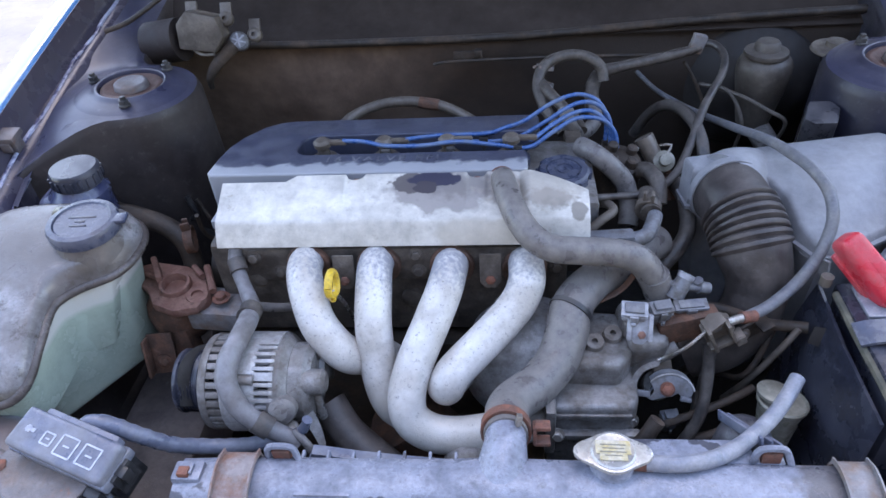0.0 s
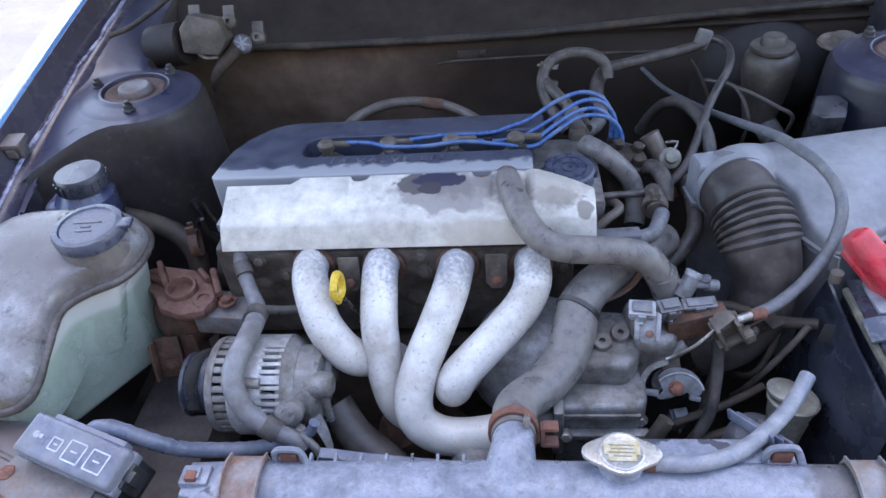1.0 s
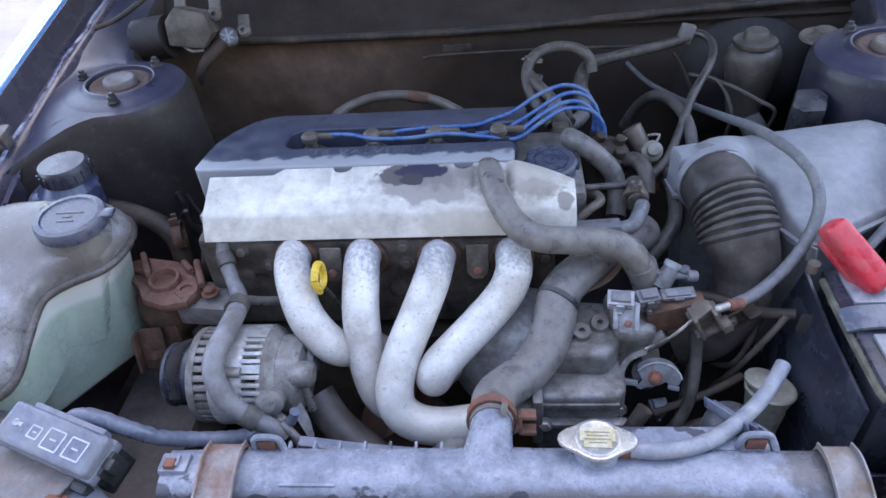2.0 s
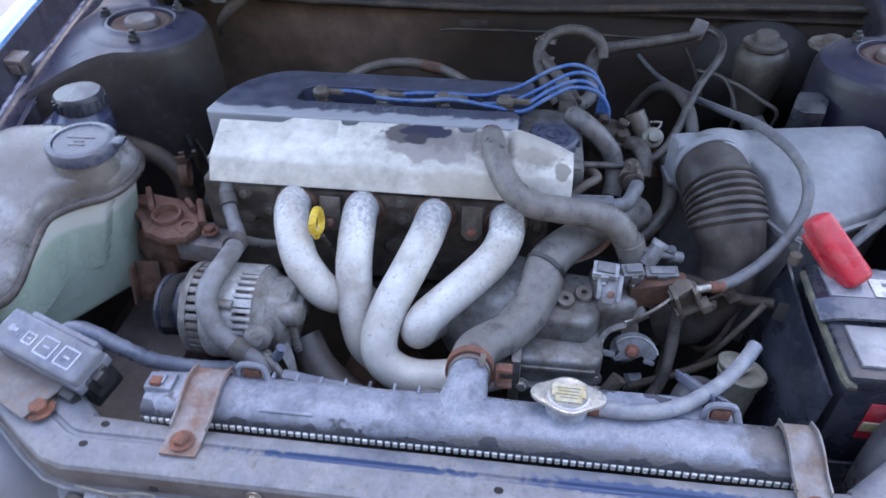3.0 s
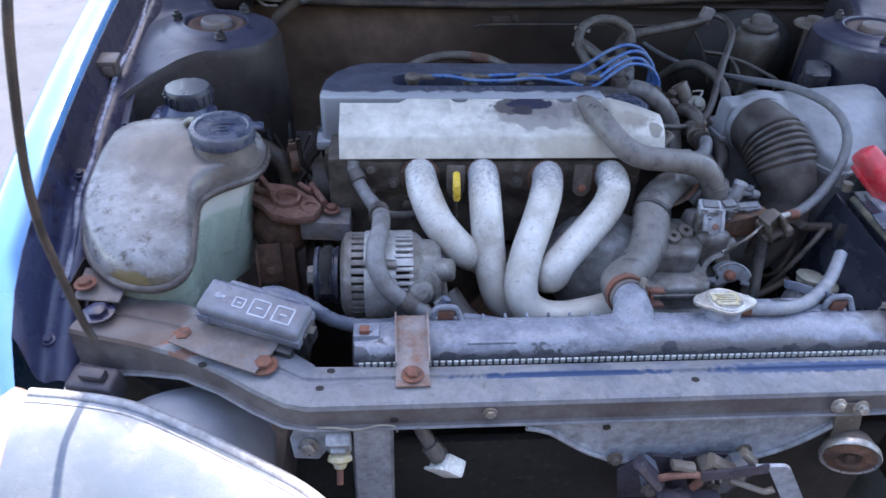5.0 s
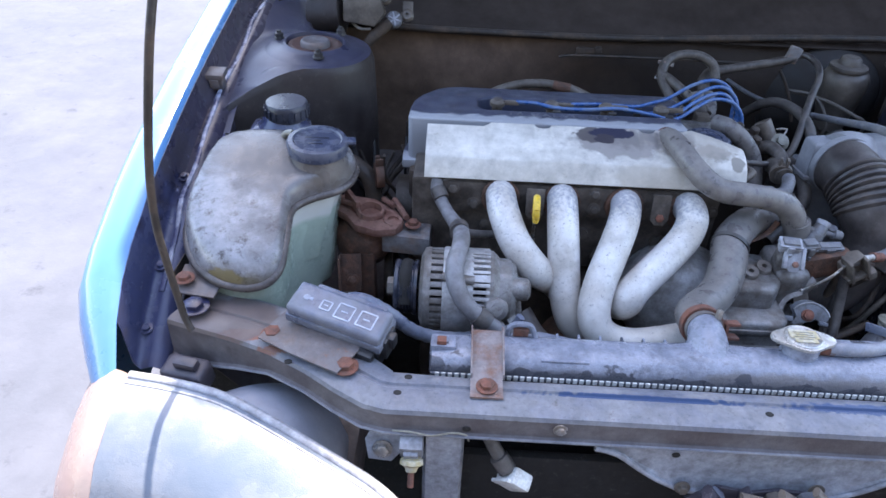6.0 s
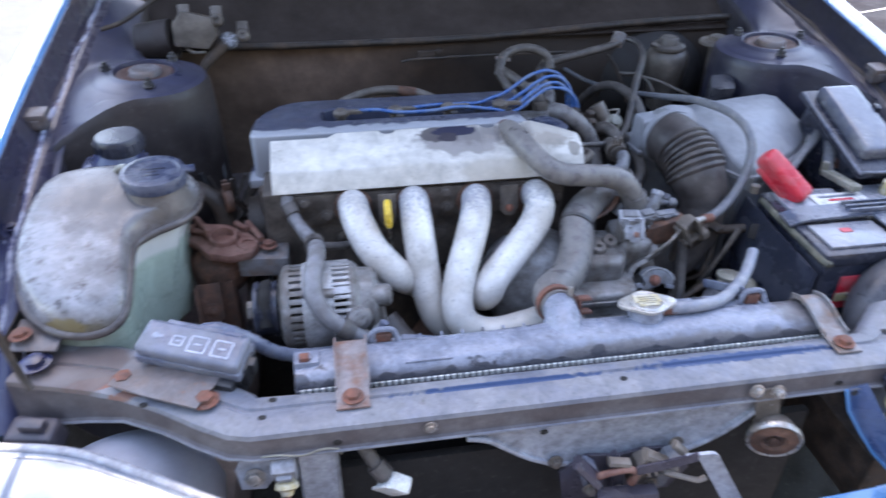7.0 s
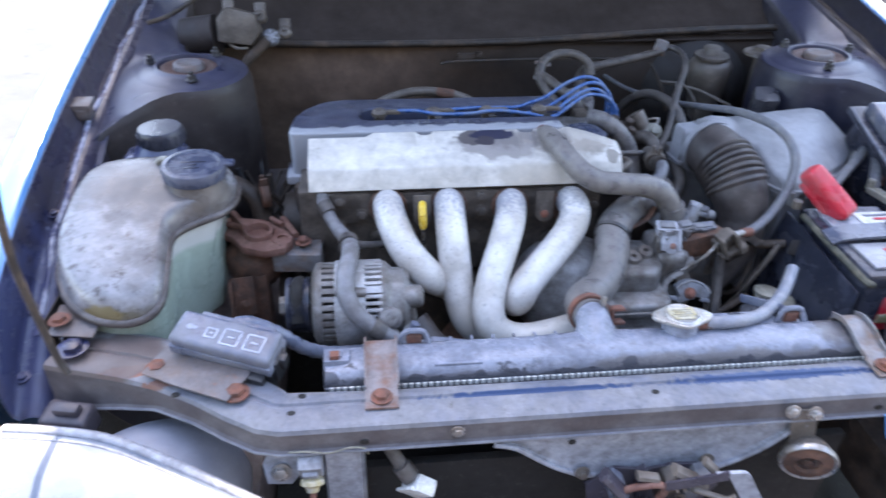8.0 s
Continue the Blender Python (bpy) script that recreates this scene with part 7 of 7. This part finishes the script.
part("bar", strap([(0.432, 0.262, 0.772), (0.455, 0.260, 0.780), (0.52, 0.258, 0.784), (0.60, 0.258, 0.785), (0.67, 0.258, 0.782), (0.70, 0.256, 0.776)], (0, 1, 0.1), 0.030, 0.004), "strapblue", hold)
for y in (0.247, 0.258, 0.269):
    part("bar_rib", put(box(0.16, 0.0035, 0.006, 0.001), (0.60, y, 0.788)), "strapblue", hold)
for x in (0.556, 0.592, 0.628, 0.664):
    for y in (0.2525, 0.2635):
        part("bar_slot", put(box(0.026, 0.0055, 0.002, 0.0005), (x, y, 0.7872)), "hole", hold)
part("cross_strap", strap([(0.572, 0.248, 0.782), (0.574, 0.215, 0.780), (0.580, 0.180, 0.778), (0.584, 0.166, 0.770), (0.586, 0.160, 0.72)], (1, 0, 0), 0.030, 0.003), "strapblue", hold)
rc = thing("terminal_cover", "red plastic battery terminal cover", "terminal cover", (0.45, 0.315, 0.775))
long_way = vec(0.043, -0.036, -0.046).normalized()
wide_way = vec(0.034, 0.014, 0.012)
wide_way = (wide_way - long_way * wide_way.dot(long_way)).normalized()
RC = Matrix.Translation((0.462, 0.330, 0.804)) @ Matrix((wide_way, -long_way, wide_way.cross(-long_way))).transposed().to_4x4()
cap_body = box(0.034, 0.090, 0.032, 0.011, 4)
for v in cap_body.verts:
    v.co.x *= 1.0 - 2.0 * max(0.0, v.co.y) * 2.2
part("shell", put(cap_body, RC), "red", rc)
part("skirt", put(box(0.037, 0.076, 0.010, 0.004), RC @ Matrix.Translation((0.0, -0.006, -0.014))), "red", rc)
part("ridge", put(box(0.012, 0.040, 0.004, 0.0018), RC @ Matrix.Translation((0.004, -0.004, 0.0145))), "red", rc)
part("cable_bolt", put(lathe([(0.007, 0), (0.007, 0.012), (0, 0.013)], 12), (0.426, 0.338, 0.775)), "reservoir", rc)
tp = thing("battery_post", "corroded brass battery terminal", "terminal", (0.64, 0.31, 0.773))
part("post", put(join(lathe([(0.013, 0), (0.012, 0.02), (0.008, 0.022), (0, 0.022)], 16), put(box(0.03, 0.02, 0.012, 0.004), (0.012, 0.004, 0.008)), put(lathe([(0.006, 0), (0.006, 0.026), (0, 0.027)], 6), (0.022, 0.012, 0))), (0.632, 0.308, 0.773)), "caplabel", tp)
single("terminal_link", put(join(box(0.018, 0.07, 0.010, 0.003), put(lathe([(0.006, 0), (0.006, 0.016), (0, 0.017)], 8), (-0.002, 0.034, 0.0))), pose(0.570, 0.340, 0.784, -4, 0, 6)), "clampgrey", "pale corroded cable clamp on the battery", "clamp")
lead = thing("battery_lead", "grey battery lead looped over the corner of the air box", "battery cable", (0.575, 0.385, 0.775))
part("clamp_leg", tube([(0.570, 0.370, 0.783), (0.582, 0.392, 0.792), (0.606, 0.430, 0.802), (0.622, 0.468, 0.806), (0.626, 0.490, 0.800)], [0.007, 0.009, 0.009, 0.009, 0.007], 14, flat=0.8), "cablegrey", lead)
part("side_leg", tube([(0.624, 0.484, 0.806), (0.604, 0.462, 0.807), (0.572, 0.434, 0.800), (0.538, 0.408, 0.788), (0.505, 0.382, 0.770)], [0.008, 0.008, 0.0075, 0.007, 0.006], 14, flat=0.8), "cablegrey", lead)
part("knot", put(join(box(0.026, 0.024, 0.020, 0.006, 3), put(lathe([(0.008, 0), (0.009, 0.010), (0.006, 0.014), (0, 0.014)], 14), (0.004, 0.008, 0.008))), pose(0.632, 0.500, 0.808, 10, 0, -30)), "coilblack", lead, "dark taped knot")
for p in ((0.590, 0.395, 0.782), (0.603, 0.398, 0.780)):
    part("rusty_nut", hexhead(p, (0, -0.3, 1), 0.007, 0.010), "rust", lead)

fus = thing("relay_box", "black relay box with pale dusty lid", "relay box", (0.63, 0.41, 0.70))
RB = pose(0.634, 0.412, 0.850, 18, 0, 0)
part("lid", put(box(0.066, 0.156, 0.026, 0.010, 4), RB @ Matrix.Translation((0, 0.006, -0.009))), "lidgloss", fus, "glossy dusty lid")
part("skirt_edge", tube([RB @ vec(x, y, -0.016) for x, y in ((-0.050, 0.088), (-0.051, -0.085), (-0.044, -0.098), (0.0, -0.101), (0.046, -0.098))], 0.0022, 8), "fuse", fus, "pale edge of the box's skirt")
part("skirt", put(box(0.100, 0.198, 0.012, 0.005), RB @ Matrix.Translation((0, -0.002, -0.024))), "battery", fus)
part("body", put(box(0.070, 0.165, 0.10, 0.006), RB @ Matrix.Translation((0, 0, -0.075))), "battery", fus)
part("latch", put(box(0.008, 0.012, 0.010, 0.002), RB @ Matrix.Translation((0.033, 0.02, 0.004))), "battery", fus)

duct = thing("intake_duct", "grey plastic intake snorkel bent behind the nose", "duct", (0.52, 0.14, 0.62))
part("duct", tube([(0.475, 0.085, 0.62), (0.485, 0.110, 0.685), (0.508, 0.135, 0.722), (0.545, 0.150, 0.735), (0.58, 0.160, 0.725), (0.60, 0.165, 0.69)], 0.032, 26), "coilblack", duct)
part("duct_bracket", strap([(0.548, 0.120, 0.752), (0.560, 0.105, 0.748), (0.575, 0.088, 0.742)], (0.7, 0.7, 0), 0.016, 0.003), "rust", duct)
part("duct_band", strap([(0.566, 0.182, 0.772), (0.570, 0.150, 0.774), (0.572, 0.122, 0.765)], (1, 0.2, 0), 0.012, 0.003), "battop", duct)

# brake booster, master cylinder and its bottle
boo = thing("brake_booster", "dark blue-black round brake booster on the firewall", "brake booster", (0.51, 0.90, 0.72))
part("shell", put(lathe([(0.0, 0.10), (0.05, 0.10), (0.07, 0.085), (0.108, 0.055), (0.122, 0.03), (0.124, 0.0), (0.118, -0.02), (0.0, -0.02)], 52), pose(0.500, 0.945, 0.740, 90, 0, 0)), "boosterpaint", boo)
part("rim", put(lathe([(0.121, 0.024), (0.127, 0.026), (0.127, 0.034), (0.120, 0.036), (0.121, 0.024)], 52), pose(0.500, 0.945, 0.740, 90, 0, 0)), "boosterpaint", boo)
mc = thing("brake_fluid_bottle", "grey-brown brake fluid bottle with flat cap", "fluid bottle", (0.475, 0.80, 0.72))
part("bottle", put(lathe([(0.026, 0), (0.030, 0.02), (0.035, 0.045), (0.0405, 0.075), (0.043, 0.09), (0.0425, 0.104), (0.037, 0.114), (0.029, 0.119), (0.028, 0.121)], 32), (0.478, 0.800, 0.728)), "bottlebrown", mc)
part("cap", put(lathe([(0.033, 0), (0.034, 0.003), (0.033, 0.007), (0.020, 0.0095), (0.0185, 0.019), (0.015, 0.023), (0, 0.0235)], 32), (0.475, 0.797, 0.848)), "bottlebrown", mc)
part("cylinder", put(lathe([(0.018, 0), (0.02, 0.10), (0.015, 0.13), (0, 0.13)], 20), pose(0.49, 0.86, 0.715, 90, 0, 0)), "alu", mc)
for pts in ([(0.445, 0.76, 0.70), (0.44, 0.74, 0.76), (0.42, 0.77, 0.80), (0.38, 0.80, 0.80)], [(0.50, 0.74, 0.72), (0.495, 0.71, 0.775), (0.47, 0.72, 0.79), (0.43, 0.76, 0.80), (0.39, 0.82, 0.79)]):
    part("brake_line", tube(pts, 0.0032, 8), "bottlebrown", mc)
single("flange_cap", put(join(lathe([(0.034, 0), (0.036, 0.002), (0.034, 0.006), (0.016, 0.009), (0.015, 0.016), (0, 0.017)], 28), lathe([(0.012, -0.10), (0.014, 0.0)], 12)), (0.570, 0.78, 0.858)), "reservoir", "grey round cap on a stem beside the strut tower", "cap")
ig = thing("ignition_coil", "black boxy ignition module on the apron", "ignition module", (0.505, 0.63, 0.74))
part("housing", put(join(prism([(-0.026, -0.020), (-0.010, -0.030), (0.022, -0.024), (0.027, 0.012), (0.012, 0.028), (-0.020, 0.022)], -0.034, 0.026, 0.005, 2), put(box(0.02, 0.02, 0.03, 0.004), (0.012, -0.022, -0.028))), pose(0.500, 0.618, 0.824, 14, 0, -15) @ Matrix.Scale(0.88, 4)), "coilblack", ig)
part("latch", put(box(0.012, 0.006, 0.012, 0.002), pose(0.517, 0.590, 0.808, 14, 0, -15)), "coilblack", ig)
part("pedestal", put(box(0.03, 0.03, 0.20, 0.004), (0.515, 0.66, 0.69)), "soot", ig)

# ---- cables and hoses behind the engine ----
def cable(name, pts, r, material, label, category="cable", group="", **k):
    return single(name, tube(pts, r, 12, 0.006, **k), material, label, category, group)


cable("throttle_cable", [(0.295, 0.92, 0.775), (0.322, 0.82, 0.778), (0.360, 0.72, 0.792), (0.388, 0.62, 0.820), (0.406, 0.55, 0.842), (0.418, 0.50, 0.852), (0.431, 0.455, 0.854), (0.442, 0.425, 0.843), (0.443, 0.400, 0.825), (0.434, 0.380, 0.804), (0.417, 0.360, 0.786), (0.392, 0.340, 0.768), (0.361, 0.320, 0.756), (0.336, 0.307, 0.754)], [0.004, 0.004, 0.005, 0.006, 0.0066, 0.007, 0.007, 0.007, 0.007, 0.007, 0.007, 0.007, 0.007, 0.0068], "cablegrey", "grey sheathed throttle cable in a wide arc")
cable("speedometer_cable", [(0.362, 0.806, 0.862), (0.386, 0.800, 0.869), (0.399, 0.782, 0.866), (0.400, 0.755, 0.860), (0.388, 0.720, 0.853), (0.366, 0.680, 0.846), (0.347, 0.645, 0.836), (0.326, 0.602, 0.808), (0.306, 0.566, 0.790), (0.286, 0.540, 0.784), (0.262, 0.512, 0.789), (0.234, 0.490, 0.797), (0.205, 0.480, 0.803), (0.166, 0.468, 0.809)], [0.006, 0.006, 0.006, 0.006, 0.006, 0.006, 0.0062, 0.0062, 0.006, 0.006, 0.0055, 0.005, 0.0045, 0.0045], "cable", "grey cable looping down to the engine")
cable("vacuum_pipe", [(0.200, 0.72, 0.800), (0.204, 0.770, 0.815), (0.219, 0.790, 0.830), (0.249, 0.792, 0.838), (0.300, 0.795, 0.847), (0.355, 0.800, 0.857), (0.372, 0.803, 0.862)], [0.0115, 0.0115, 0.011, 0.0088, 0.0082, 0.008, 0.008], "hosebrown", "pale dusty vacuum pipe along the firewall", "pipe")
single("pipe_clip", put(box(0.022, 0.014, 0.030, 0.003), pose(0.368, 0.803, 0.868, 0, 15, 0)), "bracket", "grey clip on the vacuum pipe", "clip")
cable("heater_hose", [(0.150, 0.66, 0.795), (0.125, 0.70, 0.818), (0.115, 0.74, 0.838), (0.127, 0.765, 0.858), (0.158, 0.778, 0.867), (0.193, 0.778, 0.864), (0.215, 0.77, 0.850), (0.22, 0.76, 0.83)], 0.0088, "hosebrown", "dusty heater hose arching behind the engine", "hose")
cable("heater_hose", [(0.118, 0.76, 0.835), (0.128, 0.72, 0.838), (0.148, 0.69, 0.828), (0.168, 0.66, 0.818), (0.176, 0.635, 0.812)], 0.0085, "hosebrown", "dusty heater hose crossing to the firewall", "hose")
cable("bypass_hose", [(0.166, 0.56, 0.832), (0.180, 0.540, 0.834), (0.203, 0.530, 0.819), (0.224, 0.526, 0.794), (0.232, 0.515, 0.765), (0.228, 0.49, 0.745)], 0.0135, "rubber", "thick grey hose beside the oil cap", "hose")
cable("coolant_hose", [(0.245, 0.56, 0.79), (0.258, 0.545, 0.800), (0.268, 0.52, 0.795), (0.268, 0.50, 0.775)], 0.011, "hosebrown", "short grey coolant hose", "hose")
cable("rear_arch_hose", [(0.284, 0.800, 0.71), (0.298, 0.782, 0.752), (0.310, 0.742, 0.792), (0.322, 0.700, 0.814), (0.334, 0.650, 0.820), (0.340, 0.605, 0.812), (0.342, 0.575, 0.785), (0.345, 0.565, 0.74)], 0.0088, "cable", "grey arched hose behind the air box", "hose")
cable("engine_back_hose", [(-0.215, 0.70, 0.775), (-0.195, 0.745, 0.785), (-0.150, 0.765, 0.797), (-0.10, 0.765, 0.803), (-0.045, 0.760, 0.797), (0.0, 0.745, 0.782), (0.04, 0.71, 0.77)], 0.0085, "reservoir", "dusty hose behind the valve cover", "hose")
single("hose_band", tube([(-0.078, 0.764, 0.801), (-0.045, 0.760, 0.797)], 0.0098, 14), "darkrust", "rusty band on the rear hose", "hose clip")
cable("small_hose", [(0.168, 0.425, 0.79), (0.185, 0.435, 0.80), (0.20, 0.452, 0.80), (0.195, 0.475, 0.795), (0.180, 0.49, 0.785)], 0.006, "reservoir", "thin brown hose by the thermostat", "hose")
cable("side_hose", [(0.30, 0.56, 0.77), (0.308, 0.52, 0.765), (0.302, 0.47, 0.745), (0.270, 0.44, 0.72), (0.24, 0.42, 0.70)], 0.011, "cable", "grey hose bending past the air box", "hose")
th = thing("water_outlet", "grey cast water outlet with clamped hose", "water outlet", (0.21, 0.42, 0.76))
part("flat_plug", put(box(0.06, 0.020, 0.022, 0.004), pose(0.190, 0.404, 0.790, 0, 0, 4)), "connector", th)
part("elbow", tube([(0.215, 0.404, 0.790), (0.235, 0.410, 0.792), (0.245, 0.425, 0.800), (0.250, 0.440, 0.80)], 0.0095, 16), "connector", th)
part("clamp", ring_clip((0.244, 0.455, 0.800), (0.2, 0.9, 0.1), 0.0145, 0.010, 0.002), "reservoir", th)
part("stem", tube([(0.246, 0.445, 0.800), (0.248, 0.47, 0.80), (0.25, 0.50, 0.79)], 0.0130, 16), "hosebrown", th)
sw = thing("sensor_stack", "brown sensor with pale cap behind the engine", "sensor", (0.283, 0.585, 0.75))
part("sensor_body", tube([(0.258, 0.600, 0.82), (0.270, 0.590, 0.80), (0.285, 0.575, 0.775)], [0.014, 0.013, 0.010], 14), "reservoir", sw)
part("pale_cap", put(lathe([(0.014, 0), (0.015, 0.003), (0.009, 0.006), (0.008, 0.014), (0, 0.015)], 20), along((0.285, 0.575, 0.795), (0.285, 0.50, 0.86))), "cup", sw)
part("clip_wire", tube([(0.250, 0.585, 0.812), (0.240, 0.575, 0.80), (0.250, 0.57, 0.795)], 0.002, 8), "steel", sw)
part("clip_wire", tube([(0.280, 0.590, 0.812), (0.295, 0.585, 0.815), (0.29, 0.58, 0.805)], 0.002, 8), "steel", sw)
part("sensor_foot", put(lathe([(0.02, 0), (0.018, 0.02), (0.012, 0.03)], 16), (0.295, 0.57, 0.745)), "darkrust", sw)
boot = thing("plug_block", "grey-brown plug block beside the ignition leads", "plug block", (0.16, 0.62, 0.81))
part("block", put(box(0.024, 0.028, 0.032, 0.006), (0.160, 0.612, 0.809)), "reservoir", boot)
part("stem", tube([(0.150, 0.640, 0.85), (0.158, 0.625, 0.826), (0.175, 0.65, 0.80), (0.196, 0.68, 0.795), (0.203, 0.70, 0.80), (0.203, 0.73, 0.81)], 0.011, 12), "rubber", boot)
for pts, r in (([(-0.06, 0.862, 0.822), (-0.025, 0.86, 0.827), (0.156, 0.86, 0.829), (0.30, 0.845, 0.833), (0.36, 0.815, 0.85)], 0.0028), ([(0.351, 0.80, 0.839), (0.370, 0.795, 0.81), (0.387, 0.79, 0.775), (0.40, 0.79, 0.74)], 0.003)):
    cable("thin_line", pts, r, "soot", "thin dark line along the firewall")
single("firewall_bracket", put(join(box(0.05, 0.006, 0.016, 0.002), put(box(0.012, 0.012, 0.012, 0.002), (0.018, -0.006, 0.006))), (0.0, 0.878, 0.830)), "soot", "dark bracket on the firewall", "bracket")
for x, z in ((0.108, 0.85), (0.108, 0.82)):
    single("hose_clip", ring_clip((x + 0.02, 0.775, z), (0.2, 0.3, 1), 0.013, 0.007, 0.0015), "bracket", "worn spring clip on the heater hose", "hose clip")
# catch bottle beside the battery
fun = thing("catch_bottle", "yellowed funnel-topped coolant bottle behind the radiator", "bottle", (0.37, 0.245, 0.56))
part("cup", put(lathe([(0.020, -0.13), (0.024, -0.055), (0.029, -0.012), (0.0325, -0.004), (0.033, 0.0), (0.031, 0.002), (0.029, -0.002), (0.010, -0.003)], 32), pose(0.376, 0.250, 0.676, -8, 4, 0) @ Matrix.Scale(0.86, 4)), "cup", fun, "yellowed plastic cup")
part("lid_disc", put(lathe([(0.019, -0.002), (0.0195, 0.002), (0.016, 0.004), (0, 0.0045)], 26), pose(0.368, 0.258, 0.680, -8, 4, 0)), "cup", fun)
# dim linkage deep beside the gearbox
for pts, r in (([(0.33, 0.36, 0.60), (0.36, 0.32, 0.64), (0.40, 0.36, 0.70)], 0.004), ([(0.26, 0.24, 0.60), (0.33, 0.25, 0.62), (0.40, 0.26, 0.62)], 0.006), ([(0.27, 0.22, 0.56), (0.34, 0.24, 0.58), (0.36, 0.30, 0.55)], 0.009), ([(0.195, 0.215, 0.62), (0.21, 0.20, 0.66), (0.228, 0.21, 0.69)], 0.009)):
    cable("linkage_rod", pts, r, "soot", "dark rod deep beside the gearbox", "rod")
single("hanging_tab", put(prism([(-0.016, -0.014), (0.012, -0.018), (0.016, 0.012), (0.010, 0.018), (-0.012, 0.016)], 0, 0.004, 0.0015), pose(0.420, 0.300, 0.728, 70, 0, -20) @ Matrix.Scale(0.72, 4)), "boosterpaint", "dark plastic tab by the battery tray", "tab")

wire_rnd = random.Random(12)
for k in range(9):
    x, y, z = wire_rnd.uniform(-0.43, -0.36), wire_rnd.uniform(0.52, 0.64), 0.62
    pts = [(x, y, z)]
    for q in range(4):
        x, y, z = x + wire_rnd.uniform(-0.022, 0.030), y + wire_rnd.uniform(-0.02, 0.03), z + wire_rnd.uniform(0.018, 0.045)
        pts.append((min(x, -0.345), y, z))
    cable("side_wire", pts, wire_rnd.choice((0.0022, 0.003, 0.0045)), wire_rnd.choice(("soot", "reservoir", "black")), "thin dull wire beside the strut tower", "wire", group="side wires")
for pts, r, m in (([(0.275, 0.345, 0.735), (0.32, 0.35, 0.725), (0.37, 0.335, 0.715), (0.415, 0.32, 0.722)], 0.007, "soot"), ([(0.30, 0.36, 0.60), (0.315, 0.34, 0.66), (0.318, 0.335, 0.72)], 0.006, "reservoir"), ([(0.345, 0.33, 0.58), (0.36, 0.31, 0.64), (0.388, 0.31, 0.70), (0.402, 0.315, 0.725)], 0.004, "reservoir"), ([(0.25, 0.25, 0.63), (0.29, 0.26, 0.64), (0.335, 0.28, 0.642), (0.36, 0.29, 0.65)], 0.005, "soot"), ([(0.292, 0.285, 0.735), (0.296, 0.275, 0.69), (0.288, 0.25, 0.645), (0.268, 0.235, 0.61)], 0.007, "cable")):
    cable("under_hose", pts, r, m, "dark hose in the gap beside the gearbox", "hose")
duckt = thing("hose_bracket", "dark folded steel bracket under the intake hose", "bracket", (0.34, 0.325, 0.70))
part("plate", put(join(box(0.05, 0.004, 0.024, 0.001), put(box(0.016, 0.02, 0.004, 0.001), (0.02, -0.008, 0.01))), pose(0.345, 0.320, 0.715, 0, -18, 20)), "soot", duckt)
part("bolt", hexhead((0.342, 0.317, 0.716), (0, -1, 0.2), 0.005, 0.005), "reservoir", duckt)
